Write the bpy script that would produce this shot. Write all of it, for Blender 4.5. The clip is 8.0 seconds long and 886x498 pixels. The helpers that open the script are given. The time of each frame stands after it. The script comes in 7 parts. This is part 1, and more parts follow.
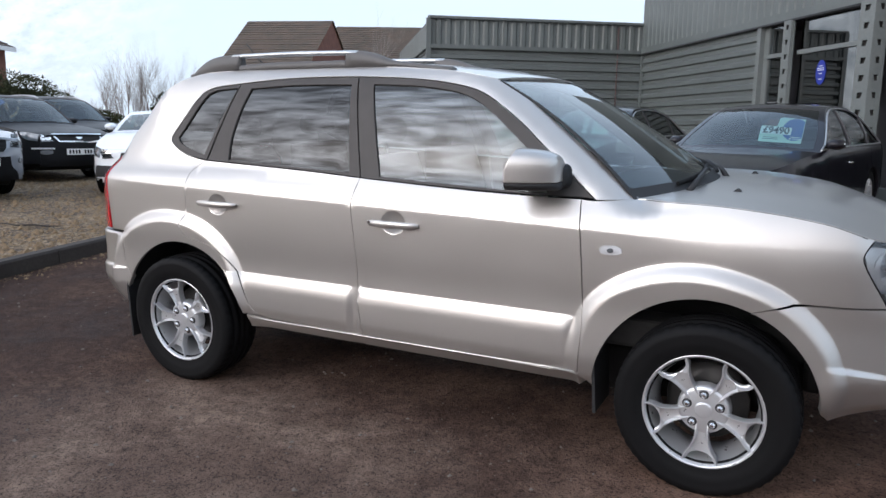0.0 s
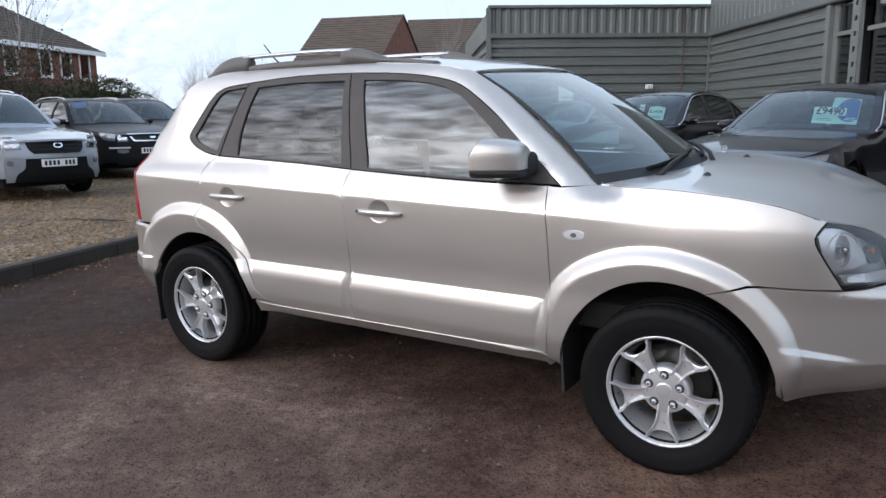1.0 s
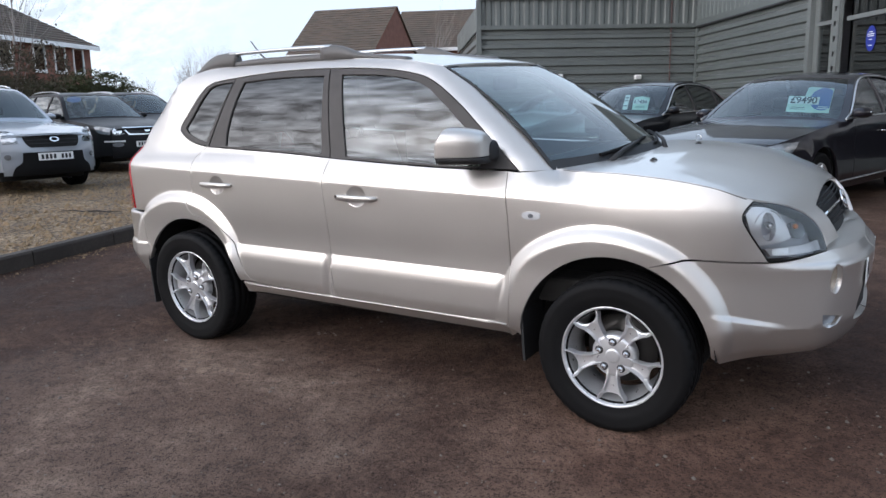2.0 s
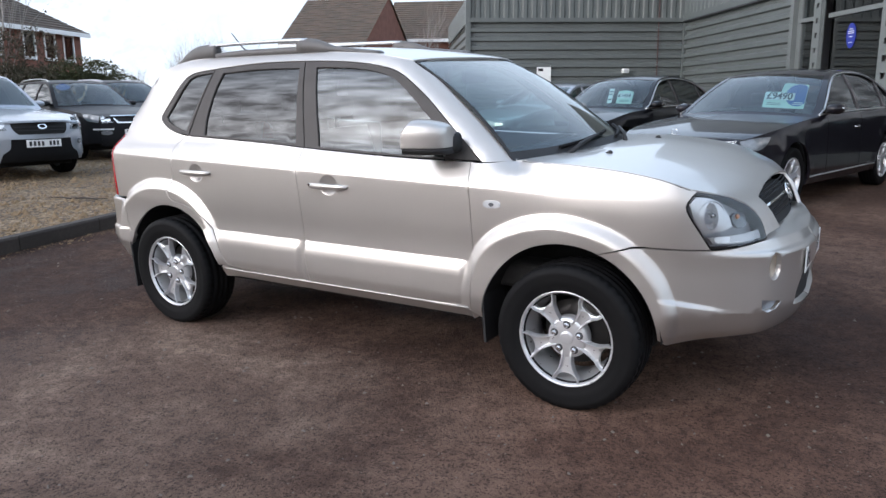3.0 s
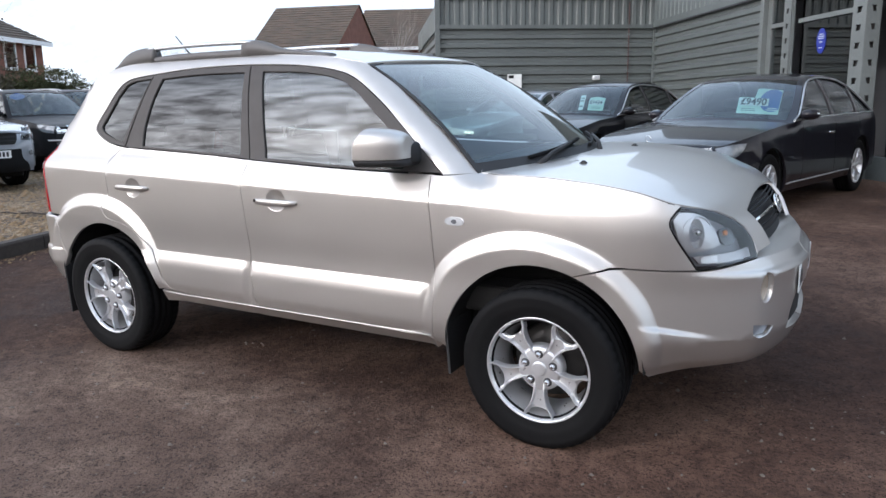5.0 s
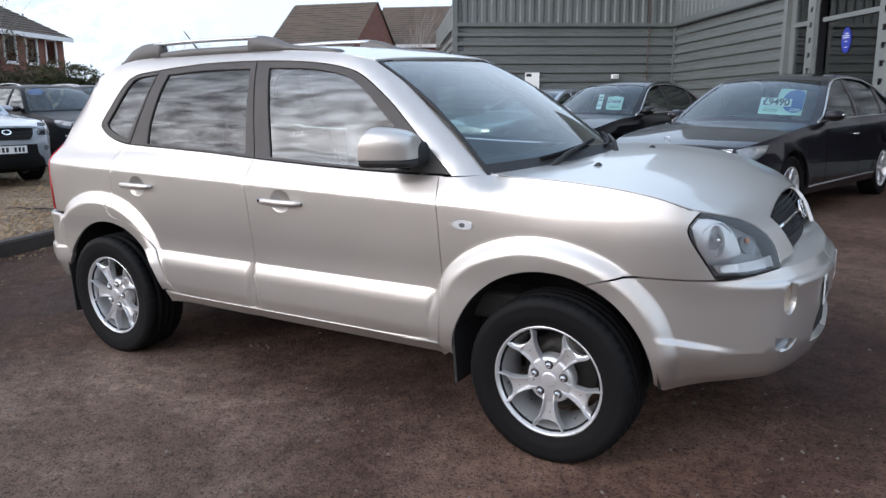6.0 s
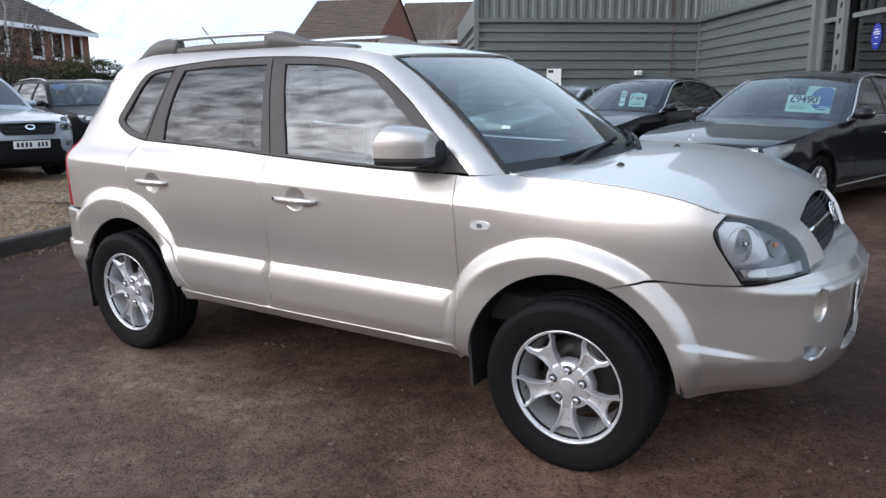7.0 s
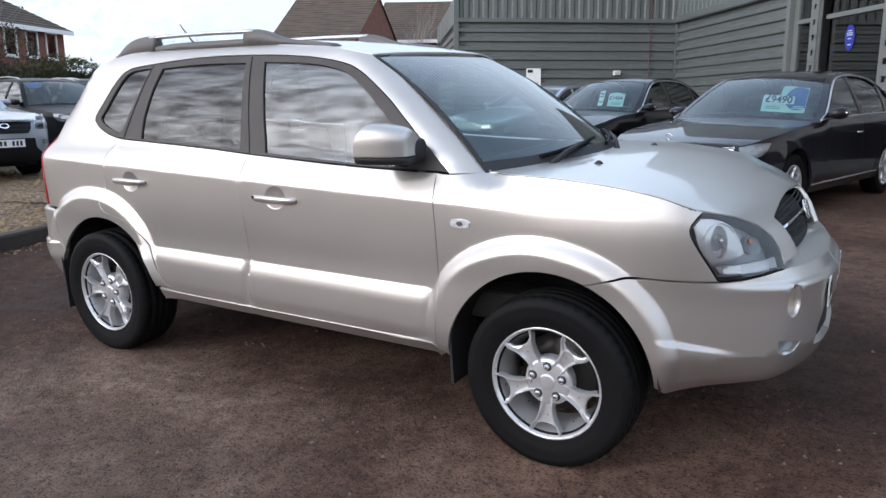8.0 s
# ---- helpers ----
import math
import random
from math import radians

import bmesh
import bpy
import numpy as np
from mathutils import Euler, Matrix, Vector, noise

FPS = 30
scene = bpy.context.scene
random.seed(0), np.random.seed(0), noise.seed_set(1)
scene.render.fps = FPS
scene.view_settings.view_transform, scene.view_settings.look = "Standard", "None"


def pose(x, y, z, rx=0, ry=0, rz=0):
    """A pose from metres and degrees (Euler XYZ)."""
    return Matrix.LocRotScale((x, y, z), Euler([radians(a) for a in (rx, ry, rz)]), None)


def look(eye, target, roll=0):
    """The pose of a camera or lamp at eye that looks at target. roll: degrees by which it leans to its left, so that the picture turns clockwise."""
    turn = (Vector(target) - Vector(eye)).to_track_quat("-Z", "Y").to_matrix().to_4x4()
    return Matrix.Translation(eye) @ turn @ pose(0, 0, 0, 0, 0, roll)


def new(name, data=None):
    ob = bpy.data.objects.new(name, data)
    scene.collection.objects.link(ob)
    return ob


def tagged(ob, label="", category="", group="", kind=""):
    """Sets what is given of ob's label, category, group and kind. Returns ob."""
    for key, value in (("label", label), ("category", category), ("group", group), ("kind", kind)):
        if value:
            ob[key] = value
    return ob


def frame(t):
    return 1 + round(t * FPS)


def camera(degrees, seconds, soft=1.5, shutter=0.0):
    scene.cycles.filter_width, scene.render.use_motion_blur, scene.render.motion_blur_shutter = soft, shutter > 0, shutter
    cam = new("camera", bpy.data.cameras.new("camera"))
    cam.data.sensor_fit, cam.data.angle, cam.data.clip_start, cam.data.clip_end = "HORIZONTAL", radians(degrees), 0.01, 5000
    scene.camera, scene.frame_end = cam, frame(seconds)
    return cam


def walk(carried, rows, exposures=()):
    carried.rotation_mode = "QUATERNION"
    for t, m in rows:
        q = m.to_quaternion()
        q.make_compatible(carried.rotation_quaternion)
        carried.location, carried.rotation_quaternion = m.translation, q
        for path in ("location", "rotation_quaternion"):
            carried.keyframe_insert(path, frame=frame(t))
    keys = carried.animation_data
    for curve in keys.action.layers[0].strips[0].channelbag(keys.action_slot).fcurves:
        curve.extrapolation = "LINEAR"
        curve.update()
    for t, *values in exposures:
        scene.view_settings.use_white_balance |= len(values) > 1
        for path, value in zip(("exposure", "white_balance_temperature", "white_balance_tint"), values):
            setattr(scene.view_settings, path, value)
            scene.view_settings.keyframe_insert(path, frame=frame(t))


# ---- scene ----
cam = camera(61.4, 8.0)
PATH = [
    (0, (2.951, -3.654, 1.365), (2.061, -1.892, 1.041), 1.0),
    (0.5, (3.166, -3.56, 1.371), (2.154, -1.868, 1.037), 0.3),
    (1, (3.399, -3.567, 1.372), (2.328, -1.914, 1.023), -0.6),
    (1.5, (3.532, -3.651, 1.37), (2.462, -2.0, 1.012), -1.2),
    (3, (3.852, -3.814, 1.377), (2.809, -2.153, 0.984), -0.4),
    (3.5, (3.869, -3.81, 1.381), (2.82, -2.154, 0.985), -0.7),
    (4, (3.848, -3.756, 1.375), (2.803, -2.094, 0.992), -1.0),
    (4.5, (3.784, -3.627, 1.374), (2.777, -1.941, 0.997), -0.9),
    (4.7, (3.739, -3.572, 1.366), (2.757, -1.87, 0.995), -0.7),
    (5.8, (3.713, -3.356, 1.376), (2.7, -1.674, 0.993), -0.5),
    (6, (3.698, -3.367, 1.371), (2.675, -1.69, 0.993), -0.3),
    (6.5, (3.686, -3.341, 1.374), (2.629, -1.688, 0.988), -0.2),
    (7, (3.671, -3.298, 1.376), (2.604, -1.652, 0.988), -0.1),
    (7.5, (3.666, -3.29, 1.377), (2.611, -1.636, 0.989), 0.1),
    (8, (3.68, -3.31, 1.372), (2.657, -1.636, 0.983), 0.0),
]
walk(cam, [(t, look(eye, target, roll)) for t, eye, target, roll in PATH], [(0, 0.03, 5960, 15), (1.5, 0.05, 5960, 15), (3.0, 0.28, 5960, 15), (4.0, 0.36, 5960, 15), (4.7, 0.36, 5960, 15), (6.0, 0.22, 5960, 15), (8, 0.19, 5960, 15)])

# ---- daylight: a bright, thinly clouded sky with a low veiled sun behind the camera ----
GLOW, CLOUD = 47.0, 24.0
SUN_EL, SUN_AZ = radians(22), radians(206)
SUN_WAY = Vector((math.sin(SUN_AZ) * math.cos(SUN_EL), math.cos(SUN_AZ) * math.cos(SUN_EL), math.sin(SUN_EL)))
world = bpy.data.worlds.new("sky")
scene.world = world
world.use_nodes = True
wt = world.node_tree
wt.nodes.clear()


def wnode(kind, **inputs):
    n = wt.nodes.new(kind)
    for k, v in inputs.items():
        n.inputs[k].default_value = v
    return n


w_out, w_bg = wnode("ShaderNodeOutputWorld"), wnode("ShaderNodeBackground")
w_sky = wnode("ShaderNodeTexSky")
w_sky.sky_type, w_sky.sun_disc = "NISHITA", False
w_sky.sun_elevation, w_sky.sun_rotation = SUN_EL, SUN_AZ
w_sky.air_density, w_sky.dust_density = 1.0, 2.5
# streaked clouds on a flat layer overhead, thinning towards the horizon
w_co = wnode("ShaderNodeTexCoord")
w_sep = wnode("ShaderNodeSeparateXYZ")
wt.links.new(w_co.outputs["Generated"], w_sep.inputs[0])
w_up = wnode("ShaderNodeMath")
w_up.operation = "MAXIMUM"
w_up.inputs[1].default_value = 0.0
wt.links.new(w_sep.outputs[2], w_up.inputs[0])
w_add = wnode("ShaderNodeMath")
w_add.operation = "ADD"
w_add.inputs[1].default_value = 0.52
wt.links.new(w_up.outputs[0], w_add.inputs[0])
w_layer = wnode("ShaderNodeVectorMath")
w_layer.operation = "DIVIDE"
w_cmb = wnode("ShaderNodeCombineXYZ")
for k in range(3):
    wt.links.new(w_add.outputs[0], w_cmb.inputs[k])
wt.links.new(w_co.outputs["Generated"], w_layer.inputs[0])
wt.links.new(w_cmb.outputs[0], w_layer.inputs[1])
w_map = wnode("ShaderNodeMapping")
w_map.inputs["Scale"].default_value = (2.3, 3.3, 0.4)
w_map.inputs["Rotation"].default_value = (0, 0, radians(-28))
wt.links.new(w_layer.outputs[0], w_map.inputs[0])
w_noise = wnode("ShaderNodeTexNoise", Scale=8.0, Detail=9.0, Roughness=0.60, Distortion=0.2)
wt.links.new(w_map.outputs[0], w_noise.inputs["Vector"])
w_ramp = wnode("ShaderNodeValToRGB")
r0, r1 = w_ramp.color_ramp.elements
r0.position, r0.color = 0.37, (0.20, 0.186, 0.172, 1)
r1.position, r1.color = 0.68, (1.02, 1.0, 0.95, 1)
wt.links.new(w_noise.outputs[0], w_ramp.inputs[0])
w_pale = wnode("ShaderNodeValToRGB")
p0, p1 = w_pale.color_ramp.elements
p0.position, p0.color = 0.25, (0.368, 0.425, 0.458, 1)
p1.position, p1.color = 0.75, (0.376, 0.427, 0.456, 1)
wt.links.new(w_noise.outputs[0], w_pale.inputs[0])
# light thrown forward by thin cloud round the veiled sun
w_dot = wnode("ShaderNodeVectorMath")
w_dot.operation = "DOT_PRODUCT"
w_dot.inputs[1].default_value = SUN_WAY
wt.links.new(w_co.outputs["Generated"], w_dot.inputs[0])
w_glow = wnode("ShaderNodeMapRange")
w_glow.inputs["From Min"].default_value, w_glow.inputs["From Max"].default_value = 0.2, 1.0
w_pow = wnode("ShaderNodeMath")
w_pow.operation = "POWER"
w_pow.inputs[1].default_value = 4.2
wt.links.new(w_dot.outputs["Value"], w_glow.inputs[0])
wt.links.new(w_glow.outputs[0], w_pow.inputs[0])
w_gain = wnode("ShaderNodeMath")
w_gain.operation = "MULTIPLY_ADD"
w_gain.inputs[1].default_value, w_gain.inputs[2].default_value = GLOW, CLOUD
wt.links.new(w_pow.outputs[0], w_gain.inputs[0])
# clouds facing the sun are white, those before it show their dark undersides
w_face = wnode("ShaderNodeMapRange")
w_face.inputs["From Min"].default_value, w_face.inputs["From Max"].default_value = -0.25, 0.55
wt.links.new(w_dot.outputs["Value"], w_face.inputs[0])
w_cloud = wnode("ShaderNodeMix")
w_cloud.data_type = "RGBA"
wt.links.new(w_face.outputs[0], w_cloud.inputs[0])
# away from the sun the sky is palest some way up
w_rise = wnode("ShaderNodeMapRange")
w_rise.inputs["From Min"].default_value, w_rise.inputs["From Max"].default_value = 0.15, 0.55
w_rise.inputs["To Min"].default_value, w_rise.inputs["To Max"].default_value = 1.0, 1.5
wt.links.new(w_up.outputs[0], w_rise.inputs[0])
w_lift = wnode("ShaderNodeVectorMath")
w_lift.operation = "SCALE"
wt.links.new(w_pale.outputs[0], w_lift.inputs[0])
wt.links.new(w_rise.outputs[0], w_lift.inputs["Scale"])
wt.links.new(w_lift.outputs[0], w_cloud.inputs[6])
wt.links.new(w_ramp.outputs[0], w_cloud.inputs[7])
w_tone = wnode("ShaderNodeVectorMath")
w_tone.operation = "SCALE"
wt.links.new(w_cloud.outputs[2], w_tone.inputs[0])
wt.links.new(w_gain.outputs[0], w_tone.inputs["Scale"])
w_mix = wnode("ShaderNodeMix")
w_mix.data_type = "RGBA"
w_mix.inputs[0].default_value = 0.72
wt.links.new(w_sky.outputs[0], w_mix.inputs[6])
wt.links.new(w_tone.outputs[0], w_mix.inputs[7])
# dimmer and bluer overhead, where the cloud is thin
w_high = wnode("ShaderNodeMapRange")
w_high.inputs["From Min"].default_value, w_high.inputs["From Max"].default_value = 0.30, 0.85
wt.links.new(w_up.outputs[0], w_high.inputs[0])
w_blue = wnode("ShaderNodeMix")
w_blue.data_type = "RGBA"
w_blue.inputs[6].default_value, w_blue.inputs[7].default_value = (1, 1, 1, 1), (0.56, 0.66, 0.78, 1)
wt.links.new(w_high.outputs[0], w_blue.inputs[0])
w_both = wnode("ShaderNodeMix")
w_both.data_type, w_both.blend_type = "RGBA", "MULTIPLY"
w_both.inputs[0].default_value = 1.0
wt.links.new(w_mix.outputs[2], w_both.inputs[6])
wt.links.new(w_blue.outputs[2], w_both.inputs[7])
wt.links.new(w_both.outputs[2], w_bg.inputs[0])
w_bg.inputs[1].default_value = 0.12
wt.links.new(w_bg.outputs[0], w_out.inputs[0])

sun_data = bpy.data.lights.new("sun", "SUN")
sun_data.energy, sun_data.angle, sun_data.color = 0.7, radians(3), (1.0, 0.95, 0.88)
sun = new("sun", sun_data)
sun.matrix_world = look(SUN_WAY * 60, (0, 0, 0))


# ---- materials ----
def mat(name, base, rough=0.5, metal=0.0, var=0.0, scale=4.0, fine=0.0, fine_scale=60.0, bump=0.0, bump_scale=80.0,
        coat=0.0, tint=None, rough_var=0.0, per_object=0.0, spec=0.5):
    """Surface with two scales of colour variation and a fine relief, in object space."""
    m = bpy.data.materials.new(name)
    m.use_nodes = True
    nt = m.node_tree
    b = nt.nodes["Principled BSDF"]
    b.inputs["Base Color"].default_value = (*base, 1)
    b.inputs["Roughness"].default_value = rough
    b.inputs["Metallic"].default_value = metal
    b.inputs["Coat Weight"].default_value = coat
    b.inputs["Coat Roughness"].default_value = 0.03
    b.inputs["Specular IOR Level"].default_value = spec
    co = nt.nodes.new("ShaderNodeTexCoord")

    def noise_tex(sc, detail=5):
        n = nt.nodes.new("ShaderNodeTexNoise")
        n.inputs["Scale"].default_value, n.inputs["Detail"].default_value = sc, detail
        nt.links.new(co.outputs["Object"], n.inputs["Vector"])
        return n

    colour = None
    if var or fine or per_object:
        dark = tint or tuple(c * 0.45 for c in base)
        colour_socket = None
        for amount, sc in ((var, scale), (fine, fine_scale)):
            if not amount:
                continue
            n = noise_tex(sc, 6)
            r = nt.nodes.new("ShaderNodeMapRange")
            r.inputs["From Min"].default_value, r.inputs["From Max"].default_value = 0.35, 0.65
            r.inputs["To Max"].default_value = amount
            nt.links.new(n.outputs[0], r.inputs[0])
            x = nt.nodes.new("ShaderNodeMix")
            x.data_type = "RGBA"
            x.inputs[6].default_value, x.inputs[7].default_value = (*base, 1), (*dark, 1)
            if colour_socket:
                nt.links.new(colour_socket, x.inputs[6])
            nt.links.new(r.outputs[0], x.inputs[0])
            colour_socket = x.outputs[2]
        if per_object:
            oi = nt.nodes.new("ShaderNodeObjectInfo")
            h = nt.nodes.new("ShaderNodeHueSaturation")
            r = nt.nodes.new("ShaderNodeMapRange")
            r.inputs["To Min"].default_value, r.inputs["To Max"].default_value = 1 - per_object, 1 + per_object
            nt.links.new(oi.outputs["Random"], r.inputs[0])
            nt.links.new(r.outputs[0], h.inputs["Value"])
            h.inputs["Color"].default_value = (*base, 1)
            if colour_socket:
                nt.links.new(colour_socket, h.inputs["Color"])
            colour_socket = h.outputs[0]
        nt.links.new(colour_socket, b.inputs["Base Color"])
    if rough_var:
        n = noise_tex(scale * 2.3)
        r = nt.nodes.new("ShaderNodeMapRange")
        r.inputs["To Min"].default_value, r.inputs["To Max"].default_value = max(0, rough - rough_var), min(1, rough + rough_var)
        nt.links.new(n.outputs[0], r.inputs[0])
        nt.links.new(r.outputs[0], b.inputs["Roughness"])
    if bump:
        n = noise_tex(bump_scale, 4)
        k = nt.nodes.new("ShaderNodeBump")
        k.inputs["Strength"].default_value, k.inputs["Distance"].default_value = min(1, bump * 60), bump
        nt.links.new(n.outputs[0], k.inputs["Height"])
        nt.links.new(k.outputs[0], b.inputs["Normal"])
    return m


def paint(name, base, flake=0.5, rough=0.3, coat=1.0, film=0.04, sheen=None):
    """Metallic car paint: a flaked base under clear coat, with a faint film of dust."""
    m = mat(name, base, rough, flake, var=0.06, scale=1.7, coat=coat, rough_var=0.04, spec=0.5 * coat if sheen is None else sheen)
    nt = m.node_tree
    b = nt.nodes["Principled BSDF"]
    b.inputs["Coat Roughness"].default_value = film
    co = nt.nodes.new("ShaderNodeTexCoord")
    n = nt.nodes.new("ShaderNodeTexNoise")
    n.inputs["Scale"].default_value = 900
    nt.links.new(co.outputs["Object"], n.inputs["Vector"])
    k = nt.nodes.new("ShaderNodeBump")
    k.inputs["Strength"].default_value, k.inputs["Distance"].default_value = 0.06, 0.001
    nt.links.new(n.outputs[0], k.inputs["Height"])
    nt.links.new(k.outputs[0], b.inputs["Normal"])
    return m


def glass(name, tint, gloss=0.04, ior=1.52):
    """A thin pane: clear tinted body with a Fresnel gloss."""
    m = bpy.data.materials.new(name)
    m.use_nodes = True
    nt = m.node_tree
    nt.nodes.clear()
    o = nt.nodes.new("ShaderNodeOutputMaterial")
    tr = nt.nodes.new("ShaderNodeBsdfTransparent")
    tr.inputs[0].default_value = (*tint, 1)
    gl = nt.nodes.new("ShaderNodeBsdfGlossy")
    gl.inputs["Roughness"].default_value = 0.006
    gl.inputs["Color"].default_value = (0.95, 0.97, 0.97, 1)
    fr = nt.nodes.new("ShaderNodeFresnel")
    fr.inputs[0].default_value = ior
    mr = nt.nodes.new("ShaderNodeMapRange")
    mr.inputs["From Min"].default_value, mr.inputs["From Max"].default_value = 0, 1
    mr.inputs["To Min"].default_value, mr.inputs["To Max"].default_value = gloss, 1
    mx = nt.nodes.new("ShaderNodeMixShader")
    nt.links.new(fr.outputs[0], mr.inputs[0])
    nt.links.new(mr.outputs[0], mx.inputs[0])
    nt.links.new(tr.outputs[0], mx.inputs[1])
    nt.links.new(gl.outputs[0], mx.inputs[2])
    nt.links.new(mx.outputs[0], o.inputs[0])
    return m


M = {
    "silver": paint("silver_beige_paint", (0.535, 0.508, 0.478), 0.80, 0.35, 0.7, 0.05),
    "grey_silver": paint("pale_silver_paint", (0.28, 0.305, 0.34), 0.5, 0.36),
    "black": paint("black_paint", (0.008, 0.0085, 0.011), 0.0, 0.3, 0.6, 0.02, 0.06),
    "dusty_black": mat("dusty_black_paint", (0.010, 0.0105, 0.012), 0.35, spec=0.12, var=0.3, scale=2, tint=(0.02, 0.02, 0.021), rough_var=0.06),
    "charcoal": paint("charcoal_paint", (0.012, 0.011, 0.015), 0.0, 0.3, 0.75, 0.02, 0.06),
    "white": paint("white_paint", (0.78, 0.8, 0.82), 0.0, 0.3),
    "trim": mat("black_plastic", (0.024, 0.024, 0.025), 0.6, spec=0.3, var=0.3, scale=9, bump=0.0006, bump_scale=400),
    "rubber": mat("tyre_rubber", (0.0055, 0.0055, 0.006), 0.65, spec=0.12, var=0.3, scale=7, tint=(0.011, 0.0105, 0.010), bump=0.0008, bump_scale=160),
    "well": mat("wheel_well", (0.008, 0.008, 0.008), 0.9, var=0.3),
    "alloy": mat("alloy", (0.66, 0.665, 0.675), 0.30, 0.62, coat=0.3, var=0.12, scale=14, rough_var=0.08),
    "chrome": mat("chrome", (0.8, 0.8, 0.8), 0.08, 1.0, rough_var=0.04, var=0.05),
    "glass": glass("clear_glass", (0.66, 0.76, 0.78), 0.035, 1.6),
    "privacy": glass("privacy_glass", (0.05, 0.052, 0.05), 0.03, 1.48),
    "side_glass": glass("tinted_glass", (0.50, 0.63, 0.57), 0.075),
    "frame": mat("dark_window_frame", (0.068, 0.062, 0.058), 0.6, spec=0.3, var=0.25, scale=6, rough_var=0.1),
    "fog": mat("fog_lamp_glass", (0.52, 0.45, 0.36), 0.2, 0.3, coat=1, var=0.3, scale=40),
    "lens": mat("ribbed_clear_plastic", (0.72, 0.73, 0.74), 0.12, 0.3, coat=1.0, var=0.2, scale=50),
    "lens_clear": glass("lamp_lens", (0.93, 0.94, 0.95), 0.02),
    "lamp_dark": mat("lamp_housing", (0.36, 0.38, 0.41), 0.35, 0.25, var=0.2, scale=20),
    "lamp_grey": mat("lamp_grey", (0.22, 0.235, 0.25), 0.2, 0.5, coat=1.0, var=0.4, scale=25),
    "amber": mat("amber_bulb", (0.75, 0.25, 0.06), 0.2, coat=1.0, var=0.2, scale=50),
    "rail": mat("grey_rail_plastic", (0.105, 0.099, 0.095), 0.55, var=0.2, scale=8, bump=0.0004, bump_scale=500),
    "satin": mat("satin_aluminium", (0.62, 0.63, 0.64), 0.32, 0.8, var=0.1, scale=10),
    "lining": mat("headlining_cloth", (0.42, 0.41, 0.38), 0.95, var=0.1, scale=9),
    "seat": mat("seat_cloth", (0.05, 0.048, 0.046), 0.9, var=0.3, scale=20),
    "plate": mat("plate_white", (0.8, 0.8, 0.78), 0.35, var=0.1, scale=12),
    "ink": mat("ink", (0.012, 0.012, 0.014), 0.5, var=0.2),
    "lamp_red": mat("red_lens", (0.42, 0.008, 0.012), 0.08, coat=1, var=0.2, scale=30),
    "reflector": mat("lamp_reflector", (0.82, 0.83, 0.84), 0.2, 0.45, var=0.1, scale=30),
    "cladding": mat("grey_green_cladding", (0.112, 0.126, 0.122), 0.45, var=0.25, scale=0.8, fine=0.15, fine_scale=9, rough_var=0.1),
    "brick": mat("house_brick", (0.215, 0.092, 0.062), 0.9, var=0.5, scale=3, fine=0.5, fine_scale=30),
    "roof_tile": mat("roof_tile", (0.122, 0.085, 0.063), 0.9, var=0.5, scale=1.5, tint=(0.05, 0.05, 0.04), fine=0.4, fine_scale=22),
}


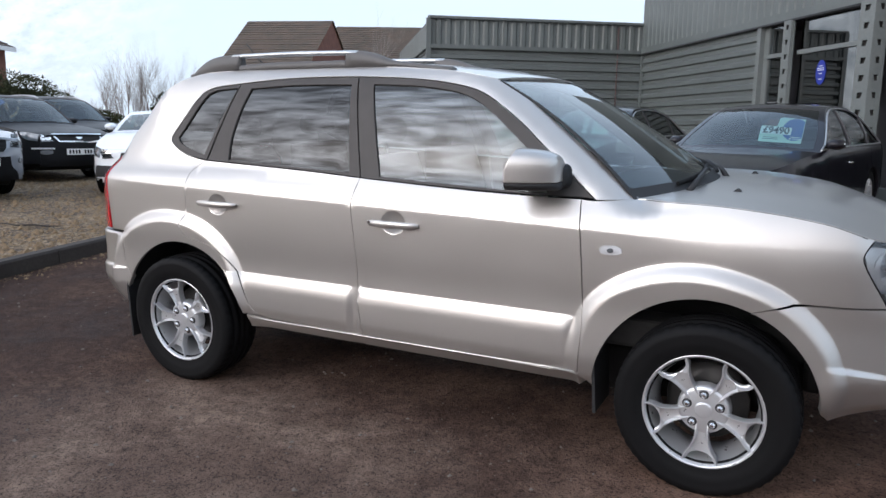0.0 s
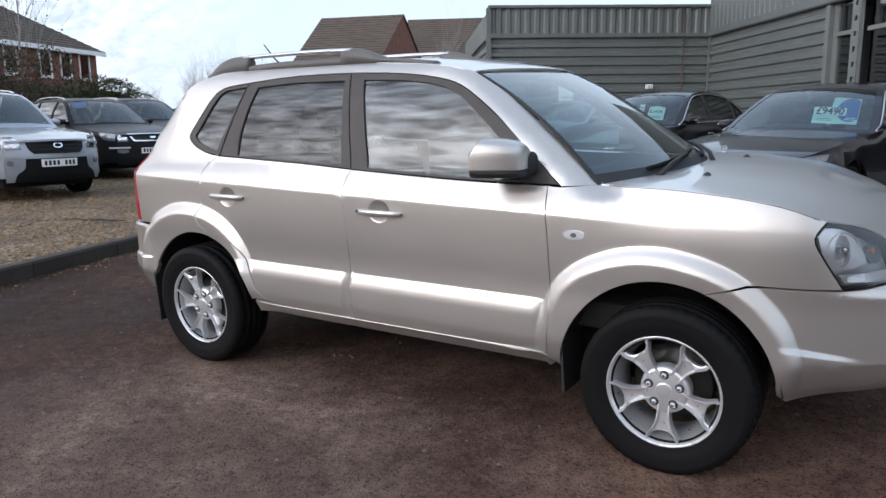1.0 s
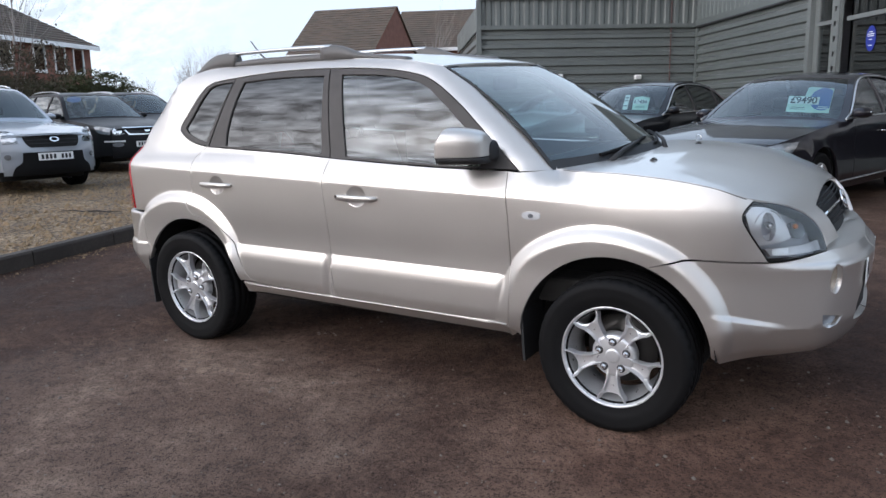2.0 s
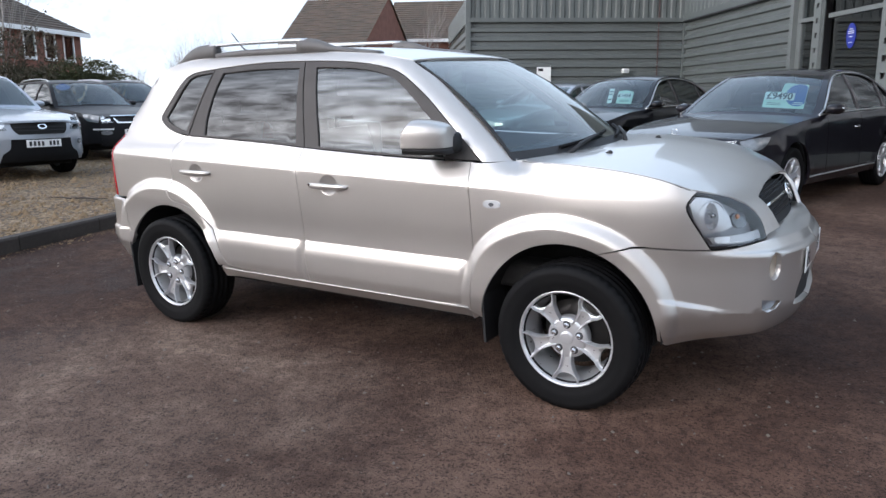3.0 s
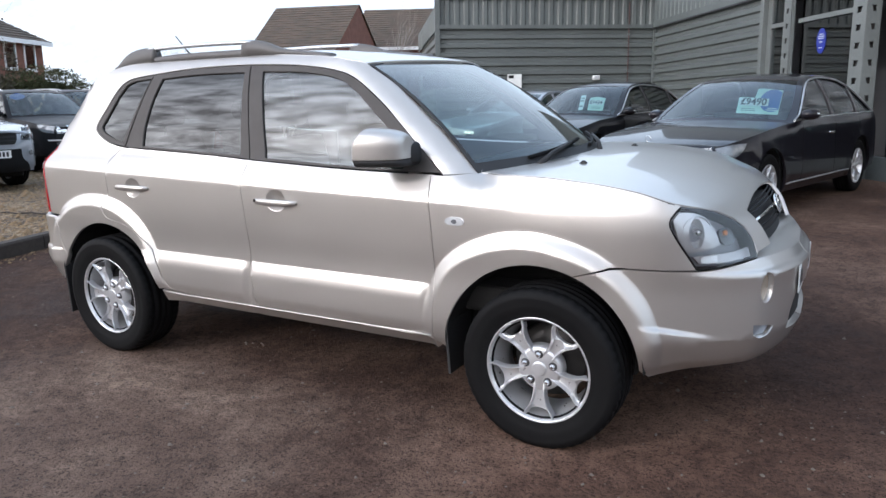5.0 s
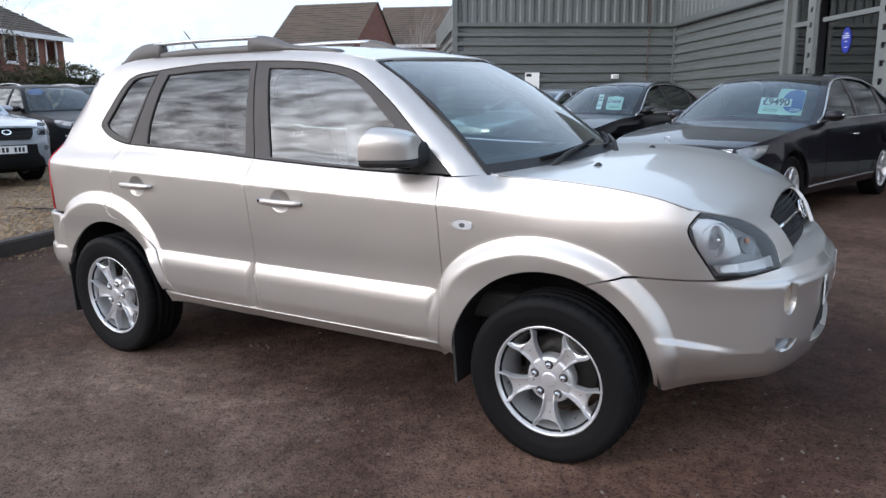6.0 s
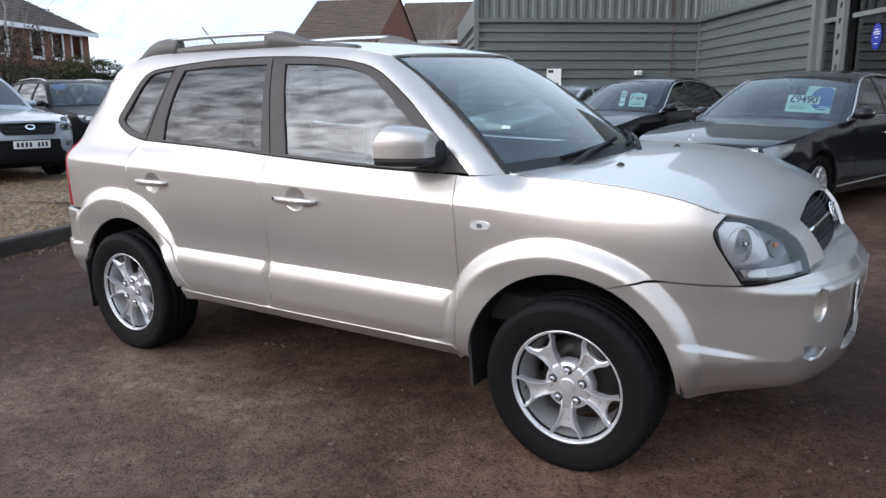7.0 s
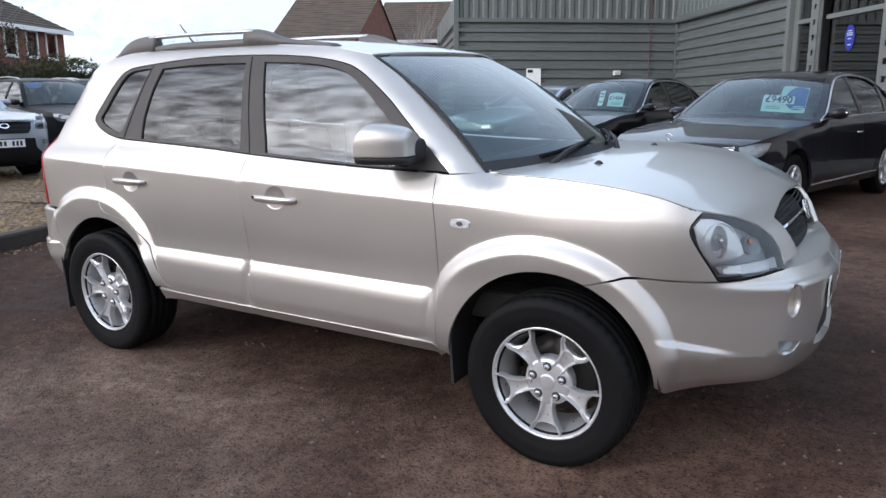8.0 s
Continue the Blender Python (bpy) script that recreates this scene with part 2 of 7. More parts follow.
def tarmac():
    """Worn tarmac: damp dark patches, brown grit and pale chippings, with the car's soft shadow painted ahead of it."""
    m = mat("worn_tarmac", (0.1, 0.1, 0.1), 0.85, spec=0.08)
    nt = m.node_tree
    b = nt.nodes["Principled BSDF"]
    co = nt.nodes.new("ShaderNodeTexCoord")

    def tex(kind, sc, detail=6, rough=0.6):
        n = nt.nodes.new(kind)
        n.inputs["Scale"].default_value = sc
        if "Detail" in n.inputs:
            n.inputs["Detail"].default_value = detail
            n.inputs["Roughness"].default_value = rough
        nt.links.new(co.outputs["Object"], n.inputs["Vector"])
        return n

    def ramp(src, stops):
        r = nt.nodes.new("ShaderNodeValToRGB")
        e = r.color_ramp.elements
        while len(e) < len(stops):
            e.new(0.5)
        for k, (p, c) in enumerate(stops):
            e[k].position, e[k].color = p, (*c, 1)
        nt.links.new(src, r.inputs[0])
        return r

    def mix(a, b2, f, kind="MIX"):
        x = nt.nodes.new("ShaderNodeMix")
        x.data_type, x.blend_type = "RGBA", kind
        nt.links.new(a, x.inputs[6])
        nt.links.new(b2, x.inputs[7])
        if isinstance(f, float):
            x.inputs[0].default_value = f
        else:
            nt.links.new(f, x.inputs[0])
        return x.outputs[2]

    big = tex("ShaderNodeTexNoise", 0.55, 9, 0.68)
    patch = ramp(big.outputs[0], [(0.36, (0.0200, 0.0148, 0.0137)), (0.49, (0.0320, 0.0244, 0.0224)), (0.62, (0.056, 0.0455, 0.0415))])
    mid = tex("ShaderNodeTexNoise", 11, 7, 0.66)
    mid_c = ramp(mid.outputs[0], [(0.3, (0.66, 0.64, 0.62)), (0.7, (1.42, 1.39, 1.34))])
    c = mix(patch.outputs[0], mid_c.outputs[0], 0.85, "MULTIPLY")
    grit = tex("ShaderNodeTexVoronoi", 115)
    sepc = nt.nodes.new("ShaderNodeSeparateColor")
    nt.links.new(grit.outputs["Color"], sepc.inputs[0])
    g = ramp(sepc.outputs[0], [(0.0, (0.46, 0.44, 0.43)), (0.5, (0.56, 0.53, 0.51)), (0.84, (0.85, 0.79, 0.74)), (0.97, (2.4, 2.25, 2.05))])
    c = mix(c, g.outputs[0], 0.8, "MULTIPLY")
    coarse = tex("ShaderNodeTexVoronoi", 33)
    sep2 = nt.nodes.new("ShaderNodeSeparateColor")
    nt.links.new(coarse.outputs["Color"], sep2.inputs[0])
    g2 = ramp(sep2.outputs[1], [(0.0, (0.88, 0.87, 0.86)), (0.6, (1.0, 0.98, 0.95)), (0.93, (1.15, 1.1, 1.05)), (0.985, (1.9, 1.8, 1.65))])
    c = mix(c, g2.outputs[0], 0.3, "MULTIPLY")
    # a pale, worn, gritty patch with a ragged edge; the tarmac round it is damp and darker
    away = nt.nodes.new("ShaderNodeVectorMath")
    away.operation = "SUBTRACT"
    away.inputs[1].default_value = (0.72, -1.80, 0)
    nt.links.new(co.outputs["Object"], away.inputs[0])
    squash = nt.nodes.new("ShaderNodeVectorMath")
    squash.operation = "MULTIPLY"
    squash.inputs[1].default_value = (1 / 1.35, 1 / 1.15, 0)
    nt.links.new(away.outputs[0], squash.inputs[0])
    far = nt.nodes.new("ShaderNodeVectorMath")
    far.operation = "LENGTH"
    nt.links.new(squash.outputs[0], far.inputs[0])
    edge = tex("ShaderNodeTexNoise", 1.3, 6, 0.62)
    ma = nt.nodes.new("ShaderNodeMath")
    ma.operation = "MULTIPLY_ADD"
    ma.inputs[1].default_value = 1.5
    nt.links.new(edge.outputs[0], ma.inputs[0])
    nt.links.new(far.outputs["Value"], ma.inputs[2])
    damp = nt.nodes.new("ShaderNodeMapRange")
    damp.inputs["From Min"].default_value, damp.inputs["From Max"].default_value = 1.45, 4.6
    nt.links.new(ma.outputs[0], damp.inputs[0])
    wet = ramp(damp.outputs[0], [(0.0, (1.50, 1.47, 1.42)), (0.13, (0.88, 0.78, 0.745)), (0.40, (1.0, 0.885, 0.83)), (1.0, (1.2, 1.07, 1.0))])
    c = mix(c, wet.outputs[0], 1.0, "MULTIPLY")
    # damp along the kerb
    sx = nt.nodes.new("ShaderNodeSeparateXYZ")
    nt.links.new(co.outputs["Object"], sx.inputs[0])
    ma3 = nt.nodes.new("ShaderNodeMath")
    ma3.operation = "MULTIPLY_ADD"
    ma3.inputs[1].default_value = 1.6
    nt.links.new(edge.outputs[0], ma3.inputs[0])
    nt.links.new(sx.outputs[0], ma3.inputs[2])
    damp3 = nt.nodes.new("ShaderNodeMapRange")
    damp3.inputs["From Min"].default_value, damp3.inputs["From Max"].default_value = -1.4, 0.9
    nt.links.new(ma3.outputs[0], damp3.inputs[0])
    wet3 = ramp(damp3.outputs[0], [(0.0, (0.58, 0.56, 0.56)), (1.0, (0.95, 0.95, 0.95))])
    c = mix(c, wet3.outputs[0], 1.0, "MULTIPLY")
    # a dark patch before the car's nose: its soft shadow painted in, with damp
    away2 = nt.nodes.new("ShaderNodeVectorMath")
    away2.operation = "DISTANCE"
    away2.inputs[1].default_value = (3.5, 0.6, 0)
    nt.links.new(co.outputs["Object"], away2.inputs[0])
    ma2 = nt.nodes.new("ShaderNodeMath")
    ma2.operation = "MULTIPLY_ADD"
    ma2.inputs[1].default_value = 0.9
    nt.links.new(edge.outputs[0], ma2.inputs[0])
    nt.links.new(away2.outputs["Value"], ma2.inputs[2])
    nose_shade = nt.nodes.new("ShaderNodeMapRange")
    nose_shade.inputs["From Min"].default_value, nose_shade.inputs["From Max"].default_value = 0.9, 1.9
    nt.links.new(ma2.outputs[0], nose_shade.inputs[0])
    nose_shade_tone = ramp(nose_shade.outputs[0], [(0.0, (0.60, 0.56, 0.56)), (1.0, (1.0, 1.0, 1.0))])
    c = mix(c, nose_shade_tone.outputs[0], 1.0, "MULTIPLY")
    # dry brown grit beside the front wheel
    away4 = nt.nodes.new("ShaderNodeVectorMath")
    away4.operation = "DISTANCE"
    away4.inputs[1].default_value = (3.15, -1.0, 0)
    nt.links.new(co.outputs["Object"], away4.inputs[0])
    ma4 = nt.nodes.new("ShaderNodeMath")
    ma4.operation = "MULTIPLY_ADD"
    ma4.inputs[1].default_value = 1.1
    nt.links.new(edge.outputs[0], ma4.inputs[0])
    nt.links.new(away4.outputs["Value"], ma4.inputs[2])
    damp4 = nt.nodes.new("ShaderNodeMapRange")
    damp4.inputs["From Min"].default_value, damp4.inputs["From Max"].default_value = 0.9, 1.7
    nt.links.new(ma4.outputs[0], damp4.inputs[0])
    dry = ramp(damp4.outputs[0], [(0.0, (1.32, 1.25, 1.2)), (1.0, (1.0, 1.0, 1.0))])
    c = mix(c, dry.outputs[0], 1.0, "MULTIPLY")
    nt.links.new(c, b.inputs["Base Color"])
    rr = ramp(big.outputs[0], [(0.40, (0.62, 0.62, 0.62)), (0.56, (0.92, 0.92, 0.92))])
    nt.links.new(rr.outputs[0], b.inputs["Roughness"])
    fine = tex("ShaderNodeTexNoise", 25, 1, 0.4)
    k1 = nt.nodes.new("ShaderNodeBump")
    k1.inputs["Strength"].default_value, k1.inputs["Distance"].default_value = 0.15, 0.002
    nt.links.new(fine.outputs[0], k1.inputs["Height"])
    lumps = tex("ShaderNodeTexVoronoi", 62)
    k2 = nt.nodes.new("ShaderNodeBump")
    k2.invert = True
    k2.inputs["Strength"].default_value, k2.inputs["Distance"].default_value = 0.55, 0.006
    nt.links.new(lumps.outputs["Distance"], k2.inputs["Height"])
    nt.links.new(k1.outputs[0], k2.inputs["Normal"])
    nt.links.new(k2.outputs[0], b.inputs["Normal"])
    return m


def pebbles(name, dark, mid_colour, pale, scale):
    """Loose stones, each cell of its own tone."""
    m = mat(name, mid_colour, 0.9)
    nt = m.node_tree
    b = nt.nodes["Principled BSDF"]
    co = nt.nodes.new("ShaderNodeTexCoord")
    v = nt.nodes.new("ShaderNodeTexVoronoi")
    v.inputs["Scale"].default_value = scale
    nt.links.new(co.outputs["Object"], v.inputs["Vector"])
    s = nt.nodes.new("ShaderNodeSeparateColor")
    nt.links.new(v.outputs["Color"], s.inputs[0])
    r = nt.nodes.new("ShaderNodeValToRGB")
    e = r.color_ramp.elements
    e.new(0.5)
    for k, (p, c) in enumerate(((0.1, dark), (0.5, mid_colour), (0.95, pale))):
        e[k].position, e[k].color = p, (*c, 1)
    nt.links.new(s.outputs[0], r.inputs[0])
    n = nt.nodes.new("ShaderNodeTexNoise")
    n.inputs["Scale"].default_value, n.inputs["Detail"].default_value = 0.9, 6
    nt.links.new(co.outputs["Object"], n.inputs["Vector"])
    r2 = nt.nodes.new("ShaderNodeValToRGB")
    r2.color_ramp.elements[0].position, r2.color_ramp.elements[0].color = 0.35, (0.55, 0.52, 0.5, 1)
    r2.color_ramp.elements[1].position, r2.color_ramp.elements[1].color = 0.65, (1.1, 1.1, 1.1, 1)
    nt.links.new(n.outputs[0], r2.inputs[0])
    x = nt.nodes.new("ShaderNodeMix")
    x.data_type, x.blend_type = "RGBA", "MULTIPLY"
    x.inputs[0].default_value = 1.0
    nt.links.new(r.outputs[0], x.inputs[6])
    nt.links.new(r2.outputs[0], x.inputs[7])
    nt.links.new(x.outputs[2], b.inputs["Base Color"])
    k = nt.nodes.new("ShaderNodeBump")
    k.inputs["Strength"].default_value, k.inputs["Distance"].default_value = 1.0, 0.02
    nt.links.new(v.outputs["Distance"], k.inputs["Height"])
    nt.links.new(k.outputs[0], b.inputs["Normal"])
    return m


M["asphalt"] = tarmac()
M["gravel"] = pebbles("tan_gravel", (0.066, 0.044, 0.024), (0.165, 0.110, 0.058), (0.33, 0.245, 0.15), 26)
M["stone"] = mat("chipping", (0.13, 0.108, 0.088), 0.9, var=0.6, scale=40, tint=(0.09, 0.075, 0.065))
M["stone_tan"] = mat("tan_stone", (0.235, 0.158, 0.085), 0.9, var=0.7, scale=14, tint=(0.12, 0.085, 0.05))
M["kerb"] = mat("kerb_concrete", (0.052, 0.041, 0.033), 0.9, var=0.5, scale=3, fine=0.4, fine_scale=40, bump=0.003, bump_scale=60, per_object=0.15)
M["bark"] = mat("bark", (0.34, 0.30, 0.27), 0.95, var=0.5, scale=6)
M["twig"] = mat("wet_twig", (0.03, 0.022, 0.016), 0.9, var=0.4, scale=20)
M["leaf"] = mat("hedge_leaf", (0.058, 0.062, 0.026), 0.85, spec=0.2, var=0.7, scale=0.9, tint=(0.02, 0.023, 0.012))
M["dry_leaf"] = mat("dry_leaf", (0.065, 0.052, 0.03), 0.8, var=0.5, scale=2)
M["white_paint"] = mat("white_upvc", (0.78, 0.78, 0.77), 0.4, var=0.1, scale=2)
M["house_glass"] = glass("house_window_glass", (0.88, 0.91, 0.92), 0.05)
M["dark_glass"] = glass("dark_pane", (0.40, 0.44, 0.48), 0.17)
M["curtain"] = mat("grey_curtain", (0.50, 0.50, 0.50), 0.9, var=0.3, scale=3)
M["room"] = mat("dim_room", (0.24, 0.24, 0.25), 0.9, var=0.3, scale=0.7)
M["steel"] = mat("grey_painted_steel", (0.15, 0.165, 0.16), 0.45, var=0.2, scale=2, fine=0.15, fine_scale=20)
M["sign_blue"] = mat("sign_blue", (0.010, 0.024, 0.26), 0.45, var=0.1, scale=6)
M["sign_white"] = mat("sign_white", (0.80, 0.82, 0.80), 0.5, var=0.06, scale=8)
M["sign_green"] = mat("sign_pale_green", (0.62, 0.78, 0.68), 0.5, var=0.08, scale=8)
M["fence"] = mat("dark_boundary", (0.07, 0.065, 0.055), 0.9, var=0.5, scale=0.6, tint=(0.03, 0.032, 0.025), fine=0.3, fine_scale=8)
M["pipe"] = mat("rusty_red_pipe", (0.10, 0.055, 0.05), 0.7, var=0.3, scale=5)


# ---- mesh helpers ----
def shade(me, smooth=True):
    me.polygons.foreach_set("use_smooth", [smooth] * len(me.polygons))
    me.update()


def part(name, bm, material, parent=None, label="", smooth=False):
    """Links a bmesh as one mesh object, under a thing or a part."""
    me = bpy.data.meshes.new(name)
    bm.to_mesh(me)
    bm.free()
    shade(me, smooth)
    me.materials.append(material)
    ob = new(name, me)
    if parent is not None:
        ob.parent = parent
    if label:
        tagged(ob, label)
    return ob


def thing(name, m, label, category, group="", kind=""):
    """An empty at a thing's base, which parents its parts."""
    ob = new(name)
    ob.empty_display_size = 0.1
    ob.matrix_world = m
    return tagged(ob, label, category, group, kind)


def grid(nu, nv, f, close_u=False):
    """A bmesh sheet of nu x nv points f(i, j)."""
    bm = bmesh.new()
    vs = [[bm.verts.new(f(i, j)) for j in range(nv)] for i in range(nu)]
    for i in range(nu if close_u else nu - 1):
        for j in range(nv - 1):
            a, b = vs[i], vs[(i + 1) % nu]
            bm.faces.new((a[j], b[j], b[j + 1], a[j + 1]))
    return bm


def add_box(bm, lo, hi, bevel=0.0, m=None):
    """A box from lo to hi, its edges rounded."""
    r = bmesh.ops.create_cube(bm, size=1)
    vs = r["verts"]
    c = [(a + b) / 2 for a, b in zip(lo, hi)]
    d = [b - a for a, b in zip(lo, hi)]
    for v in vs:
        v.co = Vector((c[0] + v.co.x * d[0], c[1] + v.co.y * d[1], c[2] + v.co.z * d[2]))
    if bevel:
        es = list({e for v in vs for e in v.link_edges})
        out = bmesh.ops.bevel(bm, geom=es, offset=bevel, segments=2, affect="EDGES", profile=0.5)
        vs = list({v for f in out["faces"] for v in f.verts} | {v for v in vs if v.is_valid})
    if m is not None:
        bmesh.ops.transform(bm, matrix=m, verts=[v for v in vs if v.is_valid])
    return bm


def box(lo, hi, bevel=0.0, m=None):
    return add_box(bmesh.new(), lo, hi, bevel, m)


def lathe(profile, n=48, axis="y"):
    """Turns a profile of (radius, along) round an axis."""
    bm = bmesh.new()
    rings = []
    for i in range(n):
        a = 2 * math.pi * i / n
        ring = []
        for r, h in profile:
            c, s = r * math.cos(a), r * math.sin(a)
            ring.append(bm.verts.new((c, h, s) if axis == "y" else (c, s, h)))
        rings.append(ring)
    for i in range(n):
        a, b = rings[i], rings[(i + 1) % n]
        for j in range(len(profile) - 1):
            bm.faces.new((a[j], a[j + 1], b[j + 1], b[j]))
    bmesh.ops.remove_doubles(bm, verts=bm.verts, dist=1e-5)
    return bm


def spline(points, x):
    """Smooth value at x of a line through (x, value) points, with no overshoot."""
    if x <= points[0][0]:
        return points[0][1]
    if x >= points[-1][0]:
        return points[-1][1]
    for k in range(len(points) - 1):
        (x0, y0), (x1, y1) = points[k], points[k + 1]
        if x <= x1:
            break

    def slope(i):
        if i == 0 or i == len(points) - 1:
            j = max(0, min(i, len(points) - 2))
            return (points[j + 1][1] - points[j][1]) / (points[j + 1][0] - points[j][0])
        a = (points[i][1] - points[i - 1][1]) / (points[i][0] - points[i - 1][0])
        b = (points[i + 1][1] - points[i][1]) / (points[i + 1][0] - points[i][0])
        return 0.0 if a * b <= 0 else 2 * a * b / (a + b)

    h, m0, m1 = x1 - x0, slope(k), slope(k + 1)
    s = (x - x0) / h
    return ((2 * s ** 3 - 3 * s ** 2 + 1) * y0 + (s ** 3 - 2 * s ** 2 + s) * h * m0
            + (3 * s ** 2 - 2 * s ** 3) * y1 + (s ** 3 - s ** 2) * h * m1)


# ---- ground ----
def ground_z(x, y):
    """The yard is level at the car and rises gently towards the building."""
    d = y + 0.83
    if d <= -0.6:
        return 0.0
    if d < 0.6:
        return 0.045 * (d + 0.6) ** 2 / 2.4
    if d < 2.2:
        return 0.045 * d
    if d < 3.2:
        return 0.099 + 0.045 * (d - 2.2) - 0.0165 * (d - 2.2) ** 2
    return 0.1275 + 0.012 * min(d - 3.2, 12)


def kerb_x(y):
    return -3.08 - 0.12 * y


def gravel_z(x, y):
    return ground_z(x, y) + 0.115 - 0.07 * min(1.0, max(0.0, (kerb_x(y) - x - 0.5) / 3.5))


def stretch(lo, hi, near_lo, near_hi, step, grow=1.35):
    """Positions from lo to hi, even near the middle and widening outwards."""
    xs = list(np.arange(near_lo, near_hi + 1e-6, step))
    d = step
    while xs[0] > lo:
        d *= grow
        xs.insert(0, max(lo, xs[0] - d))
    d = step
    while xs[-1] < hi:
        d *= grow
        xs.append(min(hi, xs[-1] + d))
    return [float(x) for x in xs]


gx, gy = stretch(-900, 900, -14, 12, 0.5), stretch(-900, 900, -8, 12, 0.5)
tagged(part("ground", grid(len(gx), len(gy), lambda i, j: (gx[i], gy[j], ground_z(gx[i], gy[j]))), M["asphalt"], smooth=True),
       "worn dark brown tarmac yard with fine gravel, damp patches and a painted car shadow", "ground", kind="structure")


# ---- panels laid on a shaped surface ----
from mathutils.geometry import delaunay_2d_cdt


def smooth_line(pts, step=0.03):
    """Points at even steps along a soft curve through pts."""
    p = [Vector(q) for q in pts]
    if len(p) < 3:
        n = max(1, int((p[-1] - p[0]).length / step))
        return [p[0].lerp(p[-1], i / n) for i in range(n + 1)]
    out = []
    for k in range(len(p) - 1):
        a = p[k - 1] if k else 2 * p[0] - p[1]
        b, c = p[k], p[k + 1]
        d = p[k + 2] if k + 2 < len(p) else 2 * p[-1] - p[-2]
        n = max(2, int((c - b).length / step))
        for i in range(n):
            s = i / n
            out.append(0.5 * ((2 * b) + (c - a) * s + (2 * a - 5 * b + 4 * c - d) * s * s + (3 * b - 3 * c + d - a) * s ** 3))
    return out + [p[-1]]


def ring(*lines, step=0.03):
    """A closed outline from several lines, each soft in itself, with corners where they meet."""
    out = []
    for line in lines:
        pts = smooth_line(line, step)
        if out and (out[-1] - pts[0]).length < 1e-4:
            pts = pts[1:]
        elif out:
            n = int((pts[0] - out[-1]).length / step)
            out += [out[-1].lerp(pts[0], (i + 1) / (n + 1)) for i in range(n)]
        out += pts
    gap = (out[0] - out[-1]).length
    if gap < 1e-4:
        out.pop()
    else:
        n = int(gap / step)
        out += [out[-1].lerp(out[0], (i + 1) / (n + 1)) for i in range(n)]
    return out


def inside(poly, x, y):
    odd = False
    j = len(poly) - 1
    for i in range(len(poly)):
        (xi, yi), (xj, yj) = poly[i], poly[j]
        if (yi > y) != (yj > y) and x < (xj - xi) * (y - yi) / (yj - yi) + xi:
            odd = not odd
        j = i
    return odd


def shrink(outline, d):
    """The outline drawn in by d on all sides (negative: widened)."""
    n = len(outline)
    area = sum(outline[i].x * outline[(i + 1) % n].y - outline[(i + 1) % n].x * outline[i].y for i in range(n))
    s = 1 if area > 0 else -1
    out = []
    for i in range(n):
        t = (outline[(i + 1) % n] - outline[i - 1])
        if t.length < 1e-9:
            out.append(outline[i].copy())
            continue
        t.normalize()
        out.append(outline[i] + Vector((-t.y, t.x)) * s * d)
    return out


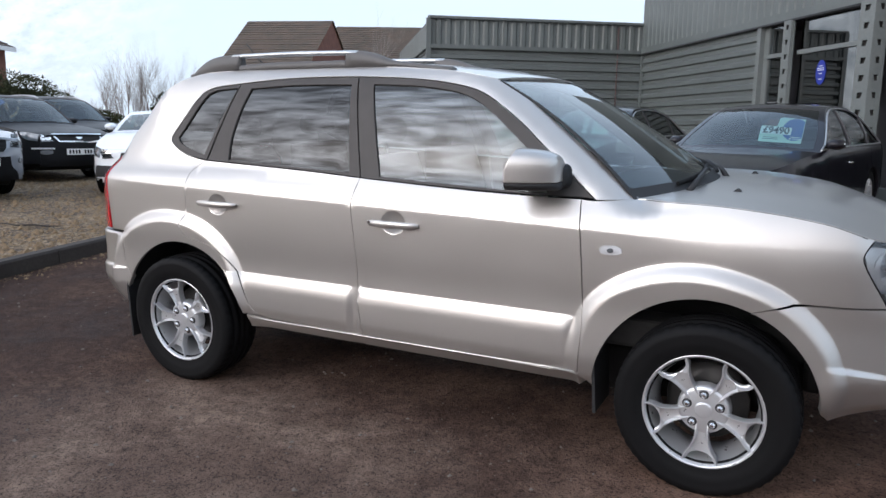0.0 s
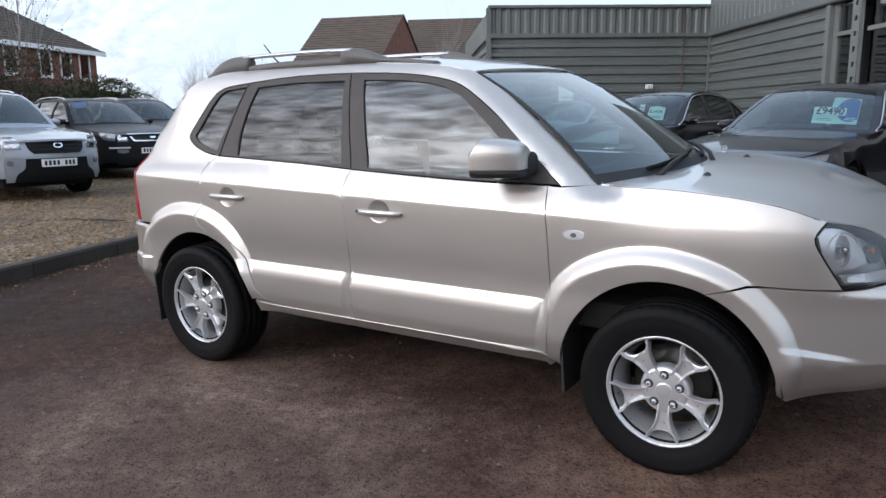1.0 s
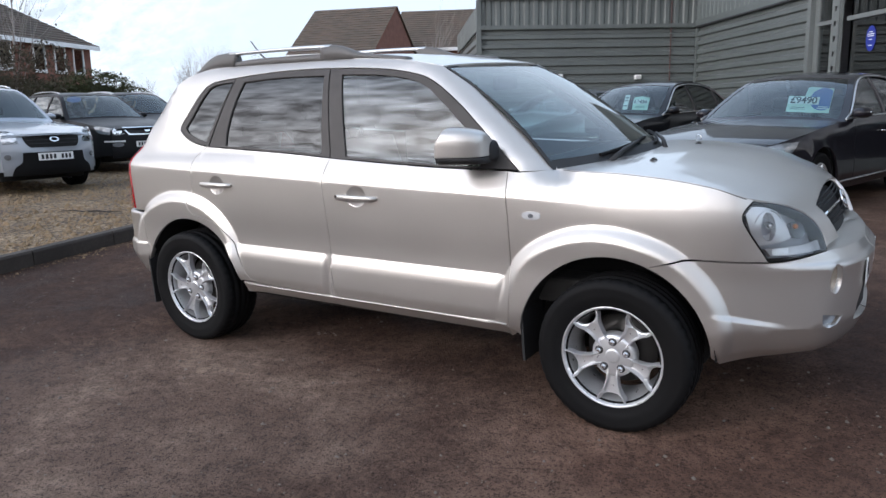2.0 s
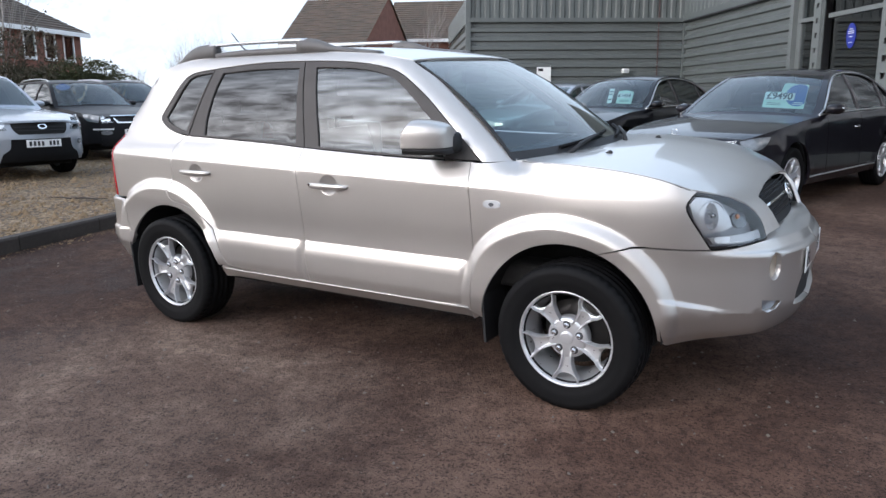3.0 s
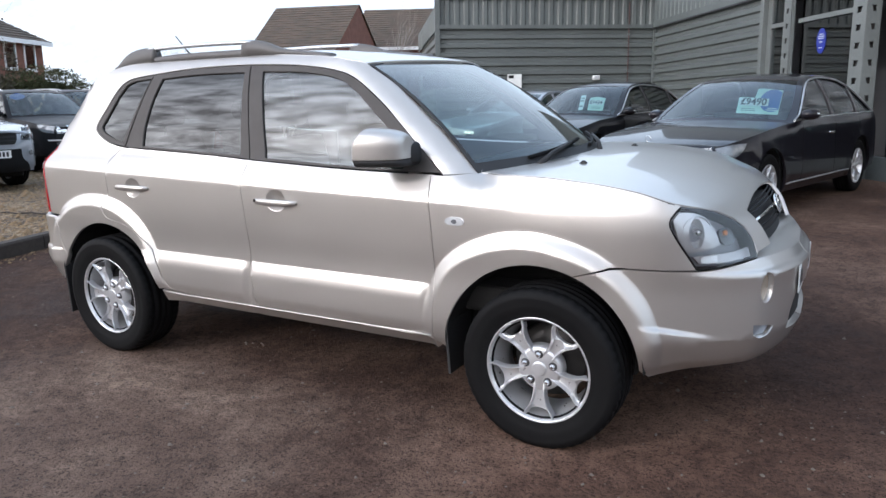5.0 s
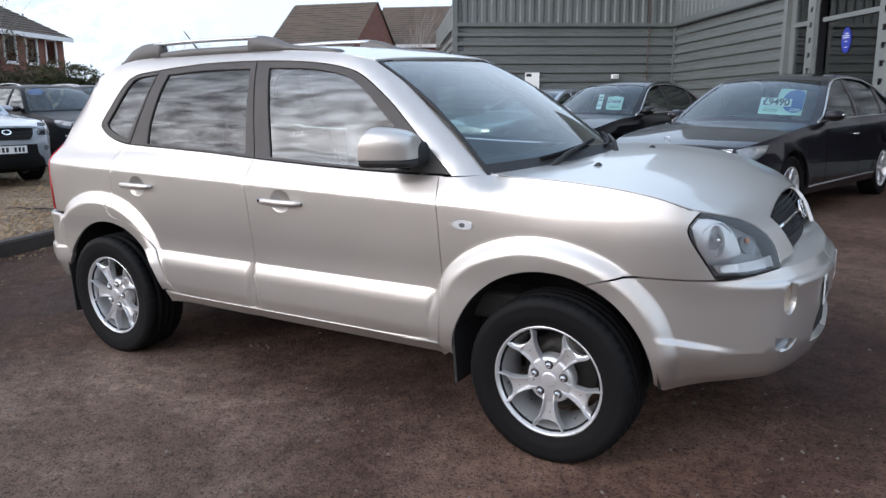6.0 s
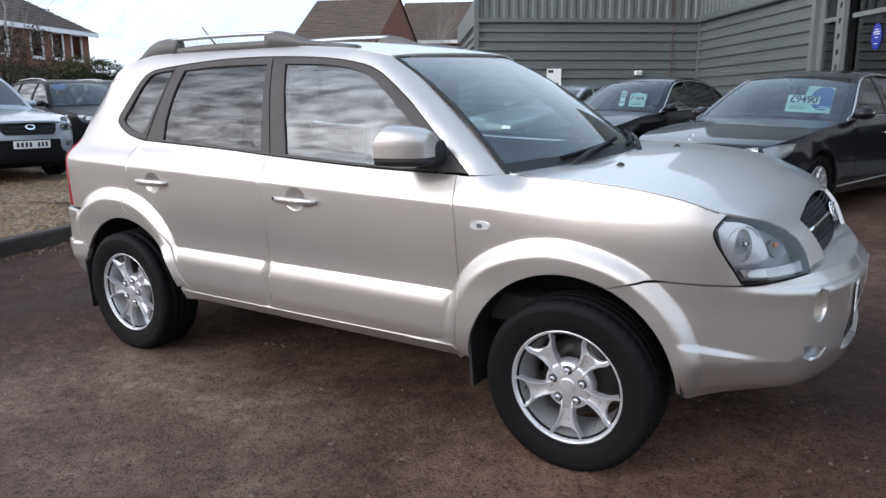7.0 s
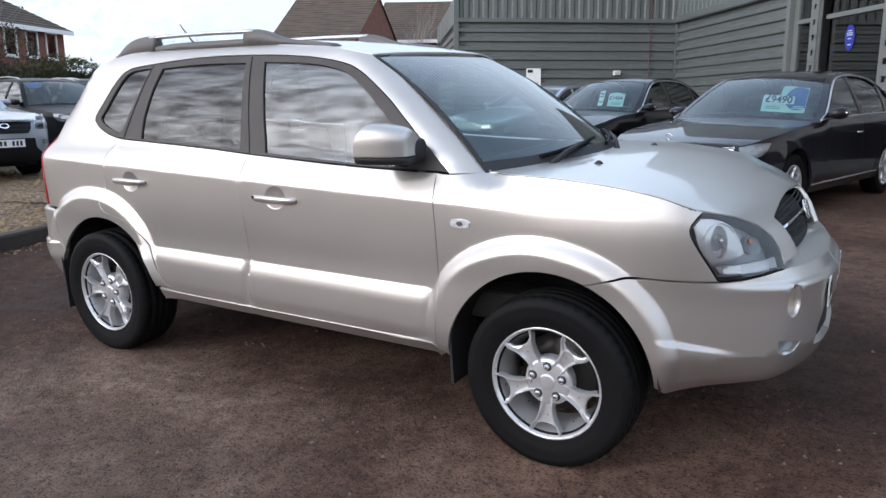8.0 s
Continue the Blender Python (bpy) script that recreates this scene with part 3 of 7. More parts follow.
def panel(name, outline, f, material, parent, holes=(), step=0.05, thick=0.015, lift=0.0, gap=0.0025, flip=1, label="", away=None, marks=(), folds=()):
    """A sheet with a returned edge on the surface f(a, b), bounded by an outline; flip -1 mirrors it to the car's other side."""
    outline = shrink(outline, gap) if gap else outline
    holes = [shrink(h, -gap) if gap else h for h in holes]
    loops = [outline, *holes]
    pts, edges = [], []
    for loop in loops:
        k = len(pts)
        pts += [Vector(p) for p in loop]
        edges += [(k + i, k + (i + 1) % len(loop)) for i in range(len(loop))]
    lo = [min(p[i] for p in outline) for i in (0, 1)]
    hi = [max(p[i] for p in outline) for i in (0, 1)]
    flat = [[tuple(p) for p in loop] for loop in loops]
    border = np.array([tuple(p) for p in pts])
    row = 0
    b = lo[1] + step * 0.5
    while b < hi[1]:
        a = lo[0] + step * (0.5 if row % 2 else 0.0)
        while a < hi[0]:
            if inside(flat[0], a, b) and not any(inside(h, a, b) for h in flat[1:]) and np.abs(border - (a, b)).max(axis=1).min() > step * 0.45:
                pts.append(Vector((a, b)))
            a += step
        b += step * 0.87
        row += 1
    if marks:
        m = np.array(marks)
        m = m[(m[:, 0] > lo[0]) & (m[:, 0] < hi[0]) & (m[:, 1] > lo[1]) & (m[:, 1] < hi[1])]
        keep = [q for q in m if inside(flat[0], q[0], q[1]) and not any(inside(h, q[0], q[1]) for h in flat[1:]) and np.abs(border - q).max(axis=1).min() > 0.006]
        if keep:
            k = np.array(keep)
            n0 = len(border)
            pts = pts[:n0] + [p for p in pts[n0:] if np.abs(k - (p.x, p.y)).max(axis=1).min() > 0.014] + [Vector(q) for q in keep]
    for line in folds:
        prev = None
        for q in line:
            ok = lo[0] < q[0] < hi[0] and lo[1] < q[1] < hi[1] and inside(flat[0], q[0], q[1]) and not any(inside(h, q[0], q[1]) for h in flat[1:]) and np.abs(border - q).max(axis=1).min() > 0.008
            if ok:
                pts.append(Vector(q))
                if prev is not None:
                    edges.append((prev, len(pts) - 1))
                prev = len(pts) - 1
            else:
                prev = None
    vs, _, fs, _, _, _ = delaunay_2d_cdt(pts, edges, [], 0, 1e-6)

    def normal(a, b):
        e = 2e-3
        p, q = f(a + e, b), f(a, b + e)
        n = (Vector(p) - Vector(f(a - e, b))).cross(Vector(q) - Vector(f(a, b - e)))
        return n.normalized()

    co, no = [], []
    for v in vs:
        n = normal(v.x, v.y)
        p = Vector(f(v.x, v.y))
        if away is not None:
            core = Vector(away)
            if away == MID:
                core.x = min(max(p.x, 0.0), 2.5)
            if n.dot(p - core) < 0:
                n = -n
        co.append(p + n * lift)
        no.append(n)
    faces, votes = [], 0.0
    for t in fs:
        c = sum((vs[i] for i in t), Vector((0, 0))) / len(t)
        if inside(flat[0], c.x, c.y) and not any(inside(h, c.x, c.y) for h in flat[1:]):
            t = list(t)
            p, q, r = vs[t[0]], vs[t[1]], vs[t[2]]
            area = (q.x - p.x) * (r.y - p.y) - (r.x - p.x) * (q.y - p.y)
            if area < 0:
                t.reverse()
            votes += (co[t[1]] - co[t[0]]).cross(co[t[2]] - co[t[0]]).dot(no[t[0]])
            faces.append(t)
    if votes < 0:
        faces = [t[::-1] for t in faces]
    if thick:
        count = {}
        for t in faces:
            for i in range(len(t)):
                a, b = t[i], t[(i + 1) % len(t)]
                count[(a, b)] = count.get((a, b), 0) + 1
        for (a, b) in [e for e in count if (e[1], e[0]) not in count]:
            side = (co[b] - co[a]).cross(no[a])
            side = side.normalized() if side.length > 1e-9 else no[a]
            k = len(co)
            co += [co[a] - no[a] * 0.001 - side * 0, co[b] - no[b] * 0.001, co[b] - no[b] * thick, co[a] - no[a] * thick]
            no += [(side + no[a] * 0.5).normalized(), (side + no[b] * 0.5).normalized(), side, side]
            faces.append([b, a, k, k + 1])
            faces.append([k + 1, k, k + 3, k + 2])
    if flip < 0:
        co = [Vector((p.x, -p.y, p.z)) for p in co]
        no = [Vector((p.x, -p.y, p.z)) for p in no]
        faces = [t[::-1] for t in faces]
    me = bpy.data.meshes.new(name)
    me.from_pydata([tuple(p) for p in co], [], faces)
    shade(me)
    me.normals_split_custom_set_from_vertices([tuple(n) for n in no])
    me.materials.append(material)
    ob = new(name, me)
    if parent is not None:
        ob.parent = parent
    if label:
        tagged(ob, label)
    return ob


# ---- the body's shape: a plan line round the car, and a section up its side ----
def step01(a, b, x):
    s = min(1.0, max(0.0, (x - a) / (b - a)))
    return s * s * (3 - 2 * s)


PLAN_X = ((-1.493, -.835), (-1.193, -.825), (-.911, -.79), (-.728, -.70), (-.572, -.57), (-.35, -.35), (0, 0), (2.63, 2.63), (2.908, 2.907),
          (3.068, 3.065), (3.22, 3.2), (3.37, 3.32), (3.52, 3.42), (3.695, 3.48), (3.888, 3.515), (4.078, 3.525))
PLAN_H = ((-1.493, 0), (-1.193, .3), (-.911, .58), (-.728, .74), (-.572, .825), (-.35, .855), (0, .862), (1.3, .866), (2.63, .862), (2.908, .845),
          (3.068, .815), (3.22, .745), (3.37, .655), (3.52, .545), (3.695, .38), (3.888, .19), (4.078, 0))
SECTION = ((.2, .10), (.28, .07), (.36, .05), (.405, .034), (.5, .030), (.66, .030), (.8, .021), (.93, .0165), (.998, .0155), (1.008, .0165), (1.022, .0215), (1.05, .0345), (1.09, .055),
           (1.13, .077), (1.3, .128), (1.45, .18), (1.55, .225), (1.6, .255), (1.64, .30), (1.68, .36))
SOFT = ((.8, .021), (.9, .018), (.96, .021), (1.0, .029), (1.04, .042), (1.09, .064), (1.13, .085), (1.3, .128))
NOSE = ((.74, 0), (.78, .02), (.82, .05), (.9, .095), (.98, .16), (1.05, .27), (1.12, .45))
TAIL = ((1.0, 0), (1.1, .012), (1.2, .036), (1.3, .078), (1.4, .135), (1.5, .20), (1.62, .28))
UNDER = ((.3, .11), (.36, .07), (.42, .03), (.5, 0))
FLARE_F = ((-60, .42), (-15, .48), (10, .512), (45, .533), (75, .533), (95, .543), (115, .560), (140, .583), (155, .562), (180, .525), (200, .49), (240, .42))
FLARE_R = ((-60, .42), (0, .44), (25, .47), (38, .50), (50, .53), (70, .56), (95, .585), (115, .615), (135, .64), (150, .62), (165, .56), (190, .5), (240, .42))
ARCH_F, ARCH_R = ((2.614, 0.350), 0.411), ((0.012, 0.335), 0.418)


def flare(u, z, arch, line, amp):
    (cx, cz), r0 = arch
    dx, dz = u - cx, z - cz
    r = math.hypot(dx, dz)
    if r > 0.75 or r < 0.05:
        return 0.0
    th = math.degrees(math.atan2(dz, dx))
    if th < -90:
        th += 360
    r1 = spline(line, th)
    s = (r1 - r) / 0.075
    if s <= 0:
        return 0.0
    s = min(1.0, s)
    low = step01(-0.02, 0.16, z - 0.33) if th < 60 or th > 120 else 1.0
    return amp * math.sin(s * math.pi / 2) ** 1.5 * (0.35 + 0.65 * low)


def rolled(s):
    """A ledge that starts softly, leans out at once and then runs into the upright."""
    s = min(1.0, max(0.0, s))
    return (1 - (1 - s) ** 2) * step01(-0.02, 0.22, s)


def inset(u, z):
    # the shoulder fold falls gently towards the front
    fold = (0.027 * u - 0.036) * step01(0.85, 0.97, z) * step01(1.17, 1.07, z) if 0.85 < z < 1.17 else 0.0
    i = spline(SECTION, z + fold)
    if u > 2.15 and z > 0.8:
        i += (spline(SOFT, z) - i) * step01(2.15, 2.75, u)
    # lower cladding of the doors, with rounded ends at the shut lines
    if 0.2 < u < 2.2:
        ends = max(0.25, 1 - step01(1.03, 1.085, u) * (1 - step01(1.092, 1.10, u))) * max(0.0, 1 - step01(2.07, 2.14, u))
        i -= 0.018 * rolled((0.634 - z) / 0.085) * (1 - 0.45 * step01(0.47, 0.40, z)) * ends * step01(0.25, 0.38, u)
    if z < 0.405:
        i += 0.55 * (0.405 - z) * step01(0.42, 0.55, u) * step01(2.17, 2.10, u)
    if u < 0.9:
        i -= flare(u, z, ARCH_R, FLARE_R, 0.034)
    if u > 1.9:
        i -= flare(u, z, ARCH_F, FLARE_F, 0.036)
    if u > 2.95:
        k = step01(3.05, 3.75, u)
        i += k * spline(NOSE, z) + step01(2.95, 3.3, u) * spline(UNDER, z)
        i -= 0.016 * step01(3.15, 3.45, u) * step01(0.768, 0.742, z)
        # bumper's fold that runs out towards the front
        line = 0.552 - 0.16 * (u - 3.06)
        i -= 0.017 * step01(3.36, 3.08, u) * step01(3.00, 3.10, u) * step01(line + 0.012, line - 0.012, z) * step01(0.40, 0.5, z)
    if u < -0.3:
        i += step01(-0.22, -0.74, u) * spline(TAIL, z) + step01(-0.3, -0.6, u) * spline(UNDER, z) * 0.8
        # rear bumper stands proud, with a step half-way down
        i -= step01(-0.36, -0.48, u) * (0.022 * step01(0.772, 0.755, z) + 0.012 * step01(0.585, 0.57, z) * step01(0.45, 0.5, z))
    # front pillar rolls in towards the windscreen
    if 1.35 < u < 2.5 and z > 1.05:
        d = min(0.11, (u - 2.17) * 0.611 + (z - 1.093) * 0.791)
        if d > 0:
            i += 6.0 * d * d * step01(2.45, 2.30, u) * step01(1.05, 1.11, z)
    # a shallow dish behind each door handle
    for cx, cz in ((1.285, 0.945), (0.262, 0.962)):
        r = math.hypot((u - cx) / 0.062, (z - cz) / 0.052)
        if r < 1:
            i += 0.016 * (1 - r ** 2.5)
    return i


def side(u, z):
    x, h = spline(PLAN_X, u), spline(PLAN_H, u)
    e = 2e-3
    tx, th = spline(PLAN_X, u + e) - spline(PLAN_X, u - e), spline(PLAN_H, u + e) - spline(PLAN_H, u - e)
    n = math.hypot(tx, th) or 1
    i = inset(u, z)
    lean = TILT * z * min(1.0, h / 0.5)
    y = h - tx / n * i - lean
    return Vector((x + th / n * i, -y, z - TILT * (0.83 - y)))


def feature_marks():
    """Extra points along the folds of the body side, so that they come out crisp."""
    out = []
    for (c, r0), line in ((ARCH_F, FLARE_F), (ARCH_R, FLARE_R)):
        for k in range(-40, 225, 2):
            r1 = spline(line, k)
            for d in (-0.014, 0.008, 0.032, 0.06, 0.09, 0.12):
                if r1 - d > r0:
                    out.append((c[0] + (r1 - d) * math.cos(radians(k)), c[1] + (r1 - d) * math.sin(radians(k))))
    u = -0.6
    while u < 2.9:
        c = 1.010 - (0.027 * u - 0.036)
        out += [(u, c + d) for d in (-0.03, -0.006, 0.006, 0.025, 0.04)]
        u += 0.04
    u = 0.3
    while u < 2.16:
        near = min(abs(u - 1.085), abs(u - 2.14))
        out += [(u, z) for z in (0.65, 0.626, 0.613, 0.588, 0.572, 0.558, 0.53, 0.47, 0.44)]
        u += 0.011 if near < 0.08 else 0.03
    for cx, cz in ((1.285, 0.945), (0.262, 0.962)):
        for q in (0.15, 0.4, 0.6, 0.75, 0.86, 0.94, 1.0, 1.06):
            out += [(cx + 0.062 * q * math.cos(a), cz + 0.052 * q * math.sin(a)) for a in [2 * math.pi * i / 28 for i in range(28)]]
    u = 2.97
    while u < 3.42:
        line = 0.552 - 0.16 * (u - 3.06)
        out += [(u, line + d) for d in (-0.022, -0.006, 0.006, 0.022)]
        u += 0.02
    u = -1.45
    while u < -0.36:
        out += [(u, z) for z in (0.78, 0.764, 0.745, 0.595, 0.578, 0.56)]
        u += 0.025
    return out


def fold_lines():
    """The crisp folds of the body side, as lines that the mesh follows."""
    out = []
    for d in (-0.012, 0.0, 0.012):
        out.append([(u, 1.010 - (0.027 * u - 0.036) + d) for u in [-.62 + .03 * k for k in range(105)]])
    for z in (0.637, 0.625, 0.612, 0.585, 0.55):
        out.append([(u, z) for u in [.36 + .02 * k for k in range(91)]])
    for (c, r0), line in ((ARCH_F, FLARE_F), (ARCH_R, FLARE_R)):
        for d in (0.0, 0.02, 0.045, 0.075):
            out.append([(c[0] + (spline(line, k) - d) * math.cos(radians(k)), c[1] + (spline(line, k) - d) * math.sin(radians(k))) for k in range(-10, 200, 2) if spline(line, k) - d > r0 + .01])
    for d in (-0.012, 0.0, 0.012):
        out.append([(u, 0.552 - 0.16 * (u - 3.06) + d) for u in [2.97 + .02 * k for k in range(22)]])
    for z in (0.768, 0.755, 0.742):
        out.append([(u, z) for u in [3.16 + .03 * k for k in range(31)]])
    for z in (0.772, 0.755, 0.585, 0.57):
        out.append([(u, z) for u in [-1.45 + .03 * k for k in range(36)]])
    return out


FOLDS = fold_lines()
MARKS = feature_marks()
TILT = 0.045

ROOF_EDGE = ((-1.6, 1.26), (-.62, 1.235), (-.57, 1.285), (-.45, 1.40), (-.35, 1.486), (-.26, 1.55), (-.17, 1.594), (0, 1.631), (.5, 1.645), (1.0, 1.642), (1.4, 1.618), (1.58, 1.592), (1.68, 1.572))
ROOF_TOP = ((-.75, 1.20), (-.6, 1.27), (-.5, 1.365), (-.4, 1.455), (-.3, 1.53), (-.2, 1.588), (-.05, 1.636), (.2, 1.656), (.7, 1.663), (1.1, 1.65), (1.4, 1.618), (1.58, 1.592), (1.66, 1.5745), (1.72, 1.555))


def roof_side(u):
    return side(u, spline(ROOF_EDGE, u))


def roof(u, t):
    """t 0 at the right-hand edge, 1 at the middle, 2 at the left-hand edge."""
    s = min(t, 2 - t)
    a = roof_side(u)
    x0 = a.x
    zc = spline(ROOF_TOP, x0)
    k = s
    y = a.y * (1 - k) ** 1.0
    rise = 1 - (1 - k) ** 2.6
    z = a.z + (zc - a.z) * rise
    x = a.x + 0.02 * k * step01(1.3, 1.68, u)
    return Vector((x, y if t <= 1 else -y, z))


BONNET_U = ((0, 2.30), (.2, 2.57), (.4, 2.78), (.58, 2.98), (.72, 3.167), (.78, 3.28), (.85, 3.40), (.92, 3.477), (.965, 3.512), (1, 3.516))
BONNET_Z = ((0, 1.103), (.2, 1.100), (.4, 1.086), (.58, 1.058), (.72, 1.008), (.78, .991), (.85, .951), (.92, .897), (.965, .85), (1, .804))
BONNET_CX = ((0, 2.50), (.2, 2.70), (.4, 2.88), (.58, 3.05), (.72, 3.19), (.78, 3.255), (.85, 3.33), (.92, 3.385), (1, 3.43))
BONNET_CZ = ((0, 1.116), (.2, 1.110), (.4, 1.093), (.58, 1.066), (.72, 1.030), (.78, 1.006), (.85, .968), (.92, .911), (1, .80))


def bonnet(s, t):
    """s from the cowl to the nose, t 0 at the right-hand edge, 1 in the middle."""
    k = min(t, 2 - t)
    e = side(spline(BONNET_U, s), spline(BONNET_Z, s))
    cx, cz = spline(BONNET_CX, s), spline(BONNET_CZ, s)
    x = e.x + (cx - e.x) * (1 - (1 - k) ** 2)
    z = e.z + (cz - e.z) * (1 - (1 - k) ** 2.0)
    # two long swages
    z += 0.004 * step01(0.22, 0.62, k) * step01(0.0, 0.3, s) * step01(1.0, 0.6, s)
    y = e.y * (1 - k)
    return Vector((x, y if t <= 1 else -y, z))


WS_LOW, WS_TOP = (Vector((2.318, -0.672, 1.104)), Vector((2.53, 0, 1.115))), (Vector((1.662, -0.494, 1.558)), Vector((1.61, 0, 1.588)))


def windscreen(s, t):
    """s from the cowl to the roof, t 0 right, 1 middle, 2 left."""
    k = min(t, 2 - t)
    g = 1 - (1 - k) ** 2

    def edge(c):
        return Vector((c[0].x + (c[1].x - c[0].x) * g, c[0].y * (1 - k), c[0].z + (c[1].z - c[0].z) * g))
    p = edge(WS_LOW).lerp(edge(WS_TOP), s)
    bow = 4 * s * (1 - s)
    p += Vector((0.022, 0, 0.03)) * bow
    if t > 1:
        p.y = -p.y
    return p


# ---- wheels ----
def tyre_mesh(R=0.338, r=0.212, w=0.235, n=240):
    """Tyre with bulged walls, main grooves and shoulder blocks; its outer side is -y."""
    wall = [(r - 0.012, -w * .36), (r + 0.003, -w * .42), (r + 0.012, -w * .455), (r + 0.016, -w * .452), (r + 0.035, -w * .495), (r + 0.062, -w * .512), (R - 0.045, -w * .507), (R - 0.040, -w * .512), (R - 0.030, -w * .505), (R - 0.016, -w * .475), (R - 0.007, -w * .44)]
    cols = [-.37, -.30, -.285, -.24, -.225, -.12, -.105, -.05, -.035, .035, .05, .105, .12, .225, .24, .285, .30, .37]
    groove = {2, 3, 6, 7, 10, 11, 14, 15}
    line = list(wall)
    first = len(line)
    for k, c in enumerate(cols):
        line.append((R - (0.008 if k in groove else 0.0) - 0.004 * (abs(c) / .37) ** 2, c * w))
    line += [(a, -b) for a, b in reversed(wall)]
    blocks = {first - 2: .0012, first - 1: .0025, first: .0035, first + 1: .0045, first + 16: .0045, first + 17: .0035, first + 18: .0025}
    bm = bmesh.new()
    rings = []
    for i in range(n):
        a = 2 * math.pi * i / n
        cut_here = n > 100 and i % 5 in (0, 1)
        rings.append([bm.verts.new(((rr - (blocks.get(k, 0) if cut_here else 0)) * math.cos(a), h, (rr - (blocks.get(k, 0) if cut_here else 0)) * math.sin(a))) for k, (rr, h) in enumerate(line)])
    for i in range(n):
        a, b = rings[i], rings[(i + 1) % n]
        for j in range(len(line) - 1):
            bm.faces.new((a[j], b[j], b[j + 1], a[j + 1]))
    return bm


def rim_mesh(r=0.222):
    """Barrel and lip of an alloy rim, open towards -y."""
    return lathe([(r - .004, -.088), (r + .001, -.098), (r + .001, -.1035), (r - .004, -.106), (r - .009, -.103), (r - .0115, -.096), (r - .017, -.088), (r - .02, -.06), (r - .035, -.02), (r - .04, .06), (r - .01, .09), (r, .1)], 96)


def spoke_mesh():
    """One spoke: a sunk web between two raised ribs that part near the rim and leave a slot between them."""
    half = ((0.045, 0.027), (0.066, 0.0245), (0.09, 0.0255), (0.115, 0.0285), (0.135, 0.0335), (0.150, 0.0395), (0.162, 0.0465), (0.174, 0.0555), (0.187, 0.0620), (0.2075, 0.066))
    slot = ((0.164, 0.002), (0.1655, 0.016), (0.170, 0.029), (0.180, 0.0415), (0.192, 0.0465), (0.2075, 0.048))

    def front(x):
        return -0.079 - 0.012 * step01(0.05, 0.20, x)

    def rib(x):
        return 0.0095 * step01(0.04, 0.095, x)
    bm = bmesh.new()

    def skin(rows):
        rings = [[bm.verts.new(p) for p in row] for row in rows]
        for a, b in zip(rings, rings[1:]):
            for i in range(len(a) - 1):
                bm.faces.new((a[i], a[i + 1], b[i + 1], b[i]))
        bm.faces.new(rings[-1])
    rows = []
    for k in range(15):
        x = 0.045 + (0.164 - 0.045) * k / 14
        h, f, q = spline(half, x), front(x), rib(x)
        line = [(h, f + .024), (h - .0005, f - q * .55), (h - .0025, f - q), (h - .0060, f - q), (h - .0085, f - q * .4), (h - .0115, f + .0050), (h * .35, f + .0065)]
        rows.append([(x, y, -z) for z, y in line] + [(x, f + .0068, 0)] + [(x, y, z) for z, y in line[::-1]])
    skin(rows)
    for sgn in (1, -1):
        rows = []
        for k in range(13):
            s = k / 12
            x0 = 0.150 + (0.2075 - 0.150) * s
            o = Vector((x0, spline(half, x0)))
            x1 = 0.164 + (0.2075 - 0.164) * s ** 1.3
            i = Vector((x1, spline(slot, x1)))
            f = front(x0)
            line = [(0.0, f + .024), (0.01, f - .0052), (.12, f - .0095), (.32, f - .0095), (.50, f - .003), (.72, f + .003), (1.0, f + .0055), (1.0, f + .024)]
            rows.append([(o.lerp(i, w).x, y, sgn * o.lerp(i, w).y) for w, y in line])
        skin(rows)
    bmesh.ops.recalc_face_normals(bm, faces=bm.faces)
    return bm


def wheel(root, x, y, side_sign, turn, z=0.336):
    """A wheel with tyre, rim, forked spokes, nuts and cap, outer face towards side_sign * y."""
    w = part("wheel", lathe([(0.015, .06), (0.15, .062), (0.155, .045), (0.15, .03), (0.05, .028), (0.015, .028)], 40), M["disc"], root, "dark brake disc behind the alloy spokes", True)
    w.matrix_local = pose(x, y, z, 0, 0, 0 if side_sign < 0 else 180) @ pose(0, 0, 0, 0, turn, 0)
    part("tyre", tyre_mesh(), M["rubber"], w, "black road tyre with worn tread blocks", True)
    part("rim", rim_mesh(), M["alloy"], w, "bright alloy rim with a scuffed lip", True)
    first = None
    for k in range(5):
        if first is None:
            first = part("spoke", spoke_mesh(), M["alloy"], w)
            ob = first
        else:
            ob = new("spoke", first.data)
            ob.parent = w
        ob.rotation_euler = (0, radians(72 * k + 90), 0)
    part("hub", lathe([(0.0, -.081), (0.080, -.081), (.090, -.077), (.096, -.064), (.097, -.03)], 40), M["alloy"], w, smooth=True)
    part("hub_cap", lathe([(0.0, -.0865), (0.024, -.0863), (0.030, -.0850), (0.0325, -.080)], 32), M["alloy"], w, smooth=True)
    # flush dark discs: the shade of the nut recesses put into their colour
    pocket = None
    for k in range(5):
        a = radians(72 * k + 90)
        if pocket is None:
            pocket = part("nut_pocket", lathe([(0.0, -.0822), (0.0165, -.0822), (0.0180, -.0815), (0.0180, -.06)], 20), M["pocket"], w)
            ob = pocket
        else:
            ob = new("nut_pocket", pocket.data)
            ob.parent = w
        ob.location = (0.0620 * math.cos(a), 0, 0.0620 * math.sin(a))
    nut = None
    for k in range(5):
        a = radians(72 * k + 90)
        if nut is None:
            nut = part("wheel_nut", lathe([(0.0, -.0975), (0.006, -.097), (0.0115, -.091), (0.0125, -.07)], 12), M["nut"], w)
            ob = nut
        else:
            ob = new("wheel_nut", nut.data)
            ob.parent = w
        ob.location = (0.0620 * math.cos(a), 0, 0.0620 * math.sin(a))
    return w


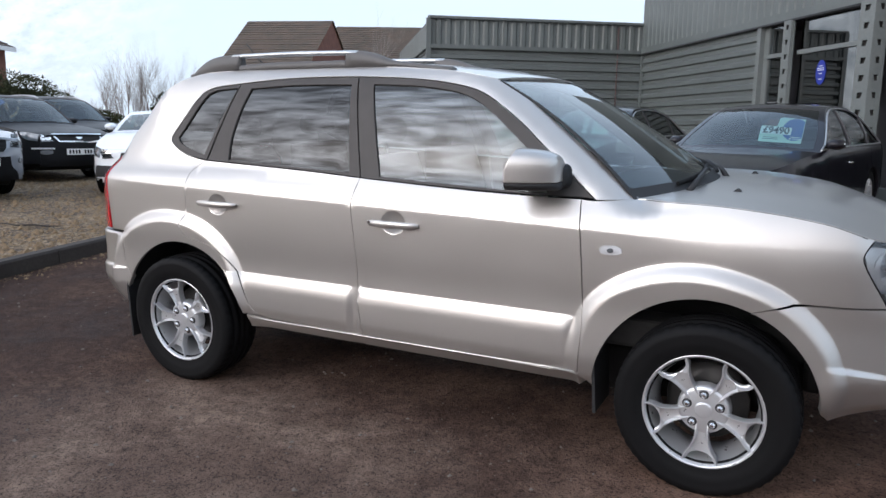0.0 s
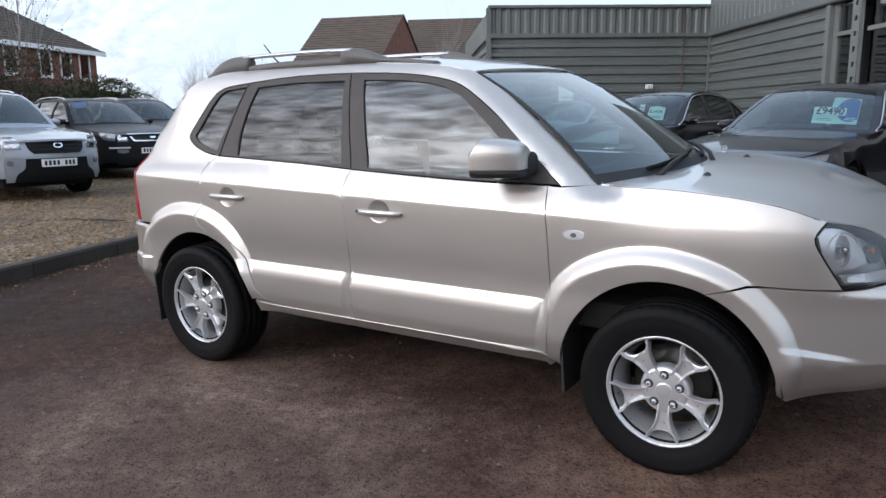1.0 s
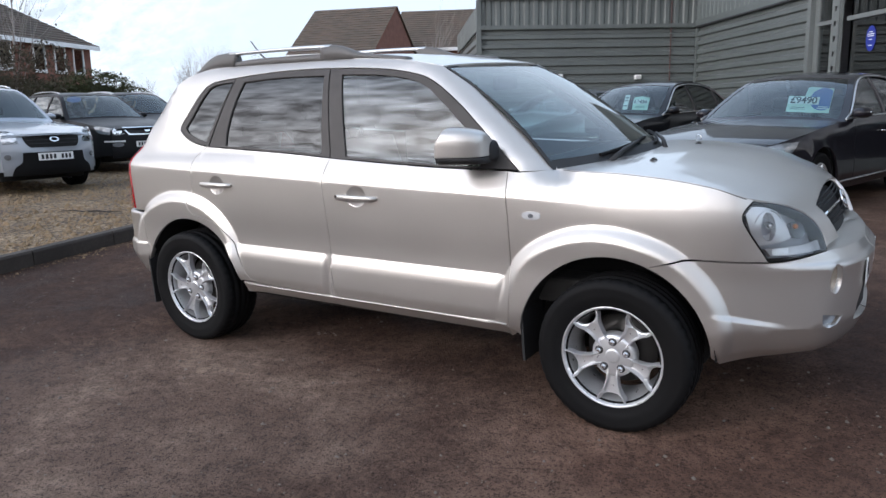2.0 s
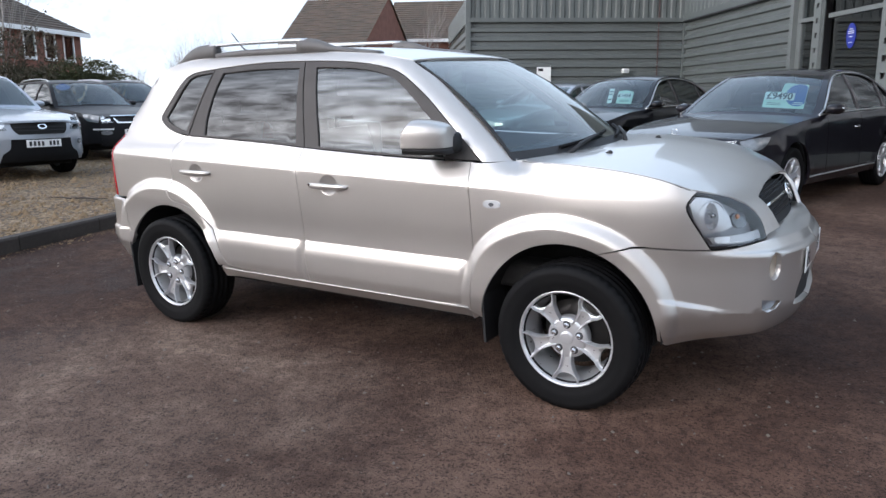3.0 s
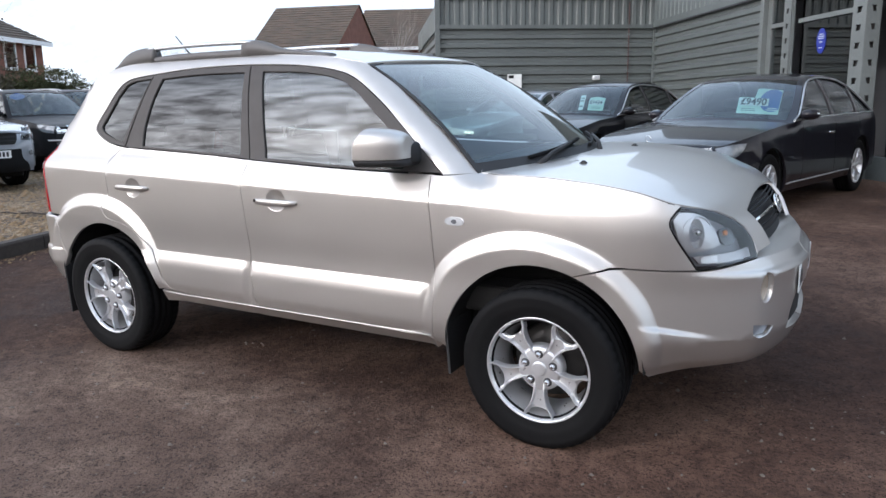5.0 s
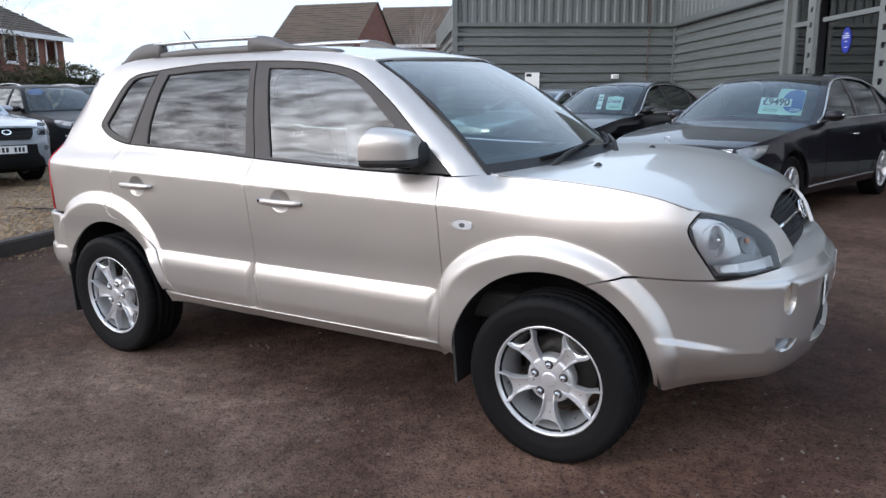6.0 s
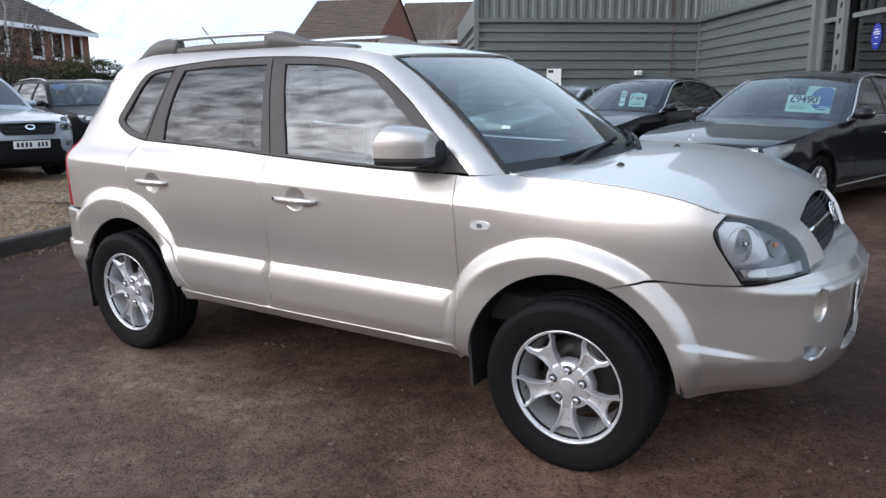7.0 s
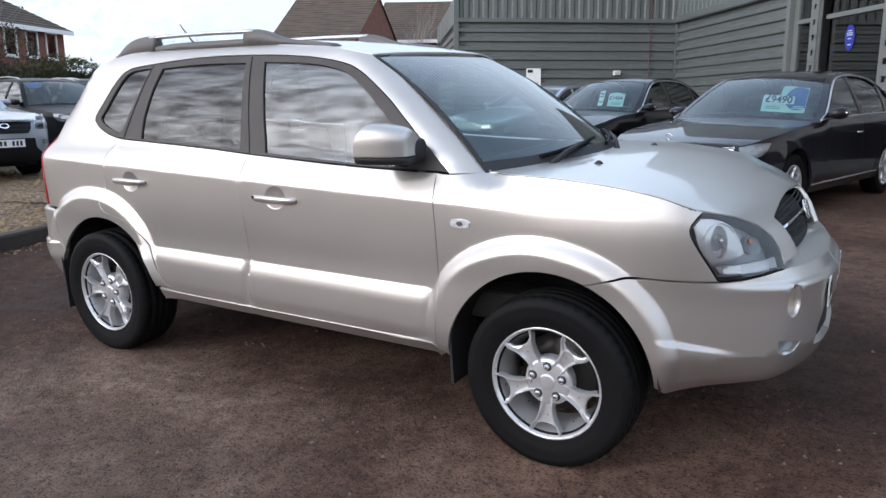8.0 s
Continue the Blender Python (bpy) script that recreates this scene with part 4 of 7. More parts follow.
M["cup"] = mat("lamp_cup_silver", (0.80, 0.81, 0.82), 0.25, 0.2, var=0.35, scale=45, tint=(0.45, 0.46, 0.48))
# dark tone that stands for shade inside the nut recesses
M["pocket"] = mat("nut_recess_shade", (0.055, 0.055, 0.058), 0.5, 0.5, var=0.3, scale=60)
M["disc"] = mat("brake_disc", (0.05, 0.047, 0.045), 0.5, 0.6, var=0.3, scale=20)
M["scrape"] = mat("scraped_alloy", (0.62, 0.62, 0.61), 0.75, 0.2, var=0.6, scale=90, tint=(0.25, 0.24, 0.24), bump=0.002, bump_scale=300)
M["nut"] = mat("wheel_nut_steel", (0.70, 0.70, 0.71), 0.22, 0.9, var=0.2, scale=60)


def tube(path, radius, n=8, close=True):
    """A round bar along a path of points; radius may be a list."""
    bm = bmesh.new()
    rs = radius if isinstance(radius, (list, tuple)) else [radius] * len(path)
    rings = []
    for k, p in enumerate(path):
        p = Vector(p)
        d = (Vector(path[min(k + 1, len(path) - 1)]) - Vector(path[max(k - 1, 0)])).normalized()
        a = d.cross(Vector((0, 0, 1)))
        a = a.normalized() if a.length > 1e-4 else Vector((1, 0, 0))
        b = a.cross(d)
        rings.append([bm.verts.new(p + (a * math.cos(t) + b * math.sin(t)) * rs[k]) for t in [2 * math.pi * i / n for i in range(n)]])
    for r0, r1 in zip(rings, rings[1:]):
        for i in range(n):
            bm.faces.new((r0[i], r0[(i + 1) % n], r1[(i + 1) % n], r1[i]))
    if close:
        bm.faces.new(rings[0])
        bm.faces.new(rings[-1][::-1])
    bmesh.ops.recalc_face_normals(bm, faces=bm.faces)
    return bm


# ---- the silver estate car ----
CAR_LEAN = Matrix.Translation((0, -0.83, 0)) @ Matrix.Rotation(math.atan(TILT), 4, "X") @ Matrix.Translation((0, 0.83, 0))
hero = thing("suv", CAR_LEAN, "silver-beige metallic off-road estate car with roof rails, parked on tarmac", "car")
MID = (1.0, 0, 0.7)

# lines that several panels share, as (along, height)
BELT = [(2.17, 1.093), (1.696, 1.101), (1.075, 1.129), (0.752, 1.148), (0.118, 1.174)]
SHUT_B = [(1.075, 1.129), (1.061, 1.016), (1.075, 0.88), (1.089, 0.734), (1.093, 0.631), (1.112, 0.50), (1.13, 0.408)]
SHUT_A = [(2.113, 1.094), (2.135, 0.9), (2.150, 0.649), (2.154, 0.56), (2.145, 0.40)]
SHUT_R = [(0.118, 1.174), (0.062, 1.13), (0.045, 1.085), (0.045, 1.006), (0.047, 0.90), (0.022, 0.845), (0.06, 0.79), (0.16, 0.77), (0.263, 0.735), (0.381, 0.634), (0.456, 0.47), (0.52, 0.425), (0.60, 0.413)]
DLO = [(0.0, 1.195), (-.075, 1.222), (-.145, 1.268), (-.135, 1.31), (-.102, 1.36), (-.021, 1.488), (.051, 1.541), (.233, 1.565), (.578, 1.590), (.933, 1.593), (1.274, 1.578), (1.501, 1.548), (1.637, 1.505), (1.799, 1.402), (1.919, 1.305), (2.05, 1.195), (2.17, 1.093)]
HEAD_LINE = [(3.167, 1.008), (3.124, .965), (3.121, .931), (3.152, .879), (3.194, .82), (3.229, .769)]
SEAM_F = [(2.905, .773), (3.0, .772), (3.12, .770), (3.229, .768)]


def arc(arch, a0, a1, n=24, grow=0.0):
    (cx, cz), r = arch
    return [(cx + (r + grow) * math.cos(radians(a0 + (a1 - a0) * i / n)), cz + (r + grow) * math.sin(radians(a0 + (a1 - a0) * i / n))) for i in range(n + 1)]


def cut(line, a0, a1):
    """The part of a line between two values along it."""
    return [p for p in line if min(a0, a1) - 1e-6 <= p[0] <= max(a0, a1) + 1e-6]


def frange(a, b, n):
    return [a + (b - a) * i / n for i in range(n + 1)]


def oval(cx, cy, rx, ry, n=20, p=1.0):
    return ring([(cx + rx * math.copysign(abs(math.cos(a)) ** p, math.cos(a)), cy + ry * math.copysign(abs(math.sin(a)) ** p, math.sin(a))) for a in frange(0, 2 * math.pi, n)], step=.05)


def quad(x0, x1, z0, z1, cut0=0.0, cut1=0.0):
    return ring([(x0, z0), (x1, z0)], [(x1, z0), (x1 - cut1, z1)], [(x1 - cut1, z1), (x0 + cut0, z1)], [(x0 + cut0, z1), (x0, z0)], step=.08)


for flip in (1, -1):
    kw = dict(away=MID, flip=flip, marks=MARKS, folds=FOLDS)
    # front door
    door = panel("front_door", ring([p for p in BELT if 1.07 < p[0] < 2.12] [::-1] + [SHUT_A[0]], SHUT_A, [SHUT_A[-1], SHUT_B[-1]], SHUT_B[::-1]), side, M["silver"], hero, label="silver front door", **kw)
    GLASS_F = ring([(1.172, 1.142), (1.05, 1.556)], [(1.05, 1.556), (1.305, 1.545), (1.50, 1.516), (1.605, 1.475), (1.70, 1.41)], [(1.70, 1.41), (1.93, 1.225), (1.985, 1.18)], [(1.985, 1.18), (1.965, 1.112)], [(1.965, 1.112), (1.7, 1.118), (1.172, 1.142)])
    FRAME_F = ring(SHUT_B[:1] + [(0.957, 1.592)], cut(DLO, 0.957, 2.2)[0:1] and [(0.957, 1.592), (1.274, 1.578), (1.501, 1.548), (1.637, 1.505), (1.799, 1.402), (1.919, 1.305), (2.05, 1.195), (2.16, 1.100)], [(2.16, 1.100), (1.696, 1.106), (1.075, 1.131)])
    panel("window_frame", FRAME_F, side, M["frame"], door, holes=[GLASS_F], thick=0.012, lift=-0.003, gap=0.002, label="matt dark window frame", **kw)
    panel("window_pane", shrink(GLASS_F, -0.006), side, M["side_glass"], door, thick=0.0, lift=-0.012, gap=0, label="window glass reflecting clouds", **kw)
    # rear door
    door = panel("rear_door", ring([BELT[4], BELT[3], BELT[2]], SHUT_B, [SHUT_B[-1], SHUT_R[-1]], SHUT_R[::-1]), side, M["silver"], hero, label="silver rear door", **kw)
    GLASS_R = ring([(0.268, 1.183), (1.005, 1.152)], [(1.005, 1.152), (0.925, 1.556)], [(0.925, 1.556), (0.6, 1.556), (0.32, 1.541)], [(0.32, 1.541), (0.285, 1.42), (0.265, 1.29), (0.268, 1.183)])
    FRAME_R = ring([(0.13, 1.176), (0.752, 1.150), (1.071, 1.132)], [(1.071, 1.132), (0.952, 1.592)], [(0.952, 1.592), (.578, 1.590), (.245, 1.566)], [(0.245, 1.566), (0.13, 1.176)])
    panel("window_frame", FRAME_R, side, M["frame"], door, holes=[GLASS_R], thick=0.012, lift=-0.003, gap=0.002, label="matt dark window frame", **kw)
    panel("window_pane", shrink(GLASS_R, -0.006), side, M["privacy"], door, thick=0.0, lift=-0.012, gap=0, label="dark privacy glass reflecting clouds", **kw)
    # quarter window behind the rear door
    GLASS_Q = ring([(0.10, 1.205), (0.228, 1.545)], [(0.228, 1.545), (.072, 1.528), (0.015, 1.48), (-.06, 1.35), (-.10, 1.285)], [(-.10, 1.285), (-.075, 1.257), (0.02, 1.222), (0.10, 1.205)])
    FRAME_Q = ring([(0.123, 1.178), (0.24, 1.565)], [(0.24, 1.565), (.051, 1.541), (-.021, 1.488), (-.102, 1.36), (-.135, 1.31), (-.145, 1.268), (-.075, 1.222), (0.0, 1.195), (0.123, 1.178)])
    quarter = panel("quarter_window", FRAME_Q, side, M["frame"], hero, holes=[GLASS_Q], thick=0.012, lift=-0.003, gap=0.002, label="small rear side window in a dark frame", **kw)
    panel("window_pane", shrink(GLASS_Q, -0.005), side, M["privacy"], quarter, thick=0.0, lift=-0.012, gap=0, label="dark privacy glass", **kw)
    # side frame: windscreen pillar, roof edge and rear quarter in one pressing
    edge_top = [(u, spline(ROOF_EDGE, u)) for u in frange(1.66, -.62, 24)]
    ws_edge = [(2.318, 1.112), (2.16, 1.237), (2.0, 1.358), (1.83, 1.477), (1.662, 1.574)]
    panel("side_frame", ring(DLO[::-1], [DLO[0], (0.06, 1.183), SHUT_R[0]], SHUT_R[:12], arc(ARCH_R, 12, 152), [(-.40, .62), (-.405, .70), (-.43, .76)], [(-.43, .772), (-.56, .772)],
                             [(-.56, .772), (-.572, .9), (-.595, 1.06)], [(-.595, 1.06), (-.64, 1.15), (-.645, 1.19), (-.62, 1.235)], edge_top[::-1], ws_edge[::-1], [(2.318, 1.112), (2.31, 1.10), (2.17, 1.092)]),
          side, M["silver"], hero, step=0.045, label="silver rear quarter and roof frame", **kw)
    # front wing
    panel("front_wing", ring([(2.113, 1.094), (2.17, 1.091), (2.30, 1.103)], [(spline(BONNET_U, s), spline(BONNET_Z, s)) for s in frange(0, .72, 18)], HEAD_LINE, SEAM_F[::-1],
                             arc(ARCH_F, 68, 180), [(2.203, 0.350), (2.192, 0.363), (2.180, 0.372)], [(2.180, .372), (2.147, .385)], SHUT_A[::-1]), side, M["silver"], hero, step=0.04, label="silver front wing with a wide arch", **kw)
    seam = [side(spline(BONNET_U, s), spline(BONNET_Z, s)) + Vector((0, .003, -.005)) for s in frange(.01, .70, 40)]
    seal = tube(seam, .0045, 6)
    if flip < 0:
        bmesh.ops.scale(seal, vec=(1, -1, 1), verts=seal.verts)
        bmesh.ops.recalc_face_normals(seal, faces=seal.faces)
    part("bonnet_seal", seal, M["rubber"], hero, "black rubber seal in the bonnet gap", True)
    # sill
    panel("sill", ring([(0.435, 0.417), (0.50, 0.414), (0.60, 0.410), (1.13, 0.404), (2.145, 0.396)], [(2.145, 0.396), (2.15, 0.345)], [(2.15, 0.345), (0.445, 0.352)]), side, M["silver"], hero, thick=0.06, label="silver sill", **kw)
    part("sill_flange", (lambda bm: (bmesh.ops.scale(bm, vec=(1, flip, 1), verts=bm.verts), bmesh.ops.recalc_face_normals(bm, faces=bm.faces), bm)[2])(tube([side(u, .404) + Vector((0, .001, 0)) for u in frange(.46, 2.13, 15)], .0045, 6)), M["silver"], hero, smooth=True)
    # rear lamp
    panel("tail_lamp", ring([(-.562, .778), (-.574, .9), (-.597, 1.06)], [(-.597, 1.06), (-.645, 1.14), (-.69, 1.17), (-.78, 1.16)], [(-.78, 1.16), (-.76, .95), (-.74, .778)]), side, M["lamp_red"], hero, thick=0.03, lift=0.006, label="red rear lamp", **kw)

# bonnet with its grille opening
GRILLE = ring([(.868, .26), (.845, .6), (.835, 1.0), (.845, 1.4), (.868, 1.74)], [(.868, 1.74), (.93, 1.74), (.978, 1.68)], [(.978, 1.68), (.982, 1.0), (.978, .32)], [(.978, .32), (.93, .26), (.868, .26)], step=0.04)
panel("bonnet", ring([(0, 0), (0, 1), (0, 2)], [(0, 2), (1, 2)], [(1, 2), (1, 1), (1, 0)], [(1, 0), (0, 0)], step=0.05), bonnet, M["silver"], hero, holes=[GRILLE], step=0.06, gap=0.011, away=(2.8, 0, 0.6), label="silver bonnet")
# roof
panel("roof", ring([(-.70, 0), (-.3, 0), (.5, 0), (1.2, 0), (1.66, 0)], [(1.66, 0), (1.66, 1), (1.66, 2)], [(1.66, 2), (.5, 2), (-.70, 2)], [(-.70, 2), (-.70, 1), (-.70, 0)], step=0.06), roof, M["silver"], hero, step=0.08, gap=0, away=(0.5, 0, 1.0), label="silver roof")
# windscreen, with a dark printed edge
GLASS_W = ring([(.05, -.012), (.05, 1), (.05, 2.012)], [(.05, 2.012), (.975, 2.012)], [(.975, 2.012), (.975, 1), (.975, -.012)], [(.975, -.012), (.05, -.012)], step=0.05)
screen = panel("windscreen", shrink(GLASS_W, -0.02), windscreen, M["glass"], hero, step=0.08, thick=0, gap=0, lift=-0.002, away=(1.5, 0, 0.8), label="clear windscreen")
panel("screen_edge", ring([(-.02, -.035), (-.02, 1), (-.02, 2.035)], [(-.02, 2.035), (1, 2.035)], [(1, 2.035), (1, 1), (1, -.035)], [(1, -.035), (-.02, -.035)], step=0.05), windscreen, M["trim"], screen, holes=[GLASS_W], step=0.08, thick=0.008, gap=0, away=(1.5, 0, 0.8), label="black edge of the windscreen")
# bumpers run from side to side
for nm, f_low, f_high, u0, u1, lab in (("front_bumper", ((3.0, .345), (3.12, .35), (3.3, .37), (3.45, .385), (4.08, .39)), ((2.9, .770), (3.2, .766), (3.29, .769), (3.38, .782), (3.516, .801), (3.64, .80), (4.08, .80)), 3.0, 4.07, "silver front bumper"),
                                       ("rear_bumper", ((-1.5, .38), (-.36, .38)), ((-1.5, .77), (-.36, .77)), -1.48, -.42, "silver rear bumper")):
    for flip in (1, -1):
        if u0 > 0:
            line = ring([(2.905, .768)] + [(u, spline(f_high, u)) for u in frange(2.98, 4.07, 18)], [(4.07, .80), (4.07, .39)], [(u, spline(f_low, u)) for u in frange(4.07, 3.062, 16)], arc(ARCH_F, 4, 68))
            fog = ring([(3.535 + .040 * math.cos(a), .690 + .058 * math.sin(a)) for a in frange(0, 2 * math.pi, 20)], step=0.02)
            slot = ring([(3.47, .55), (3.60, .532)], [(3.60, .532), (3.56, .505), (3.51, .496)], [(3.51, .496), (3.475, .51), (3.47, .55)], step=0.02)
            mouth = ring([(3.84, .64), (4.068, .64)], [(4.068, .64), (4.068, .47)], [(4.068, .47), (3.74, .49)], [(3.74, .49), (3.755, .55), (3.84, .64)], step=0.03)
            bumper = panel(nm, line, side, M["silver"], hero, holes=[fog, slot, mouth], step=0.03, away=MID, flip=flip, label=lab, gap=0.002, thick=0.03, marks=MARKS, folds=FOLDS)
            panel("fog_lamp", shrink(fog, -0.004), side, M["fog"], bumper, thick=0, lift=-0.022, gap=0, step=0.02, away=MID, flip=flip, label="round clear fog lamp")
            panel("air_slot", shrink(slot, -0.004), side, M["grey_silver"], bumper, thick=0, lift=-0.02, gap=0, step=0.03, away=MID, flip=flip)
            panel("lower_grille", shrink(mouth, -0.004), side, M["trim"], bumper, thick=0, lift=-0.025, gap=0, step=0.04, away=MID, flip=flip)
        else:
            line = ring([(-.43, .765), (-.6, .767), (-1.48, .767)], [(-1.48, .767), (-1.48, .38)], [(-1.48, .38), (-.40, .38)], arc(ARCH_R, 174, 152), [(-.40, .62), (-.405, .70), (-.43, .765)])
            panel(nm, line, side, M["silver"], hero, step=0.045, away=MID, flip=flip, label=lab, thick=0.03, marks=MARKS, folds=FOLDS)
# tailgate
for flip in (1, -1):
    panel("tailgate", ring([(-.70, .775), (-1.485, .775)], [(-1.485, .775), (-1.485, 1.26)], [(-1.485, 1.26), (-.62, 1.235)], [(-.62, 1.235), (-.66, 1.19), (-.70, 1.13), (-.745, .9), (-.745, .775)]), side, M["silver"], hero, away=MID, flip=flip, step=0.07, label="silver tailgate")
panel("rear_window", ring([(-.66, .2), (-.34, .25)], [(-.34, .25), (-.34, 1), (-.34, 1.75)], [(-.34, 1.75), (-.66, 1.8)], [(-.66, 1.8), (-.66, 1), (-.66, .2)], step=0.06), roof, M["privacy"], hero, step=0.08, lift=0.004, thick=0, gap=0, away=(0.5, 0, 1.0), label="dark sloping tailgate glass")
# wheels
for x, y, turn in ((0, 0.775, 18), (2.63, 0.775, 0)):
    w = wheel(hero, x, -y + 0.03, -1, turn)
    wheel(hero, x, y - 0.03, 1, turn)
    if x > 1:
        # kerb scrape on the lip
        rng = random.Random(5)
        bm = bmesh.new()
        row = []
        for k in range(25):
            a = radians(-66 + 1.45 * k)
            r0, r1 = .2155 - rng.uniform(0, .007), .2225 + rng.uniform(0, .0035)
            row.append([bm.verts.new((r * math.cos(a), -.1068 + .004 * ((r - .219) / .006) ** 2, r * math.sin(a))) for r in (r0, .219, r1)])
        for p, q in zip(row, row[1:]):
            for j in (0, 1):
                bm.faces.new((p[j], p[j + 1], q[j + 1], q[j]))
        part("rim_scrape", bm, M["scrape"], w, "pale scraped patch on the rim's lip")
# floor pan and wheel housings
under = part("underbody", box((-.7, -.56, .24), (2.95, .56, .48), 0.04), M["well"], hero, "dark underside")
part("engine_tray", box((2.95, -.56, .365), (3.25, .56, .48), 0.02), M["well"], under)
for s in (-1, 1):
    part("sill_box", box((.47, s * .66 - .10, .335), (2.18, s * .66 + .10, .42), 0.02), M["well"], under)
for x, (c, r) in ((0, ARCH_R), (2.63, ARCH_F)):
    for s in (-1, 1):
        bm = bmesh.new()
        n = 20
        angles = frange(radians(2), radians(177), n)
        a = [bm.verts.new((c[0] + (r + .014) * math.cos(t), s * 0.80, c[1] + (r + .014) * math.sin(t))) for t in angles]
        b = [bm.verts.new((v.co.x, s * 0.5, v.co.z)) for v in a]
        for i in range(n):
            bm.faces.new((a[i], a[i + 1], b[i + 1], b[i]))
        bm.faces.new(b)
        part("arch_liner", bm, M["well"], hero)


def loft(sections, close_ends=True):
    """A skin over closed sections of equal length."""
    bm = bmesh.new()
    rings = [[bm.verts.new(p) for p in s] for s in sections]
    n = len(sections[0])
    for r0, r1 in zip(rings, rings[1:]):
        for i in range(n):
            bm.faces.new((r0[i], r0[(i + 1) % n], r1[(i + 1) % n], r1[i]))
    if close_ends:
        bm.faces.new(rings[0])
        bm.faces.new(rings[-1][::-1])
    bmesh.ops.recalc_face_normals(bm, faces=bm.faces)
    return bm


def mirrored(bm, flip):
    if flip < 0:
        bmesh.ops.scale(bm, vec=(1, -1, 1), verts=bm.verts)
        bmesh.ops.reverse_faces(bm, faces=bm.faces)
    return bm


def mirror_shell(z0, z1, foot=0.0):
    """Door mirror housing between two heights: round at its outer top corner, falling away towards the door, swept back at the nose."""
    crown = [(-1, foot), (-1, .035), (-1, .38), (-.97, .58), (-.88, .78), (-.72, .91), (-.5, .975), (-.2, 1.0), (.12, .99), (.36, .91), (.58, .74), (.74, .58), (.86, .52), (.985, .50), (1, .47), (1, .035), (1, foot)]
    secs = []
    for s in (0, .02, .08, .2, .3, .4, .5, .6, .7, .8, .9, 1.0):
        x = 1.866 + 0.186 * math.sin(s * math.pi / 2)
        half_y = 0.104 * math.cos(s * 1.30) ** 0.6
        rise = math.cos(s * 1.28) ** 0.5
        cy = -0.856 + 0.058 * s
        secs.append([Vector((x + 0.075 * max(0.0, h - .3) ** 1.5 * (1 - s) * (0.6 - 0.4 * a), cy + half_y * a, z0 + (z1 - z0) * (h * (rise if h > foot else 1.0)))) for a, h in crown])
    return loft(secs)


for flip in (1, -1):
    kw = dict(away=MID, flip=flip)
    # door handles with the grip proud of a dished recess
    for cx, cz, w in ((1.287, 0.940, 0.258), (0.262, 0.965, 0.256)):
        secs = []
        for k in range(15):
            s = k / 14
            u = cx - w / 2 + w * s
            p = side(u, cz) if abs(s - .5) > .27 else side(cx - w * .25, cz).lerp(side(cx + w * .25, cz), (s - .25) / .5)
            out = Vector((0, -1, 0)) * (0.006 + 0.026 * math.sin(math.pi * s) ** 0.5)
            r = 0.0165 * (0.5 + 0.5 * math.sin(math.pi * s) ** 0.4)
            secs.append([p + out + Vector((0, 0.009 * math.cos(a), r * math.sin(a))) for a in [2 * math.pi * i / 10 for i in range(10)]])
        part("door_handle", mirrored(loft(secs), flip), M["silver"], hero, "silver grip handle", True)
    lock = part("door_lock", lathe([(0, -.004), (.008, -.004), (.009, 0)], 16), M["chrome"], hero)
    p = side(1.178, 0.945)
    lock.location = (p.x, (p.y - 0.026) * flip, p.z)
    # door mirror
    shell = part("door_mirror", mirrored(mirror_shell(1.164, 1.291), flip), M["silver"], hero, "silver door mirror with a black base", True)
    base = loft([[Vector((1.868 + 0.182 * math.sin(k / 8 * math.pi / 2), -0.856 + 0.058 * k / 8 + (0.102 - .012 * (1 - q)) * math.cos(k / 8 * 1.30) ** 0.6 * a, 1.131 + 0.033 * q)) for a, q in ((-1, 1), (-1, .45), (-.9, .12), (-.7, 0), (.8, 0), (1, .2), (1, 1))] for k in range(9)])
    part("mirror_base", mirrored(base, flip), M["trim"], shell, "black lower housing", True)
    arm = loft([[Vector((1.985 + 0.048 * math.copysign(abs(math.cos(a)) ** .6, math.cos(a)) + 0.045 * s, -0.835 + 0.075 * s, 1.180 + (0.046 + .004 * s) * math.copysign(abs(math.sin(a)) ** .6, math.sin(a)))) for a in [2 * math.pi * i / 16 for i in range(16)]] for s in (0, .3, .6, 1)])
    part("mirror_arm", mirrored(arm, flip), M["trim"], shell, smooth=True)
    glass_bm = grid(2, 2, lambda i, j: (1.864, -.948 + 0.18 * i, 1.145 + 0.09 * j))
    part("mirror_glass", mirrored(glass_bm, flip), M["chrome"], shell)
    # side repeater on the wing
    o = ring([(2.252 + .043 * math.copysign(abs(math.cos(a)) ** .8, math.cos(a)), .909 + .018 * math.copysign(abs(math.sin(a)) ** .8, math.sin(a))) for a in frange(0, 2 * math.pi, 20)], step=0.01)
    rep = panel("side_repeater", o, side, M["lens"], hero, thick=0.008, lift=0.006, gap=0, step=0.02, label="small clear side repeater", **kw)
    o = ring([(2.252 + .013 * math.cos(a), .909 + .009 * math.sin(a)) for a in frange(0, 2 * math.pi, 12)], step=0.01)
    panel("bulb", o, side, M["lamp_grey"], rep, thick=0.002, lift=0.009, gap=0, step=0.01, **kw)
    # head lamp: clear lens over a dark housing with a bright bowl
    edge = [(spline(BONNET_U, s), spline(BONNET_Z, s)) for s in frange(.725, .995, 14)]
    HEAD = ring(HEAD_LINE, [(3.229, .769), (3.29, .772), (3.38, .785), (3.512, .803)], edge[::-1])
    lamp = panel("head_lamp", HEAD, side, M["lens_clear"], hero, thick=0.02, lift=0.001, gap=0.004, step=0.04, label="clear wrap-round head lamp", **kw)
